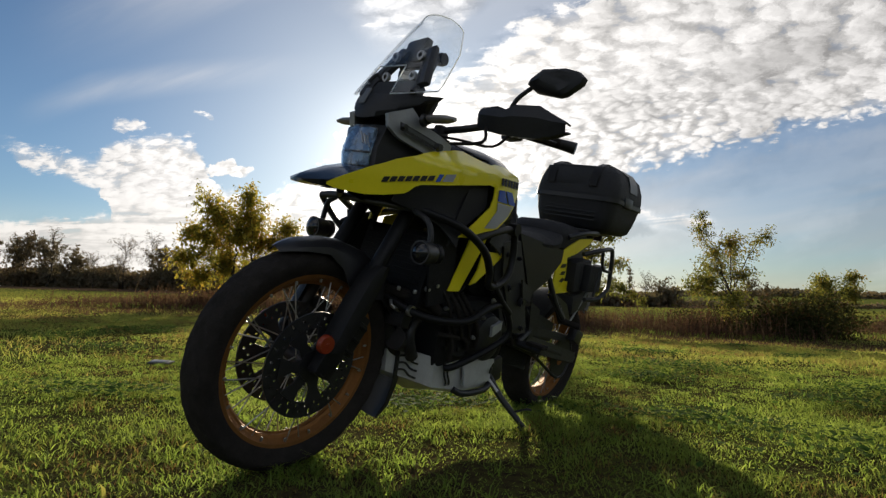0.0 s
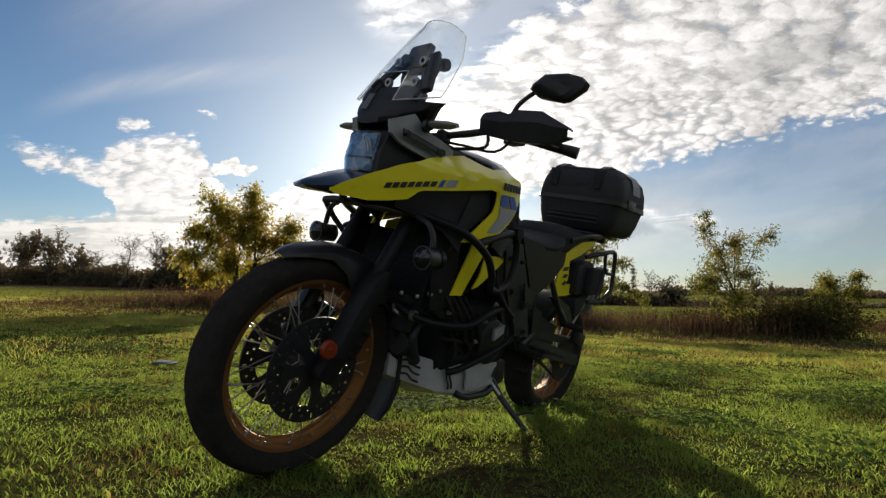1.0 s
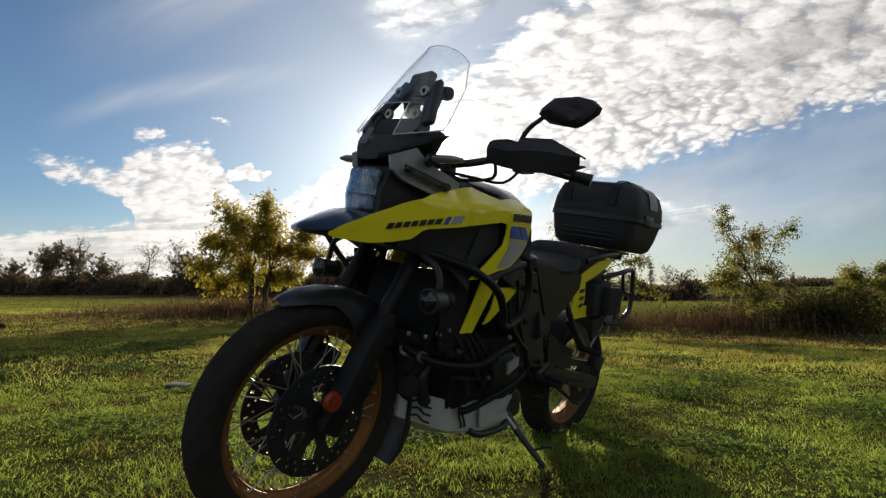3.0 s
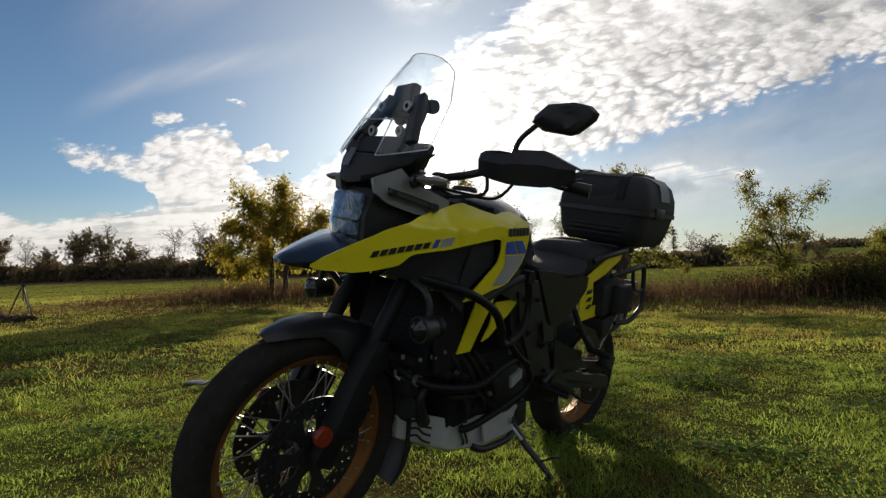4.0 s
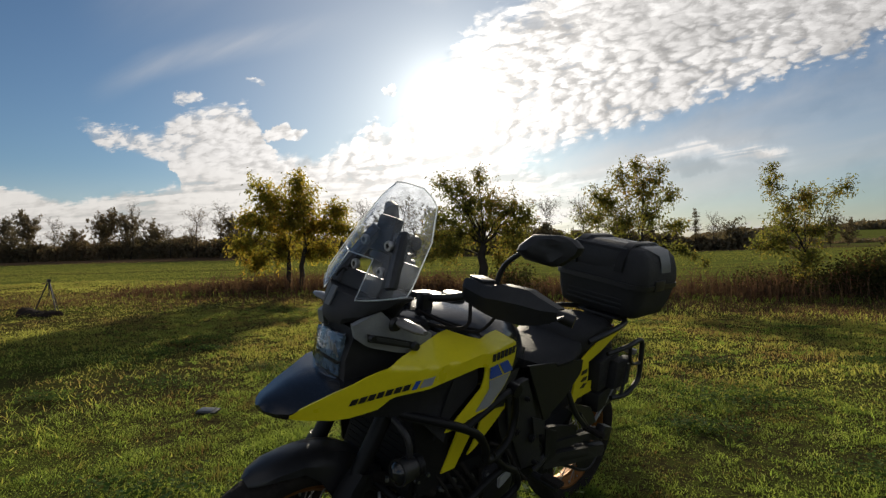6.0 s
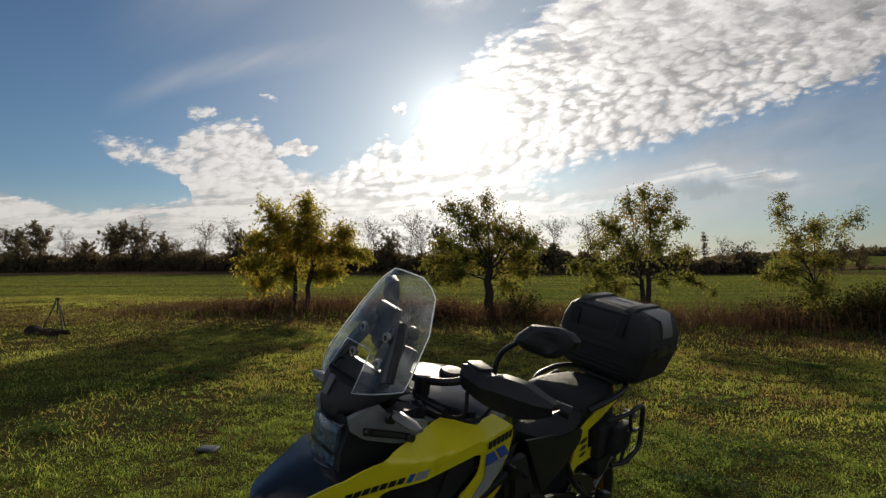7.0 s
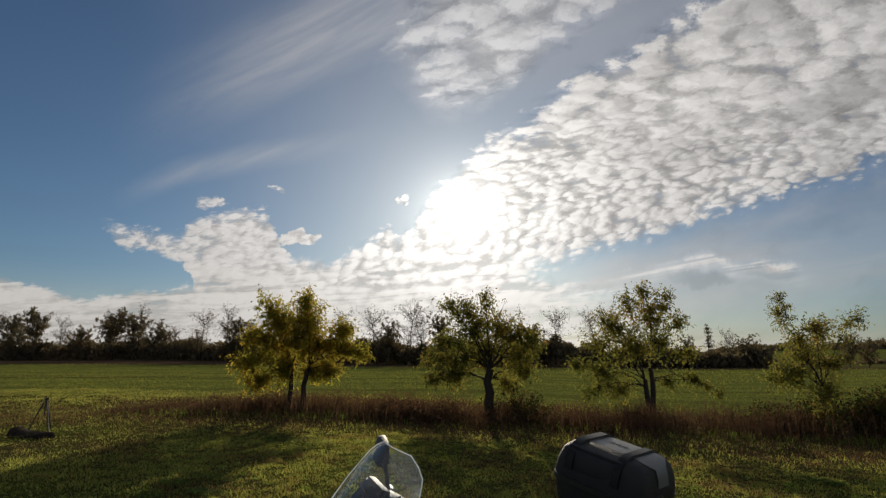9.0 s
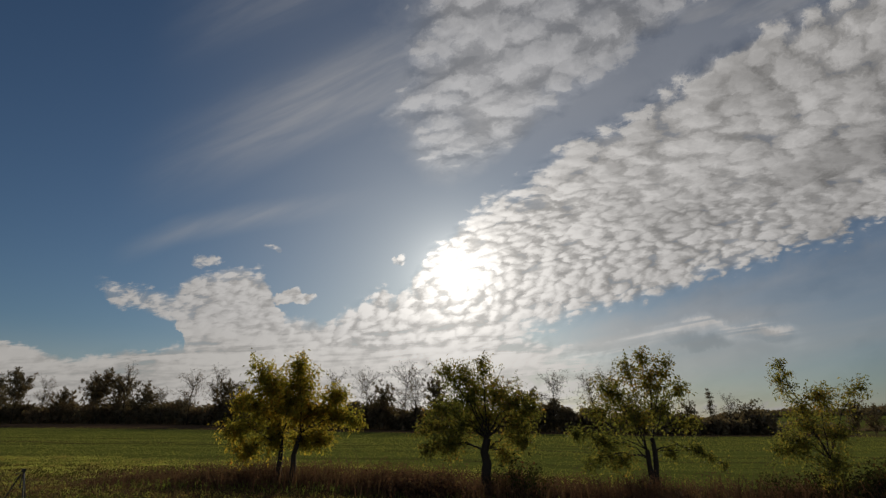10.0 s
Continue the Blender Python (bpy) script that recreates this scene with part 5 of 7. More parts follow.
def screen_point(t, v):
    """t runs across from -1 to 1, v up from 0 to 1."""
    half = float(np.interp(v, [0, 0.10, 0.50, 0.83, 0.93, 1.0], [0.200, 0.200, 0.180, 0.138, 0.106, 0.070]))
    x = -0.070 - 0.205 * v - 0.010 * v * v - 0.115 * (half / 0.214) ** 1.2 * abs(t) ** 2
    return Vector((x, MID + t * half, 1.238 + 0.350 * v + 0.040 * t * t * (1 - v) - 0.010 * t * t * v))


def slot_side(v):
    return 0.40 - 0.20 * v


TOP = 0.34
sheet = bmesh.new()
for s in (1, -1):
    leg = [[screen_point(s * (slot_side(v) + (1 - slot_side(v)) * k / 8), v) for k in range(9)] for v in (TOP * j / 6 for j in range(7))]
    loft(leg, False, False, sheet)
loft([[screen_point(-1 + 2 * k / 20, TOP + (1 - TOP) * j / 14) for k in range(21)] for j in range(15)], False, False, sheet)
screen = part("windscreen", thicken(sheet, 0.004), SCREEN, bike, "tall clear windscreen with a middle slot, dusty and scratched")
screen.visible_shadow = False
edge = [screen_point(-1, v / 12) for v in range(13)] + [screen_point(-1 + 2 * k / 8, 1) for k in range(1, 8)] + [screen_point(1, 1 - v / 12) for v in range(13)]
edge += [screen_point(slot_side(0) + (1 - slot_side(0)) * k / 4, 0) for k in (3, 2, 1, 0)] + [screen_point(slot_side(TOP * j / 4), TOP * j / 4) for j in range(1, 5)]
edge += [screen_point(-slot_side(TOP * j / 4), TOP * j / 4) for j in (4, 3, 2, 1, 0)] + [screen_point(-1, 0)]
part("screen_edge", tube(edge, 0.0022, 5, 1), EDGE, screen, "screen edge, whitened for the light it catches")
for s in (1, -1):
    y = MID + (0.120 if s > 0 else -0.060)
    rail = part("screen_rail", box(-0.190, y, 1.365, 0.022, 0.050, 0.185, 0.008, (20 * s, -28, 0)), DARK_GREY, bike, "dark slotted rail that holds the windscreen")
    part("rail_strip", box(-0.178, y + 0.004 * s, 1.365, 0.006, 0.018, 0.170, 0.002, (20 * s, -28, 0)), RAIL, rail, "grey metal strip")
    for x, z in ((-0.185, 1.402), (-0.160, 1.325)):
        k = part("clamp_knob", lathe([(0.008, -0.006), (0.015, -0.006), (0.017, 0.0), (0.015, 0.008), (0.009, 0.009), (0.008, 0.004)], 18), STEEL, rail, "round bright clamp knob")
        k.location, k.rotation_euler = (x, y - s * (0.032 - 0.06 * (1.40 - z)), z), (0, 0, radians(90))
    part("side_strut", tube([(-0.13, y + s * 0.015, 1.262), (-0.205, y + s * 0.007, 1.36), (-0.245, y - s * 0.02, 1.43)], 0.010, 8), SATIN, bike, "black strut beside the windscreen")
part("slot_plate", box(-0.076, MID - 0.022, 1.236, 0.006, 0.026, 0.062, 0.003, (0, -24, 0)), PALE_GREY, bike, "small bright metal plate in the slot")
part("slot_hook", tube([(-0.10, MID - 0.045, 1.29), (-0.115, MID - 0.030, 1.318), (-0.125, MID - 0.02, 1.31)], 0.006, 8), DARK_STEEL, bike)
part("rail_bridge", box(-0.225, MID + 0.045, 1.39, 0.018, 0.16, 0.045, 0.008, (0, -28, 0)), SATIN, bike)
part("screen_base", box(-0.165, MID, 1.275, 0.05, 0.26, 0.06, 0.012, (0, -24, 0)), BLACK, bike)
holder = part("device_holder", box(-0.240, MID + 0.008, 1.436, 0.030, 0.118, 0.092, 0.010, (0, -14, -12)), BLACK, bike, "black clamp for a navigation device")
part("device_arm", tube([(-0.25, MID + 0.02, 1.43), (-0.27, MID + 0.06, 1.41), (-0.26, MID + 0.10, 1.42)], 0.016, 10), BLACK, holder)
part("device_knob", lathe([(0.002, -0.014), (0.020, -0.014), (0.023, 0.0), (0.020, 0.014), (0.002, 0.014)], 18), BLACK, holder).location = (-0.262, MID + 0.110, 1.415)

# Handlebar with guards, levers, mirrors and lines.
bar = part("handlebar", tube([(-0.600, -0.36, 1.225), (-0.50, -0.20, 1.262), (-0.43, -0.10, 1.225), (-0.41, 0, 1.205), (-0.44, 0.13, 1.225), (-0.53, 0.25, 1.262), (-0.635, 0.44, 1.232)], 0.0135, 12), SATIN, bike, "wide black tapered handlebar")
for s in (1, -0.75):
    part("grip", tube([(-0.575, 0.325 * s, 1.250), (-0.635, 0.44 * s, 1.232)], 0.019, 14, 1), RUBBER, bar, "black rubber grip")
    part("bar_end", tube([(-0.633, 0.435 * s, 1.233), (-0.655, 0.490 * s, 1.224)], (0.019, 0.022), 14, 1), SATIN, bar)
    part("switch_box", box(-0.550, 0.285 * s, 1.250, 0.055, 0.075, 0.065, 0.012, (0, 0, s * -22)), BLACK, bar)
    part("lever", tube([(-0.50, 0.24 * s, 1.262), (-0.510, 0.33 * s, 1.245), (-0.58, 0.45 * s, 1.220)], (0.011, 0.007), 8), SATIN, bar)
    rows = []
    for y, x, z0, z1, out in ((0.185, -0.462, 1.240, 1.306, 0.0), (0.205, -0.462, 1.232, 1.312, 0.010), (0.26, -0.462, 1.222, 1.308, 0.016), (0.30, -0.465, 1.216, 1.306, 0.018), (0.335, -0.468, 1.212, 1.322, 0.018), (0.42, -0.485, 1.214, 1.324, 0.014), (0.465, -0.505, 1.226, 1.302, 0.008), (0.505, -0.525, 1.248, 1.284, 0.0)):
        mid = (z0 + z1) / 2
        rows.append([(x - 0.035, s * y, z1 - 0.002), (x + out * 0.6, s * y, z1), (x + out + 0.014, s * (y + 0.004), mid + 0.01), (x + out * 0.7, s * y, z0), (x - 0.045, s * y, z0 + 0.006)])
    part("hand_guard", thicken(loft(rows, closed=False, cap=False), 0.006), BLACK, bar, "black plastic hand guard")
    part("reservoir", box(-0.490, 0.235 * s, 1.290, 0.050, 0.075, 0.040, 0.008, (0, 0, s * -15)), BLACK, bar, "black fluid reservoir with a flat lid")
    part("reservoir_lid", box(-0.490, 0.235 * s, 1.313, 0.054, 0.079, 0.008, 0.003, (0, 0, s * -15)), BLACK, bar)
    part("brake_line", tube([(-0.44, 0.24 * s, 1.235), (-0.40, 0.27 * s, 1.175), (-0.36, 0.18 * s, 1.155), (-0.35, 0.08 * s, 1.15)], 0.006, 8), RUBBER, bar)
    part("clutch_line", tube([(-0.47, 0.33 * s, 1.225), (-0.42, 0.30 * s, 1.165), (-0.37, 0.20 * s, 1.17), (-0.36, 0.09 * s, 1.18)], 0.005, 8), RUBBER, bar)
    part("bar_riser", box(-0.415, 0.06 * s, 1.19, 0.05, 0.04, 0.08, 0.012), SATIN, bar)
    # Mirror: a six-cornered shell leaning out on a bent stem.
    outline = [(0.328, 1.420), (0.334, 1.440), (0.372, 1.480), (0.450, 1.490), (0.492, 1.482), (0.514, 1.462), (0.508, 1.440), (0.462, 1.396), (0.440, 1.388), (0.360, 1.396)]
    outline = [(y - 0.018, z) for y, z in outline]
    cy, cz = 0.392, 1.440
    rows = []
    for x, f in ((-0.548, 0.35), (-0.553, 0.72), (-0.567, 0.95), (-0.586, 1.0), (-0.600, 0.98)):
        rows.append([(x - 0.34 * (y - cy), s * (cy + (y - cy) * f), cz + (z - cz) * f) for y, z in outline])
    mir = part("mirror", loft(rows), BLACK, bar, "angular black rear-view mirror")
    rows = [[(x - 0.34 * (y - cy), s * (cy + (y - cy) * f), cz + (z - cz) * f) for y, z in outline] for x, f in ((-0.6015, 0.93), (-0.6025, 0.90))]
    part("mirror_glass", loft(rows), MIRROR, mir, "rear-view mirror glass")
    if s < 0:
        mir.location = (0.10, 0.05, 0.01)
    part("mirror_stem", tube([(-0.548, 0.250 * s, 1.260), (-0.550, 0.252 * s, 1.318), (-0.552, 0.275 * s, 1.372), (-0.562, 0.335 * s, 1.425)], (0.010, 0.008), 10), SATIN, mir)

# Tank, yellow panels and their markings.
PX = [-0.95, -0.85, -0.75, -0.65, -0.52, -0.27, -0.15, -0.05, 0.0, 0.06, 0.09, 0.12]
PY = [0.17, 0.20, 0.25, 0.285, 0.300, 0.272, 0.220, 0.182, 0.150, 0.114, 0.098, 0.06]


def flank(x, z, k=1.0, s=1):
    """Half the width of the bodywork at a place of its side."""
    y = float(np.interp(x, PX, PY))
    roll = max(0.0, z - (1.085 + 0.02 * math.sin(6 * x)))
    tuck = 0.0 if s > 0 else 0.14 * min(1.0, max(0.0, (x + 0.55) / 0.25))
    return k * y - 1.5 * roll - 0.10 * max(0.0, 0.98 - z) * (x > -0.2) - tuck * min(1.0, y / 0.15)


rows = []
for x, half, top, low in ((-0.30, 0.11, 1.165, 1.02), (-0.38, 0.20, 1.175, 0.95), (-0.50, 0.265, 1.180, 0.90), (-0.62, 0.27, 1.178, 0.88), (-0.74, 0.235, 1.155, 0.87), (-0.84, 0.185, 1.105, 0.86), (-0.93, 0.14, 1.02, 0.84), (-0.99, 0.11, 0.96, 0.83)):
    rows.append([(x, half * math.copysign(abs(math.sin(a)) ** 0.62, math.sin(a)), (top + low) / 2 + (top - low) / 2 * math.copysign(abs(math.cos(a)) ** 0.7, math.cos(a))) for a in (2 * math.pi * k / 28 for k in range(28))])
tank = part("fuel_tank", loft(rows), GLOSS, bike, "glossy black fuel tank top")
part("filler_cap", lathe([(0.001, 0.012), (0.040, 0.010), (0.048, 0.0), (0.048, -0.012)], 24), DARK_STEEL, tank).matrix_local = pose(-0.62, 0, 1.186, 90, 0, 0)
for s in (1, -1):
    lay = lambda x, z: s * flank(x, z, 1.0, s)
    top = [(0.084, 0.930), (0.060, 0.949), (-0.013, 1.000), (-0.09, 1.044), (-0.191, 1.086), (-0.264, 1.108), (-0.371, 1.134), (-0.47, 1.150), (-0.58, 1.136), (-0.66, 1.090)]
    low = [(0.084, 0.922), (0.060, 0.915), (-0.018, 0.915), (-0.08, 0.928), (-0.135, 0.944), (-0.165, 0.978), (-0.32, 1.010), (-0.475, 1.040), (-0.58, 1.028), (-0.67, 1.02)]
    top = top if s > 0 else [(x, min(z, 0.935 + 0.45 * max(0.0, -x))) for x, z in top]
    cowl = part("side_cowl", patch(top, low, 40, 8, lay, 0.006 * s), YELLOW, bike, "bright yellow painted side cowl")
    lead = [(-0.455, 1.038), (-0.492, 1.035), (-0.496, 1.00), (-0.487, 0.962), (-0.42, 0.895), (-0.355, 0.838)]
    tail = [(-0.675, 1.066), (-0.680, 1.035), (-0.660, 0.99), (-0.622, 0.940), (-0.56, 0.895), (-0.480, 0.848)]
    rear = part("rear_cowl", patch(lead, tail, 24, 6, lambda x, z: s * flank(x, z, 0.998, s), 0.006 * s), YELLOW, bike, "yellow rear half of the side cowl")
    proud = lambda x, z: s * (flank(x, z, 1.0, s) + 0.004)
    part("silver_field", patch([(-0.515, 0.985), (-0.520, 0.955), (-0.47, 0.885)], [(-0.640, 0.985), (-0.612, 0.945), (-0.535, 0.893)], 10, 4, proud, 0.002 * s), SILVER, rear, "pale silver decal")
    part("blue_field", patch([(-0.512, 1.030), (-0.514, 0.990)], [(-0.550, 1.034), (-0.590, 0.990)], 6, 3, proud, 0.002 * s), BLUE, rear, "blue triangular decal")
    part("blue_field", patch([(-0.562, 1.034), (-0.604, 0.990)], [(-0.612, 1.036), (-0.660, 0.990)], 6, 3, proud, 0.002 * s), BLUE, rear, "blue slanting decal")
    for k in range(6):
        x, z = -0.515 - 0.024 * k, 1.062 + 0.001 * k
        part("maker_mark", patch([(x, z + 0.013), (x - 0.002, z - 0.013)], [(x - 0.017, z + 0.013), (x - 0.019, z - 0.013)], 3, 2, proud, 0.002 * s), DARK_GREY, rear)
    for k in range(7):
        x, z = -0.052 - 0.0235 * k, 0.971 + 0.0058 * k
        part("model_mark", patch([(x - 0.002, z + 0.009), (x + 0.004, z - 0.009)], [(x - 0.020, z + 0.013), (x - 0.014, z - 0.005)], 3, 3, proud, 0.002 * s), MARK, cowl)
    part("blue_stripe", patch([(-0.226, 1.026), (-0.216, 1.000)], [(-0.240, 1.029), (-0.230, 1.003)], 3, 3, proud, 0.002 * s), BLUE, cowl, "slanting blue stripe")
    part("silver_stripe", patch([(-0.248, 1.031), (-0.238, 1.005)], [(-0.284, 1.039), (-0.274, 1.013)], 3, 3, proud, 0.002 * s), SILVER, cowl, "slanting silver stripe")
    part("inset_panel", patch([(-0.11, 0.955), (-0.165, 0.985), (-0.32, 1.016), (-0.485, 1.048)], [(-0.11, 0.915), (-0.20, 0.90), (-0.30, 0.86), (-0.36, 0.80)], 20, 6, lambda x, z: s * (flank(x, z, 0.95, s) - 0.012 - 0.02 * math.sin(18 * (z + 0.4 * x))), 0.006 * s), TEXTURE, bike, "black textured inlet panel")
    part("inset_panel", patch([(-0.485, 1.045), (-0.50, 0.96), (-0.40, 0.87)], [(-0.40, 1.03), (-0.36, 0.90), (-0.34, 0.80)], 10, 3, lambda x, z: s * (flank(x, z, 0.95, s) - 0.014), 0.006 * s), TEXTURE, bike)
    part("lower_panel", patch([(-0.50, 0.860), (-0.47, 0.760), (-0.43, 0.640)], [(-0.61, 0.89), (-0.575, 0.800), (-0.495, 0.640)], 12, 4, lambda x, z: s * (0.225 + 0.05 * (z - 0.7)), 0.006 * s), YELLOW, bike, "yellow lower side panel")
    part("lower_blade", patch([(-0.62, 0.80), (-0.60, 0.72), (-0.56, 0.665)], [(-0.80, 0.80), (-0.72, 0.745), (-0.60, 0.675)], 12, 4, lambda x, z: s * (0.215 + 0.10 * (x + 0.6)), 0.006 * s), YELLOW, bike, "yellow pointed side blade")
    part("knee_panel", patch([(-0.69, 1.06), (-0.70, 0.96), (-0.60, 0.84)], [(-0.95, 0.97), (-0.90, 0.87), (-0.80, 0.78)], 12, 4, lambda x, z: s * (flank(x, z, 0.9) - 0.02), 0.006 * s), BLACK, bike)
    part("frame_plate", patch([(-0.73, 0.84), (-0.76, 0.70), (-0.90, 0.46)], [(-0.91, 0.865), (-1.02, 0.66), (-1.10, 0.45)], 14, 4, lambda x, z: s * (0.195 - 0.03 * (x + 0.9)), 0.03 * s), DARK_GREY, bike, "dark grey frame plate")
    part("side_cover", patch([(-0.95, 0.90), (-1.05, 0.74), (-1.12, 0.62)], [(-1.36, 0.86), (-1.36, 0.80), (-1.26, 0.70)], 10, 4, lambda x, z: s * (0.185 - 0.05 * (x + 1.4)), 0.01 * s), SATIN, bike, "black plastic side cover")
    for x, z, r in ((-0.80, 0.80, 0.012), (-0.90, 0.79, 0.010), (-0.86, 0.66, 0.014), (-0.98, 0.60, 0.020), (-1.02, 0.48, 0.012)):
        f = part("frame_bolt", lathe([(0.001, 0.010), (r * 0.5, 0.010), (r * 0.55, 0.004), (r, 0.006), (r, -0.012)], 14), SATIN, bike)
        f.location, f.scale = (x, s * (0.201 - 0.03 * (x + 0.9) + 0.016), z), (1, s, 1)
    part("frame_rib", patch([(-0.76, 0.83), (-0.79, 0.71), (-0.93, 0.48)], [(-0.785, 0.83), (-0.815, 0.71), (-0.95, 0.485)], 10, 2, lambda x, z: s * (0.216 - 0.03 * (x + 0.9)), 0.012 * s), SATIN, bike, "raised black frame rail")
    part("heat_shield", patch([(-0.95, 0.70), (-0.98, 0.62)], [(-1.05, 0.66), (-1.05, 0.60)], 4, 3, lambda x, z: s * 0.218, 0.008 * s), DARK_GREY, bike)
    part("loom", tube([(-0.70, 0.20 * s, 0.66), (-0.78, 0.228 * s, 0.62), (-0.84, 0.232 * s, 0.54), (-0.92, 0.225 * s, 0.46), (-1.00, 0.20 * s, 0.40)], 0.008, 8), RUBBER, bike, "black cable loom")
    part("radiator_shroud", patch([(-0.28, 0.86), (-0.34, 0.58)], [(-0.44, 0.86), (-0.46, 0.60)], 8, 3, lambda x, z: s * 0.215, 0.008 * s), ENGINE, bike)

# Engine, cooler, pipes and skid plate.
cool = part("radiator", box(-0.36, 0, 0.70, 0.035, 0.37, 0.27, 0.008, (0, -14, 0)), ENGINE, bike, "black radiator with fine fins")
for k in range(12):
    part("fin", box(-0.342 - 0.0055 * (k - 6), 0, 0.59 + 0.0205 * k, 0.004, 0.33, 0.006, 0.0, (0, -14, 0)), ENGINE, cool)
engine = part("engine", box(-0.74, 0, 0.46, 0.50, 0.34, 0.28, 0.05), ENGINE, bike, "black V-twin engine block")
part("cylinder", box(-0.56, 0, 0.62, 0.17, 0.22, 0.28, 0.03, (0, 38, 0)), ENGINE, engine)
part("cylinder", box(-0.86, 0, 0.70, 0.17, 0.22, 0.28, 0.03, (0, -30, 0)), ENGINE, engine)
part("cylinder_head", box(-0.47, 0, 0.70, 0.13, 0.25, 0.10, 0.03, (0, 38, 0)), SATIN, engine)
for k in range(5):
    part("cooling_fin", box(-0.60 + 0.024 * k, 0, 0.585 + 0.030 * k, 0.19, 0.245, 0.008, 0.003, (0, 38, 0)), ENGINE, engine)
for s in (1, -1):
    cov = part("case_cover", lathe([(0.001, 0.045), (0.07, 0.045), (0.095, 0.035), (0.105, 0.010), (0.110, 0.0)], 36), SATIN, engine, "round black engine cover")
    cov.location, cov.scale = (-0.80, 0.165 * s, 0.44), (1, s, 1)
    for k in range(7):
        b = part("cover_bolt", lathe([(0.001, 0.014), (0.008, 0.014), (0.008, 0)], 8), STEEL, engine)
        a = 2 * math.pi * k / 7
        b.location, b.scale = (-0.80 + 0.096 * math.cos(a), 0.172 * s, 0.44 + 0.096 * math.sin(a)), (1, s, 1)
    part("oil_line", tube([(-0.33, 0.07 * s, 0.60), (-0.38, 0.15 * s, 0.565), (-0.50, 0.18 * s, 0.54), (-0.60, 0.18 * s, 0.50)], 0.012, 8), DARK_STEEL, engine)
part("oil_cooler", box(-0.335, 0.02, 0.515, 0.05, 0.24, 0.07, 0.010, (0, -10, 0)), DARK_STEEL, bike, "finned oil cooler")
for k in range(3):
    part("clamp", lathe([(0.014, -0.008), (0.019, -0.008), (0.019, 0.008), (0.014, 0.008)], 14), STEEL, bike).location = (-0.31, 0.06 + 0.055 * k, 0.555)
part("exhaust_pipe", tube([(-0.42, 0.03, 0.60), (-0.35, 0.04, 0.53), (-0.36, 0.05, 0.42), (-0.44, 0.05, 0.335), (-0.60, 0.02, 0.30)], 0.030, 14), SATIN, bike, "dark exhaust header pipe")
part("oil_filter", tube([(-0.40, 0.09, 0.42), (-0.34, 0.095, 0.435)], 0.042, 18, 1), SATIN, bike, "black oil filter")

rows = []
side = [(-0.95, 0.155, 0.325, 0.205), (-0.70, 0.165, 0.342, 0.215), (-0.515, 0.158, 0.366, 0.248), (-0.345, 0.060, 0.405, 0.300), (-0.335, 0.0, 0.408, 0.303)]
for x, y, z1, z0 in side + [(x, -y, z1, z0) for x, y, z1, z0 in side[-2::-1]]:
    rows.append([(x, y, z1), (x - 0.012, y * 0.985, z0), (x - 0.035, y * 0.90, z0 - 0.018), (min(x - 0.16, -0.55) if x > -0.8 else x, 0.0, 0.190)])
skid = part("skid_plate", thicken(loft(rows, closed=False, cap=False), 0.005), ALU, bike, "brushed aluminium skid plate with dark slots", 20)


def face(u, v):
    """A place on the slanting front face: u from the middle to the seam, v upward."""
    return (-0.345 - 0.170 * u + 0.004, 0.060 + 0.098 * u + 0.006, 0.300 - 0.052 * u + (0.105 + 0.013 * u) * v)


# Slots are dark bars laid on for the shade of the cutouts.
for k in range(3):
    v = 0.74 - 0.24 * k
    part("slot", tube([face(0.26, v - 0.02), face(0.40, v + 0.05), face(0.52, v - 0.08), face(0.66, v - 0.10)], 0.0042, 6), MARK, skid, "dark slot")
for k in range(2):
    x = -0.575 - 0.022 * k
    part("slot", tube([(x, 0.168, 0.345 - 0.02 * k), (x - 0.002, 0.168, 0.30), (x - 0.022, 0.167, 0.268), (x - 0.026, 0.166, 0.250)], 0.0042, 6), MARK, skid, "dark slot")
part("case_guard", patch([(-0.672, 0.335), (-0.690, 0.300), (-0.700, 0.240)], [(-0.80, 0.372), (-0.875, 0.315), (-0.880, 0.246)], 8, 4, lambda x, z: 0.192 - 0.25 * max(0, x + 0.72), 0.012), ALU, bike, "aluminium engine guard plate")
# The hole's shade is a small dark block on the plate.
part("guard_hole", box(-0.852, 0.207, 0.300, 0.016, 0.004, 0.030, 0.001, (0, -12, 0)), MARK, bike)
part("under_tube", tube([(-0.66, 0.165, 0.225), (-0.72, 0.180, 0.205), (-0.86, 0.185, 0.208), (-0.93, 0.17, 0.235)], 0.014, 10), SATIN, bike, "black tube under the engine")
part("clutch_cover", patch([(-0.777, 0.497), (-0.783, 0.452)], [(-0.845, 0.518), (-0.846, 0.482)], 4, 4, lambda x, z: 0.222, 0.02), ALU, bike, "bare metal clutch cover")
part("water_hose", tube([(-0.262, 0.05, 0.605), (-0.30, 0.10, 0.605), (-0.345, 0.15, 0.598), (-0.385, 0.185, 0.59), (-0.43, 0.19, 0.56)], 0.021, 12), RUBBER, bike, "black water hose under the radiator")
for x, y, z in ((-0.277, 0.125, 0.625), (-0.318, 0.165, 0.622)):
    part("hose_clamp", box(x, y, z, 0.012, 0.018, 0.014, 0.003, (0, 0, -40)), STEEL, bike, "bright hose clamp")
part("clamp_band", tube([(-0.258, 0.115, 0.580), (-0.250, 0.130, 0.566), (-0.262, 0.135, 0.556)], 0.006, 8, 1), STEEL, bike, "bright clamp band")
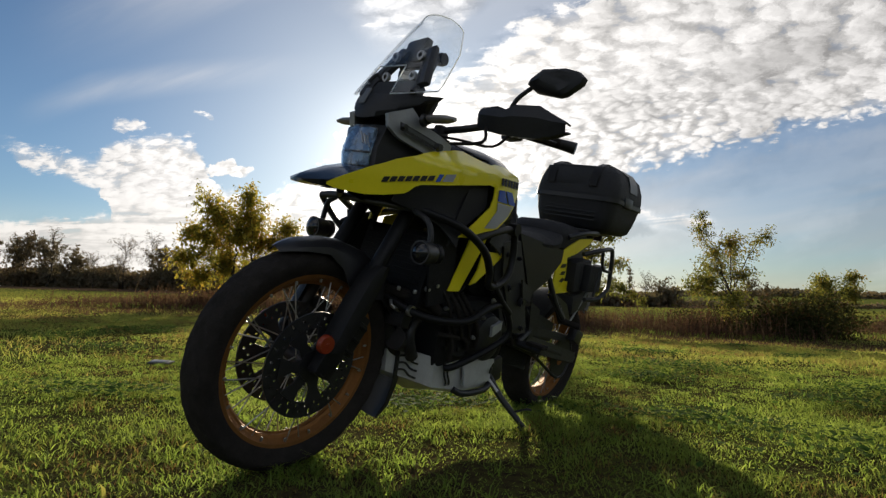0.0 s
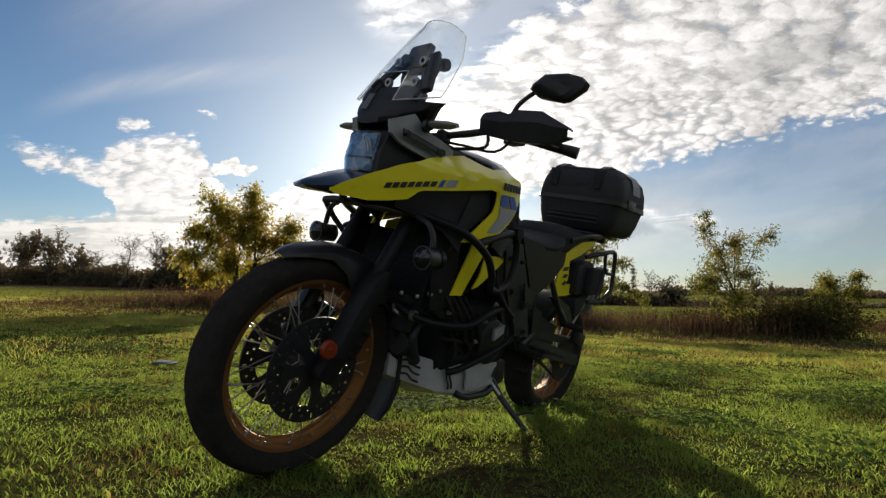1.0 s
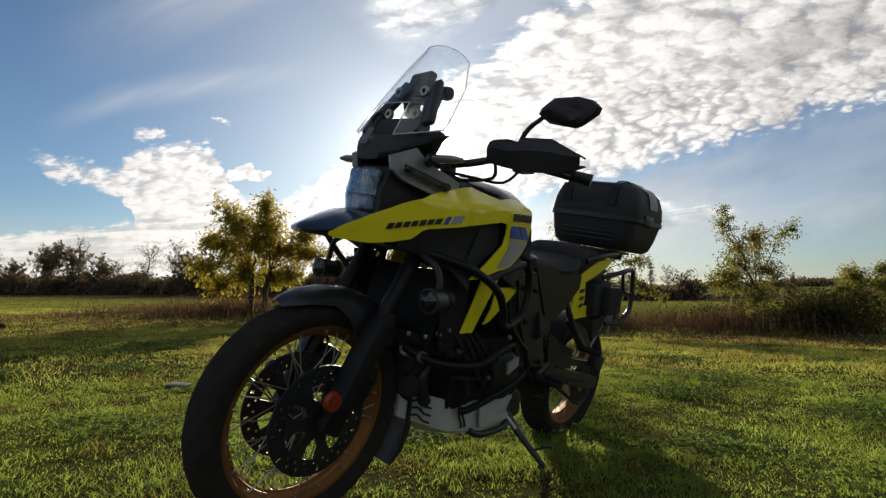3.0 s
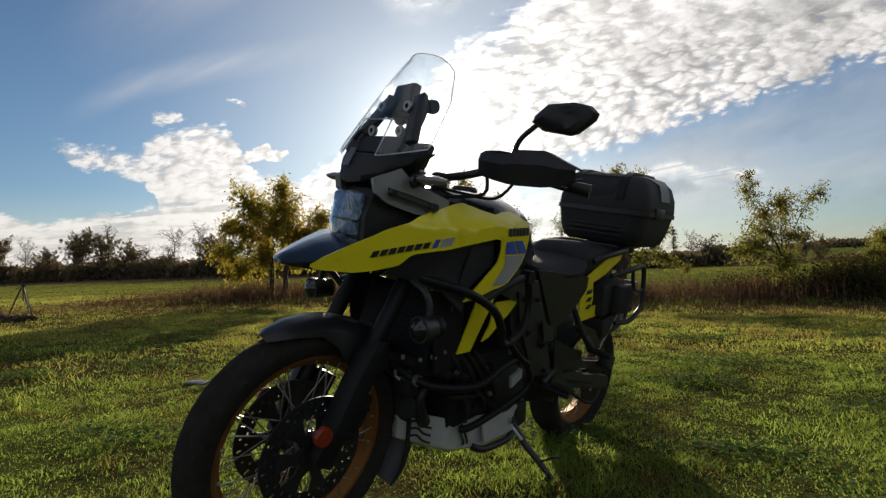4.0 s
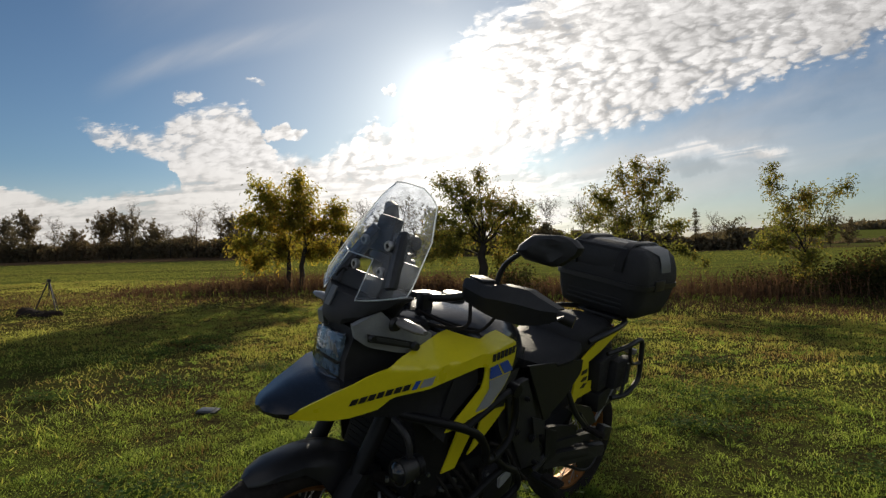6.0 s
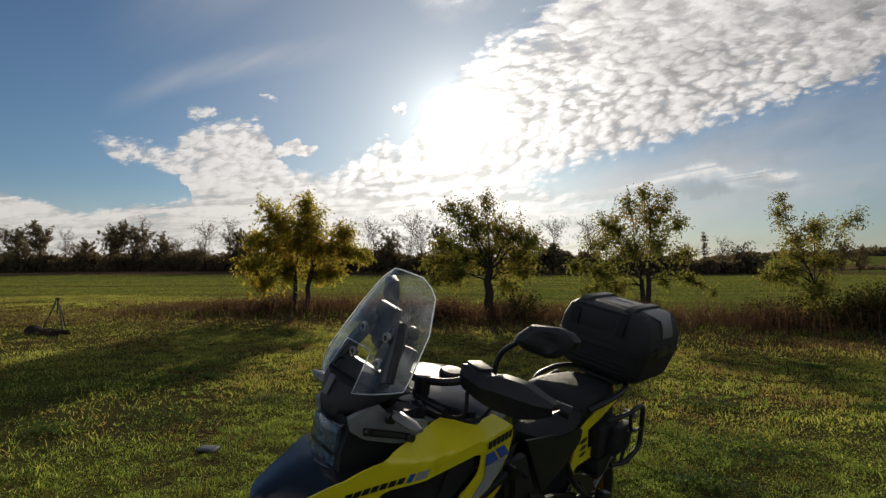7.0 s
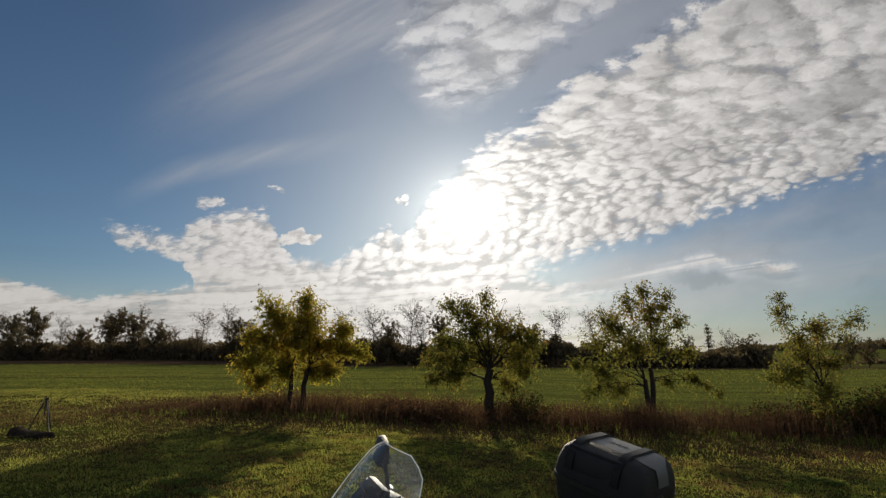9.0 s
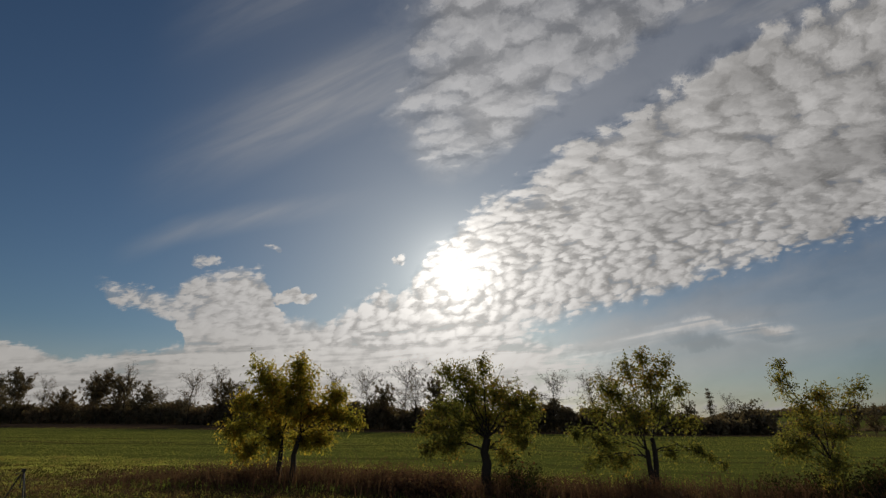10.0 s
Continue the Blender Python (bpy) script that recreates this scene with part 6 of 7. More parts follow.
part("header_shield", tube([(-0.425, 0.115, 0.505), (-0.390, 0.125, 0.490), (-0.378, 0.128, 0.455), (-0.392, 0.128, 0.405), (-0.420, 0.120, 0.368)], (0.016, 0.024), 14), SATIN, bike, "dark curved header pipe")
for x0, z0, x1, z1 in ((-0.52, 0.50, -0.56, 0.36), (-0.60, 0.47, -0.66, 0.40), (-0.46, 0.47, -0.60, 0.45), (-0.68, 0.56, -0.66, 0.42)):
    part("engine_pipe", tube([(x0, 0.185, z0), ((x0 + x1) / 2 - 0.01, 0.20, (z0 + z1) / 2), (x1, 0.19, z1)], 0.009, 8), RUBBER, engine)
for x, z in ((-0.50, 0.52), (-0.56, 0.47), (-0.64, 0.52), (-0.70, 0.46), (-0.62, 0.40), (-0.54, 0.41)):
    part("engine_bolt", lathe([(0.001, 0.012), (0.008, 0.012), (0.008, 0)], 8), DARK_STEEL, engine).location = (x, 0.172, z)
for x, y, z, r in ((-0.335, 0.20, 0.640, 0.010), (-0.372, 0.205, 0.655, 0.012), (-0.445, 0.212, 0.575, 0.009), (-0.520, 0.20, 0.575, 0.011), (-0.615, 0.205, 0.560, 0.008), (-0.700, 0.21, 0.535, 0.010), (-0.745, 0.215, 0.605, 0.012), (-0.655, 0.21, 0.455, 0.009)):
    part("fitting", lathe([(0.001, 0.016), (r * 0.55, 0.016), (r * 0.6, 0.008), (r, 0.008), (r, 0.0)], 10), STEEL, engine, "small bright hose fitting").location = (x, y, z)
for k in range(4):
    part("hose", tube([(-0.40 - 0.05 * k, 0.195, 0.66 - 0.01 * k), (-0.44 - 0.06 * k, 0.225, 0.60 - 0.02 * k), (-0.50 - 0.06 * k, 0.215, 0.52 - 0.015 * k), (-0.56 - 0.05 * k, 0.195, 0.47 - 0.02 * k)], 0.007 + 0.002 * (k % 2), 8), RUBBER, engine, "thin black hose beside the cylinder")
part("timing_cover", patch([(-0.50, 0.55), (-0.55, 0.42), (-0.56, 0.37)], [(-0.68, 0.56), (-0.70, 0.44), (-0.66, 0.37)], 8, 4, lambda x, z: 0.175 + 0.012 * math.sin(26 * x) * math.sin(22 * z), 0.02), ENGINE, engine, "ribbed black timing cover")

for s in (1, -1):
    guard = part("crash_bar", tube([(-0.13, 0.10 * s, 0.925), (-0.22, 0.20 * s, 0.905), (-0.35, 0.285 * s, 0.872), (-0.48, 0.305 * s, 0.81), (-0.545, 0.305 * s, 0.735), (-0.560, 0.30 * s, 0.685), (-0.62, 0.295 * s, 0.680), (-0.70, 0.285 * s, 0.715), (-0.735, 0.275 * s, 0.79), (-0.715, 0.275 * s, 0.88), (-0.66, 0.28 * s, 0.900), (-0.55, 0.29 * s, 0.878), (-0.43, 0.298 * s, 0.842)], 0.0145, 12), BAR, bike, "black tubular crash bar")
    part("lower_bar", tube([(-0.27, 0.07 * s, 0.59), (-0.33, 0.20 * s, 0.545), (-0.48, 0.28 * s, 0.54), (-0.60, 0.295 * s, 0.592), (-0.70, 0.29 * s, 0.604), (-0.79, 0.28 * s, 0.545), (-0.815, 0.275 * s, 0.475), (-0.72, 0.25 * s, 0.410), (-0.58, 0.21 * s, 0.345), (-0.55, 0.18 * s, 0.33)], 0.0135, 12), BAR, guard, "black lower crash bar")
    part("cross_bar", tube([(-0.60, 0.297 * s, 0.69), (-0.68, 0.30 * s, 0.62), (-0.76, 0.295 * s, 0.575)], 0.012, 10), BAR, guard)
    part("bar_clamp", tube([(-0.695, 0.262 * s, 0.905), (-0.695, 0.300 * s, 0.905)], 0.024, 12, 1), BAR, guard)
    fog = part("fog_lamp", lathe([(0.001, -0.045), (0.020, -0.044), (0.034, -0.030), (0.040, -0.005), (0.042, 0.030), (0.044, 0.034), (0.044, 0.046), (0.038, 0.046)], 28), SATIN, bike, "round black fog lamp")
    fog.matrix_local = pose(-0.205, 0.275 * s + 0.012, 0.772, 0, 0, -90) @ Matrix.Scale(0.88, 4)
    part("fog_glass", lathe([(0.001, 0.066), (0.016, 0.063), (0.030, 0.054), (0.039, 0.040)], 28), DARK_GLASS, fog, "dark domed fog lamp glass")
    part("fog_bowl", lathe([(0.001, 0.010), (0.020, 0.016), (0.038, 0.040)], 24), BLACK, fog, "dark fog lamp bowl")
    for k in range(4):
        part("fog_fin", lathe([(0.030, -0.030 - 0.006 * k), (0.038, -0.030 - 0.006 * k), (0.038, -0.027 - 0.006 * k), (0.030, -0.027 - 0.006 * k)], 24, True), SATIN, fog)
    part("fog_bracket", tube([(-0.205, 0.275 * s + 0.012, 0.808), (-0.205, 0.270 * s + 0.012, 0.840), (-0.200, 0.250 * s + 0.010, 0.875), (-0.200, 0.205 * s, 0.895)], 0.010, 8), SATIN, bike, "bent black fog lamp bracket")
part("lamp_frame", tube([(-0.19, -0.275, 0.895), (-0.20, -0.20, 0.905), (-0.21, 0, 0.905), (-0.20, 0.20, 0.905)], 0.014, 10), SATIN, bike, "black tube that carries the fog lamps")
part("lamp_frame_strut", tube([(-0.19, -0.275, 0.895), (-0.25, -0.27, 0.83), (-0.30, -0.22, 0.76)], 0.012, 8), SATIN, bike)
part("lamp_frame_strut", tube([(-0.29, -0.27, 0.80), (-0.27, -0.20, 0.825), (-0.27, -0.10, 0.85)], 0.009, 8), SATIN, bike)

# Seat, tail, rack, swing arm, pegs and stand.
def seat_ring(x, half, top, low):
    return [(x, 0, top), (x, half * 0.6, top - 0.006), (x, half * 0.93, top - 0.030), (x, half, (top + low) / 2), (x, half * 0.9, low), (x, -half * 0.9, low), (x, -half, (top + low) / 2), (x, -half * 0.93, top - 0.030), (x, -half * 0.6, top - 0.006)]


part("seat", loft([seat_ring(*r) for r in ((-0.93, 0.085, 0.955, 0.90), (-0.98, 0.115, 0.945, 0.87), (-1.06, 0.150, 0.922, 0.84), (-1.16, 0.178, 0.915, 0.83), (-1.26, 0.185, 0.925, 0.83), (-1.33, 0.180, 0.955, 0.84), (-1.36, 0.165, 0.97, 0.86))]), VINYL, bike, "black vinyl rider seat", 50)
part("pillion_seat", loft([seat_ring(*r) for r in ((-1.32, 0.130, 0.965, 0.88), (-1.36, 0.160, 1.000, 0.87), (-1.46, 0.165, 1.008, 0.87), (-1.60, 0.155, 1.004, 0.88), (-1.72, 0.135, 0.99, 0.89), (-1.76, 0.11, 0.965, 0.90))]), VINYL, bike, "black vinyl pillion seat", 50)
part("tail_body", box(-1.58, 0, 0.84, 0.46, 0.20, 0.12, 0.03, (0, 6, 0)), BLACK, bike)
for s in (1, -1):
    lay = lambda x, z: s * (0.165 + 0.03 * (x + 1.4) - 0.08 * max(0, 0.75 - z))
    tailp = part("tail_panel", patch([(-1.330, 0.825), (-1.455, 0.885), (-1.575, 0.935), (-1.755, 0.955)], [(-1.355, 0.800), (-1.455, 0.825), (-1.575, 0.860), (-1.735, 0.930)], 16, 4, lay, 0.008 * s), YELLOW, bike, "yellow tail panel")
    part("tail_leg", patch([(-1.330, 0.825), (-1.355, 0.72), (-1.360, 0.61)], [(-1.455, 0.826), (-1.485, 0.72), (-1.390, 0.612)], 14, 4, lay, 0.008 * s), YELLOW, tailp, "yellow pointed lower tail panel")
    part("tail_web", patch([(-1.395, 0.70), (-1.375, 0.625)], [(-1.595, 0.70), (-1.635, 0.645)], 5, 4, lambda x, z: s * 0.14, 0.006 * s), YELLOW, tailp)
    for k in range(3):
        part("tail_mark", patch([(-1.400 - 0.02 * k, 0.79 - 0.035 * k), (-1.390 - 0.01 * k, 0.77 - 0.035 * k)], [(-1.450 - 0.01 * k, 0.795 - 0.04 * k), (-1.445, 0.775 - 0.04 * k)], 3, 2, lambda x, z: s * (0.170 + 0.03 * (x + 1.4) - 0.08 * max(0, 0.75 - z)), 0.002 * s), MARK, tailp)
    part("grab_rail", tube([(-1.42, 0.165 * s, 0.93), (-1.52, 0.195 * s, 0.965), (-1.68, 0.19 * s, 0.985), (-1.80, 0.15 * s, 0.985), (-1.83, 0.08 * s, 0.985)], 0.014, 10), SATIN, bike, "black grab rail")
    part("tail_indicator", box(-1.93, 0.15 * s, 0.80, 0.035, 0.075, 0.030, 0.010), SMOKE, bike, "rear indicator")
    rack = part("pannier_rack", tube([(-1.560, 0.20 * s, 0.86), (-1.670, 0.245 * s, 0.895), (-1.765, 0.250 * s, 0.912), (-1.810, 0.255 * s, 0.900), (-1.825, 0.26 * s, 0.80), (-1.825, 0.265 * s, 0.71), (-1.795, 0.262 * s, 0.672), (-1.730, 0.25 * s, 0.63), (-1.640, 0.22 * s, 0.62)], 0.0125, 10), SATIN, bike, "black tubular pannier rack")
    part("rack_stay", tube([(-1.690, 0.25 * s, 0.895), (-1.730, 0.252 * s, 0.80), (-1.825, 0.26 * s, 0.79)], 0.009, 8), SATIN, rack)
    part("rack_stay", tube([(-1.710, 0.25 * s, 0.80), (-1.690, 0.245 * s, 0.64)], 0.009, 8), SATIN, rack)
    part("rack_plate", box(-1.730, 0.20 * s, 0.735, 0.17, 0.05, 0.15, 0.015), TEXTURE, rack, "black tool box inside the rack")
    part("swing_arm", tube([(-1.08, 0.12 * s, 0.42), (-1.35, 0.135 * s, 0.36), (-1.73, 0.135 * s, 0.275), (-1.80, 0.135 * s, 0.262)], (0.042, 0.034), 12), DARK_STEEL, bike, "dark metal swing arm")
    peg = part("foot_peg", tube([(-1.05, 0.20 * s, 0.405), (-1.06, 0.32 * s, 0.40)], 0.018, 8, 1), DARK_STEEL, bike, "steel foot peg with a rubber pad")
    part("peg_pad", box(-1.06, 0.29 * s, 0.420, 0.05, 0.09, 0.018, 0.006), RUBBER, peg)
    part("peg_hanger", tube([(-1.10, 0.17 * s, 0.56), (-1.16, 0.185 * s, 0.47), (-1.06, 0.19 * s, 0.41)], 0.016, 8), SATIN, bike)
    part("pillion_hanger", tube([(-1.28, 0.16 * s, 0.74), (-1.36, 0.19 * s, 0.60), (-1.48, 0.20 * s, 0.50), (-1.40, 0.19 * s, 0.58)], 0.014, 8), SATIN, bike, "black pillion peg hanger")
    part("pillion_peg", tube([(-1.47, 0.19 * s, 0.50), (-1.49, 0.29 * s, 0.49)], 0.016, 8, 1), RUBBER, bike)
    part("heel_plate", patch([(-1.10, 0.60), (-1.14, 0.42)], [(-1.20, 0.56), (-1.22, 0.44)], 4, 2, lambda x, z: s * 0.20, 0.005 * s), DARK_STEEL, bike)
part("chain_guard", patch([(-1.15, 0.475), (-1.45, 0.435), (-1.74, 0.385)], [(-1.15, 0.435), (-1.45, 0.395), (-1.76, 0.350)], 8, 2, lambda x, z: 0.155, 0.02), BLACK, bike, "black chain guard")
part("sprocket", lathe([(0.05, 0.110), (0.118, 0.110), (0.118, 0.116), (0.05, 0.116)], 42, True, lambda k, r, y: (r + (0.008 if r > 0.1 and k % 2 else 0), y)), DARK_STEEL, bike).location = (RAX, 0, RAZ)
part("drive_chain", tube([(-1.02, 0.113, 0.475), (-1.40, 0.113, 0.43), (RAX, 0.113, RAZ + 0.122), (-1.83, 0.113, RAZ + 0.06), (-1.84, 0.113, RAZ - 0.05), (RAX, 0.113, RAZ - 0.122), (-1.40, 0.113, 0.29), (-1.02, 0.113, 0.40)], 0.009, 6), DARK_STEEL, bike, "oiled drive chain")
part("shock_absorber", tube([(-1.10, 0, 0.44), (-1.16, 0, 0.76)], 0.035, 12, 1), DARK_STEEL, bike)
for k in range(7):
    part("spring_coil", lathe([(0.040, -0.006), (0.050, 0.0), (0.040, 0.006)], 16, True), SATIN, bike).matrix_local = pose(-1.11 - 0.0065 * k, 0, 0.50 + 0.035 * k, 90, 0, 0)
can = part("silencer", tube([(-1.02, -0.10, 0.33), (-1.20, -0.20, 0.36), (-1.38, -0.245, 0.42)], 0.028, 12), DARK_STEEL, bike, "dark exhaust silencer on the far side")
part("can", tube([(-1.36, -0.245, 0.41), (-1.60, -0.255, 0.485), (-1.86, -0.26, 0.565)], (0.075, 0.088), 20), SATIN, can)
part("stand_bracket", box(-0.97, 0.135, 0.265, 0.13, 0.04, 0.11, 0.012, (0, 12, 0)), SATIN, bike)
part("linkage", box(-1.25, 0.0, 0.30, 0.26, 0.16, 0.12, 0.03, (0, -8, 0)), ENGINE, bike)
part("peg_bracket", patch([(-1.30, 0.635), (-1.42, 0.56), (-1.50, 0.475)], [(-1.36, 0.640), (-1.52, 0.585), (-1.60, 0.49)], 8, 3, lambda x, z: 0.185, 0.02), SATIN, bike, "black pillion peg bracket")
part("rear_caliper", box(-1.70, 0.185, 0.405, 0.10, 0.05, 0.075, 0.012, (0, -20, 0)), SATIN, bike, "black rear brake caliper")
part("arm_cover", patch([(-1.18, 0.430), (-1.45, 0.375), (-1.78, 0.300)], [(-1.18, 0.365), (-1.45, 0.300), (-1.78, 0.240)], 10, 3, lambda x, z: 0.172, 0.02), DARK_GREY, bike, "dark plastic cover along the swing arm")
part("splash_plate", box(-1.70, 0.12, 0.595, 0.20, 0.12, 0.11, 0.02, (0, 12, 0)), BLACK, bike, "black splash guard behind the wheel")
part("tail_box", box(-1.66, 0.13, 0.74, 0.20, 0.10, 0.17, 0.02, (0, 8, 0)), TEXTURE, bike, "black plastic box under the tail")
part("chain_case", patch([(-1.12, 0.56), (-1.30, 0.53), (-1.50, 0.47)], [(-1.12, 0.43), (-1.30, 0.40), (-1.50, 0.37)], 8, 3, lambda x, z: 0.140, 0.02), BLACK, bike, "black inner chain cover")
# Added block: closes the gap that let light through before the rear wheel.
part("gap_block", box(-1.16, 0.0, 0.66, 0.24, 0.22, 0.26, 0.03, (0, 10, 0)), BLACK, bike, "added black block closing the gap between frame and rear wheel")
part("silver_stay", tube([(-1.625, 0.165, 0.47), (-1.755, 0.185, 0.665)], 0.0062, 8, 1), GREY, bike, "thin bright steel stay")
rows = []
for deg, r in ((-8, 0.372), (15, 0.374), (40, 0.375), (60, 0.375), (85, 0.378), (110, 0.385), (135, 0.39)):
    a = radians(deg)
    rows.append([(RAX + r * math.cos(a) * 0.98, y, RAZ + (r - d) * math.sin(a)) for y, d in ((-0.09, 0.05), (-0.085, 0.015), (0, 0), (0.085, 0.015), (0.09, 0.05))])
part("rear_hugger", thicken(loft(rows, closed=False, cap=False), 0.005), BLACK, bike, "black rear mudguard close to the tyre")
part("plate_holder", tube([(-1.80, 0, 0.86), (-1.94, 0, 0.78), (-2.02, 0, 0.62)], (0.05, 0.03), 8), BLACK, bike, "black number plate arm")
part("number_plate", box(-2.035, 0, 0.60, 0.006, 0.20, 0.16, 0.002, (0, -20, 0)), plain("plate_back", (0.25, 0.25, 0.24), 0.5), bike)
part("tail_lamp", box(-1.86, 0, 0.905, 0.06, 0.12, 0.04, 0.012), plain("red_lens", (0.25, 0.01, 0.01), 0.2), bike, "red tail lamp")
carrier = part("rear_carrier", box(-1.88, 0.02, 0.995, 0.30, 0.22, 0.014, 0.004), SATIN, bike, "flat black luggage carrier")
for x in (-1.76, -1.88, -2.0):
    part("carrier_foot", box(x, 0.02, 0.975, 0.03, 0.16, 0.04, 0.006), SATIN, carrier)
stand = part("side_stand", tube([(-0.93, 0.145, 0.255), (-0.945, 0.225, 0.175), (-0.975, 0.345, 0.082)], (0.017, 0.012), 10, 1), SATIN, bike, "black side stand swung out onto the grass")
part("stand_foot", box(-0.975, 0.355, 0.072, 0.075, 0.050, 0.012, 0.004, (-14, 0, 0)), SATIN, stand)
part("stand_spring", tube([(-0.90, 0.16, 0.255), (-0.925, 0.215, 0.20)], 0.008, 8, 1), STEEL, stand)
part("stand_hook", tube([(-0.955, 0.30, 0.135), (-1.00, 0.33, 0.15), (-1.02, 0.345, 0.15)], 0.005, 6), SATIN, stand)

# ---- top case on the carrier ----
case = new("top_case")
case.matrix_world = bike.matrix_world @ pose(-1.93, -0.005, 1.005) @ Matrix.Diagonal((1.02, 1.03, 1.02, 1))
tagged(case, "black hard top case with a grey plated lid", "top case")


def case_ring(z, hx0, hx1, hy, r):
    """A rounded rectangle at height z, from hx0 behind to hx1 ahead."""
    out = []
    for cx, cy, a0 in ((hx1 - r, hy - r, 0), (-hx0 + r, hy - r, 90), (-hx0 + r, -hy + r, 180), (hx1 - r, -hy + r, 270)):
        for k in range(6):
            a = radians(a0 + 18 * k)
            out.append((cx + r * math.cos(a), cy + r * math.sin(a), z))
    return out


body = part("case_body", loft([case_ring(*r) for r in ((0.0, 0.17, 0.16, 0.19, 0.05), (0.02, 0.20, 0.185, 0.215, 0.06), (0.08, 0.225, 0.205, 0.232, 0.07), (0.155, 0.24, 0.215, 0.245, 0.075), (0.172, 0.245, 0.22, 0.248, 0.075))]), TEXTURE, case, "black ribbed lower shell")
lid = part("lid", loft([case_ring(*r) for r in ((0.176, 0.243, 0.218, 0.247, 0.075), (0.20, 0.246, 0.222, 0.250, 0.075), (0.26, 0.242, 0.218, 0.243, 0.075), (0.32, 0.225, 0.205, 0.222, 0.07), (0.352, 0.195, 0.175, 0.190, 0.06), (0.362, 0.15, 0.13, 0.150, 0.05))]), TEXTURE, case, "black domed lid")
part("lid_seam", loft([case_ring(*r) for r in ((0.160, 0.250, 0.226, 0.254, 0.078), (0.184, 0.250, 0.226, 0.254, 0.078))]), SATIN, lid)
over = [(-0.150, 0.366), (-0.05, 0.3675), (0.06, 0.3675), (0.150, 0.366), (0.192, 0.357), (0.226, 0.328), (0.243, 0.285), (0.250, 0.245)]
part("lid_plate", thicken(loft([[(-0.03 + (x + 0.03) * (1.0 if y < 0.20 else 0.5), y, z - 0.25 * max(0.0, abs(x + 0.03) - 0.10) * (y < 0.2)) for x in (-0.15, -0.12, -0.03, 0.05, 0.085)] for y, z in over], closed=False, cap=False), 0.004), PALE_GREY, lid, "pale grey plate bent over the lid and down its flank")
for k in range(3):
    part("plate_mark", box(-0.035, -0.045 + 0.035 * k, 0.3705, 0.030, 0.020, 0.0016, 0.0), RAIL, lid)
part("lid_rib", box(0.135, -0.02, 0.345, 0.12, 0.30, 0.030, 0.012, (0, 10, 0)), TEXTURE, lid, "raised pad at the front of the lid")
for y, wide in ((-0.140, 0.026), (0.115, 0.024)):
    ring = []
    for x, z, ux, uz in ((0.226, 0.235, 1, 0.0), (0.222, 0.290, 0.95, 0.3), (0.190, 0.340, 0.6, 0.8), (0.120, 0.369, 0.1, 1), (-0.110, 0.373, -0.1, 1), (-0.190, 0.350, -0.6, 0.8), (-0.236, 0.290, -0.95, 0.3), (-0.246, 0.235, -1, 0.0)):
        ring.append([(x, y - wide, z), (x + 0.008 * ux, y - wide + 0.004, z + 0.008 * uz), (x + 0.008 * ux, y + wide - 0.004, z + 0.008 * uz), (x, y + wide, z)])
    part("strap", loft(ring), BAR, lid, "flat black band over the lid")
bulge = [[(0.205 + 0.022 * math.sin(math.pi * v) * math.cos(1.5 * (u - 0.5) * 2) ** 0.5, -0.19 + 0.30 * u, 0.20 + 0.135 * v) for u in (0.02, 0.15, 0.35, 0.5, 0.65, 0.85, 0.98)] for v in (0.0, 0.15, 0.4, 0.65, 0.88, 1.0)]
part("lid_bulge", thicken(loft(bulge, closed=False, cap=False), 0.004), TEXTURE, lid, "black bulge on the face of the lid")
part("rear_handle", box(0.0, -0.258, 0.215, 0.10, 0.016, 0.028, 0.006), GREY, lid, "bright handle on the lid's end")
part("corner_cap", box(0.03, 0.251, 0.18, 0.12, 0.014, 0.055, 0.006), SATIN, body, "black side latch")
part("latch", box(0.0, -0.252, 0.21, 0.05, 0.02, 0.03, 0.005), STEEL, body, "bright latch")
for k in range(5):
    part("rib", box(0.214 - 0.003 * k, 0.0, 0.05 + 0.022 * k, 0.010, 0.30, 0.008, 0.003), TEXTURE, body)

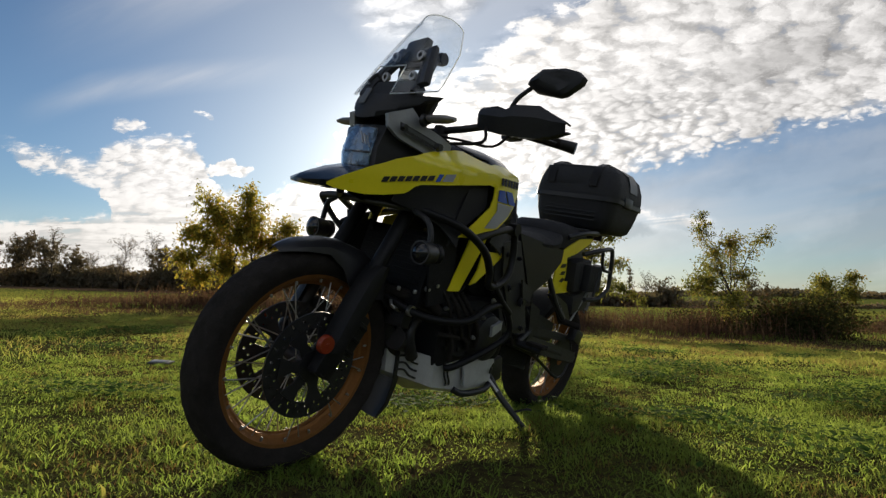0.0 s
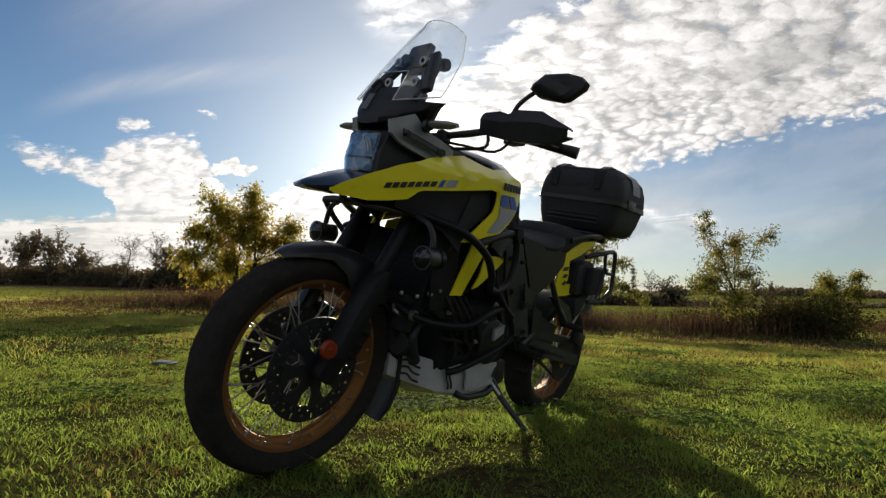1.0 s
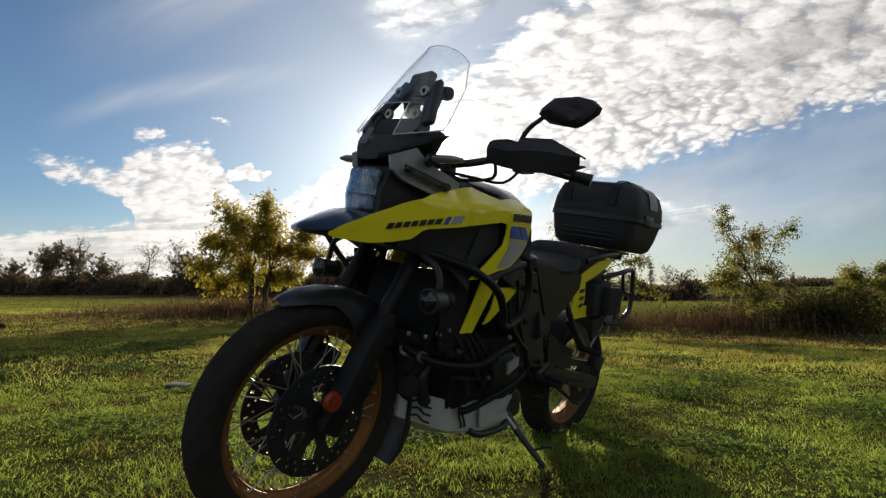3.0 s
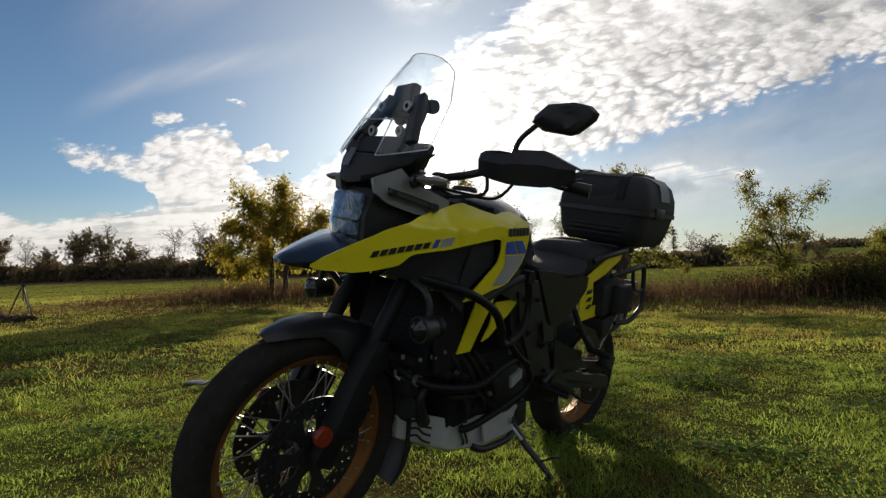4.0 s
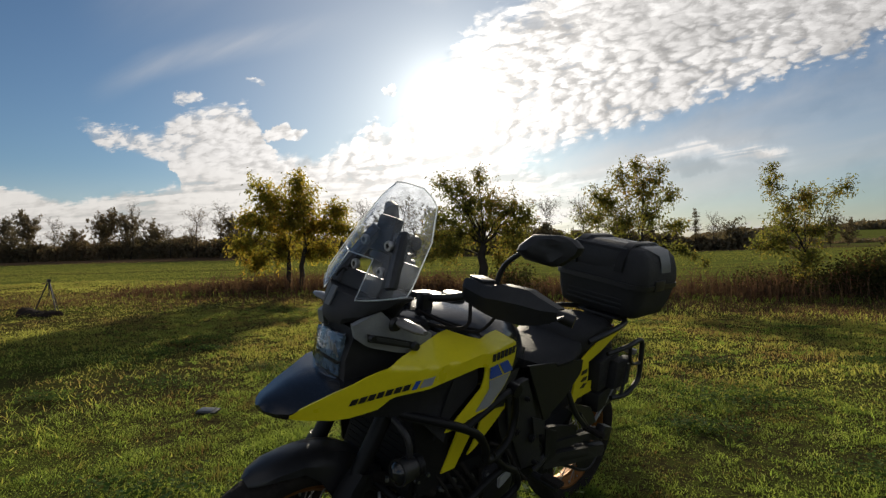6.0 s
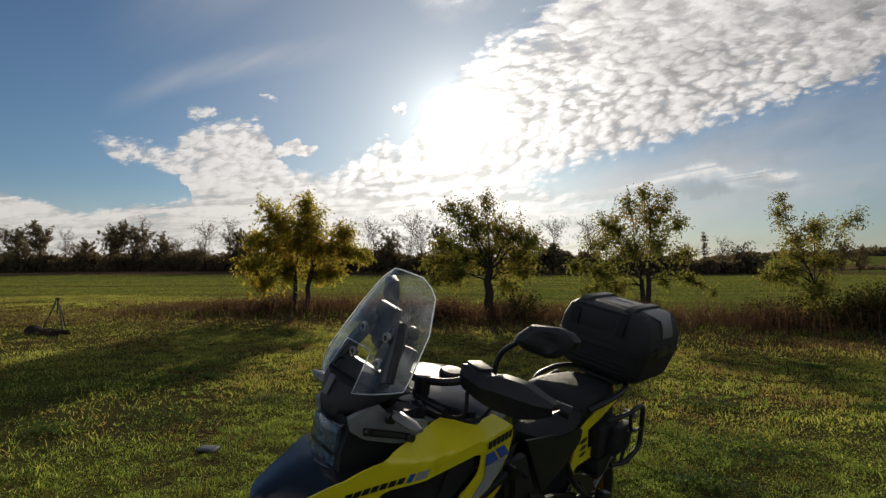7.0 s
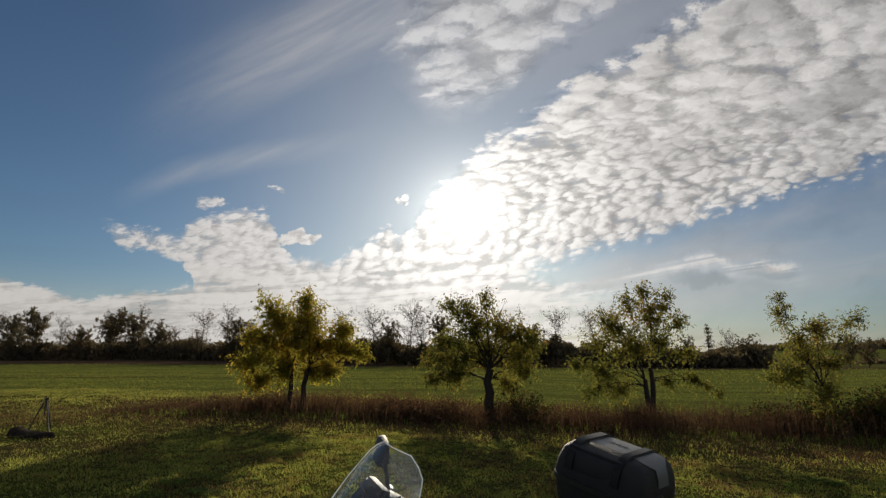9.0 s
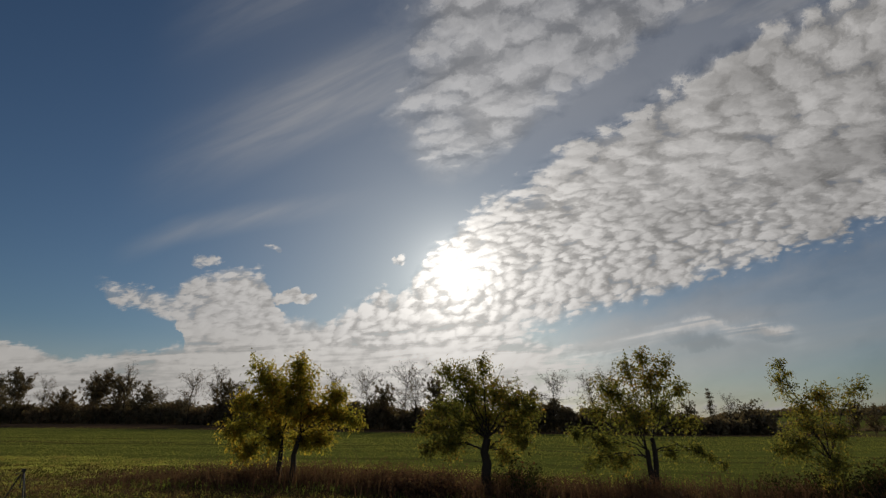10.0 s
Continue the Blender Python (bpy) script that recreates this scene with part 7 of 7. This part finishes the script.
# ---- things lying on the lawn ----
def lawn_things():
    x, y = -12.15, 8.7
    z = float(height(x, y))
    tri = new("camera_tripod")
    tri.location = (x, y, z)
    tagged(tri, "dark camera tripod standing on the lawn behind a black bag", "tripod")
    part("tripod_head", box(0, 0, 1.02, 0.10, 0.08, 0.10, 0.015), BLACK, tri)
    part("pan_handle", tube([(0, 0, 1.0), (-0.16, -0.10, 0.93)], 0.012, 8, 1), BLACK, tri)
    part("centre_column", tube([(0, 0, 0.55), (0, 0, 1.0)], 0.018, 8, 1), DARK_STEEL, tri)
    for k in range(3):
        a = radians(90 + 120 * k + 20)
        leg = part("leg", tube([(0.04 * math.cos(a), 0.04 * math.sin(a), 0.95), (0.40 * math.cos(a), 0.40 * math.sin(a), 0.02)], (0.022, 0.015), 8, 1), DARK_STEEL, tri)
        part("foot", box(0.405 * math.cos(a), 0.405 * math.sin(a), 0.015, 0.04, 0.04, 0.03, 0.008), RUBBER, leg)
    tri.scale = (0.76, 0.76, 0.76)
    rng = random.Random(5)
    bag = new("camera_bag")
    bag.location = (x + 0.05, y - 0.25, z)
    bag.scale = (0.9, 1.0, 0.72)
    tagged(bag, "soft black bag lying open and crumpled on the grass", "bag")
    rows = []
    for k in range(13):
        u = -0.72 + 1.44 * k / 12
        h, w = 0.10 + 0.07 * rng.random() + (0.10 if k in (1, 2) else 0), 0.22 * math.sqrt(max(0.05, 1 - (u / 0.76) ** 2)) + 0.05 * rng.random()
        rows.append([(u, w * math.cos(t), max(0.0, h * math.sin(t))) for t in (math.pi * j / 8 for j in range(9))])
    part("bag_body", loft(rows), CLOTH, bag, "", 80)
    for u in (-0.35, 0.1, 0.4):
        part("bag_strap", tube([(u, -0.22, 0.03), (u + 0.04, -0.05, 0.17), (u + 0.05, 0.20, 0.04)], 0.014, 6), RUBBER, bag)
    part("bag_flap", box(-0.58, 0.02, 0.16, 0.18, 0.22, 0.13, 0.05, (10, 12, 0)), CLOTH, bag)
    bx, by = -2.76, 3.58
    slab = new("flat_box")
    slab.location, slab.rotation_euler = (bx, by, float(height(bx, by)) + 0.008), (0, 0, radians(14))
    slab.scale = (0.82, 0.82, 0.75)
    tagged(slab, "small flat grey box lying in the grass", "box")
    part("box_body", box(0, 0, 0.012, 0.20, 0.14, 0.022, 0.006, (3, 2, 0)), DARK_GREY, slab)
    part("box_lid", box(-0.02, 0.01, 0.026, 0.15, 0.11, 0.006, 0.003, (3, 2, 0)), RAIL, slab, "pale grey lid")


lawn_things()
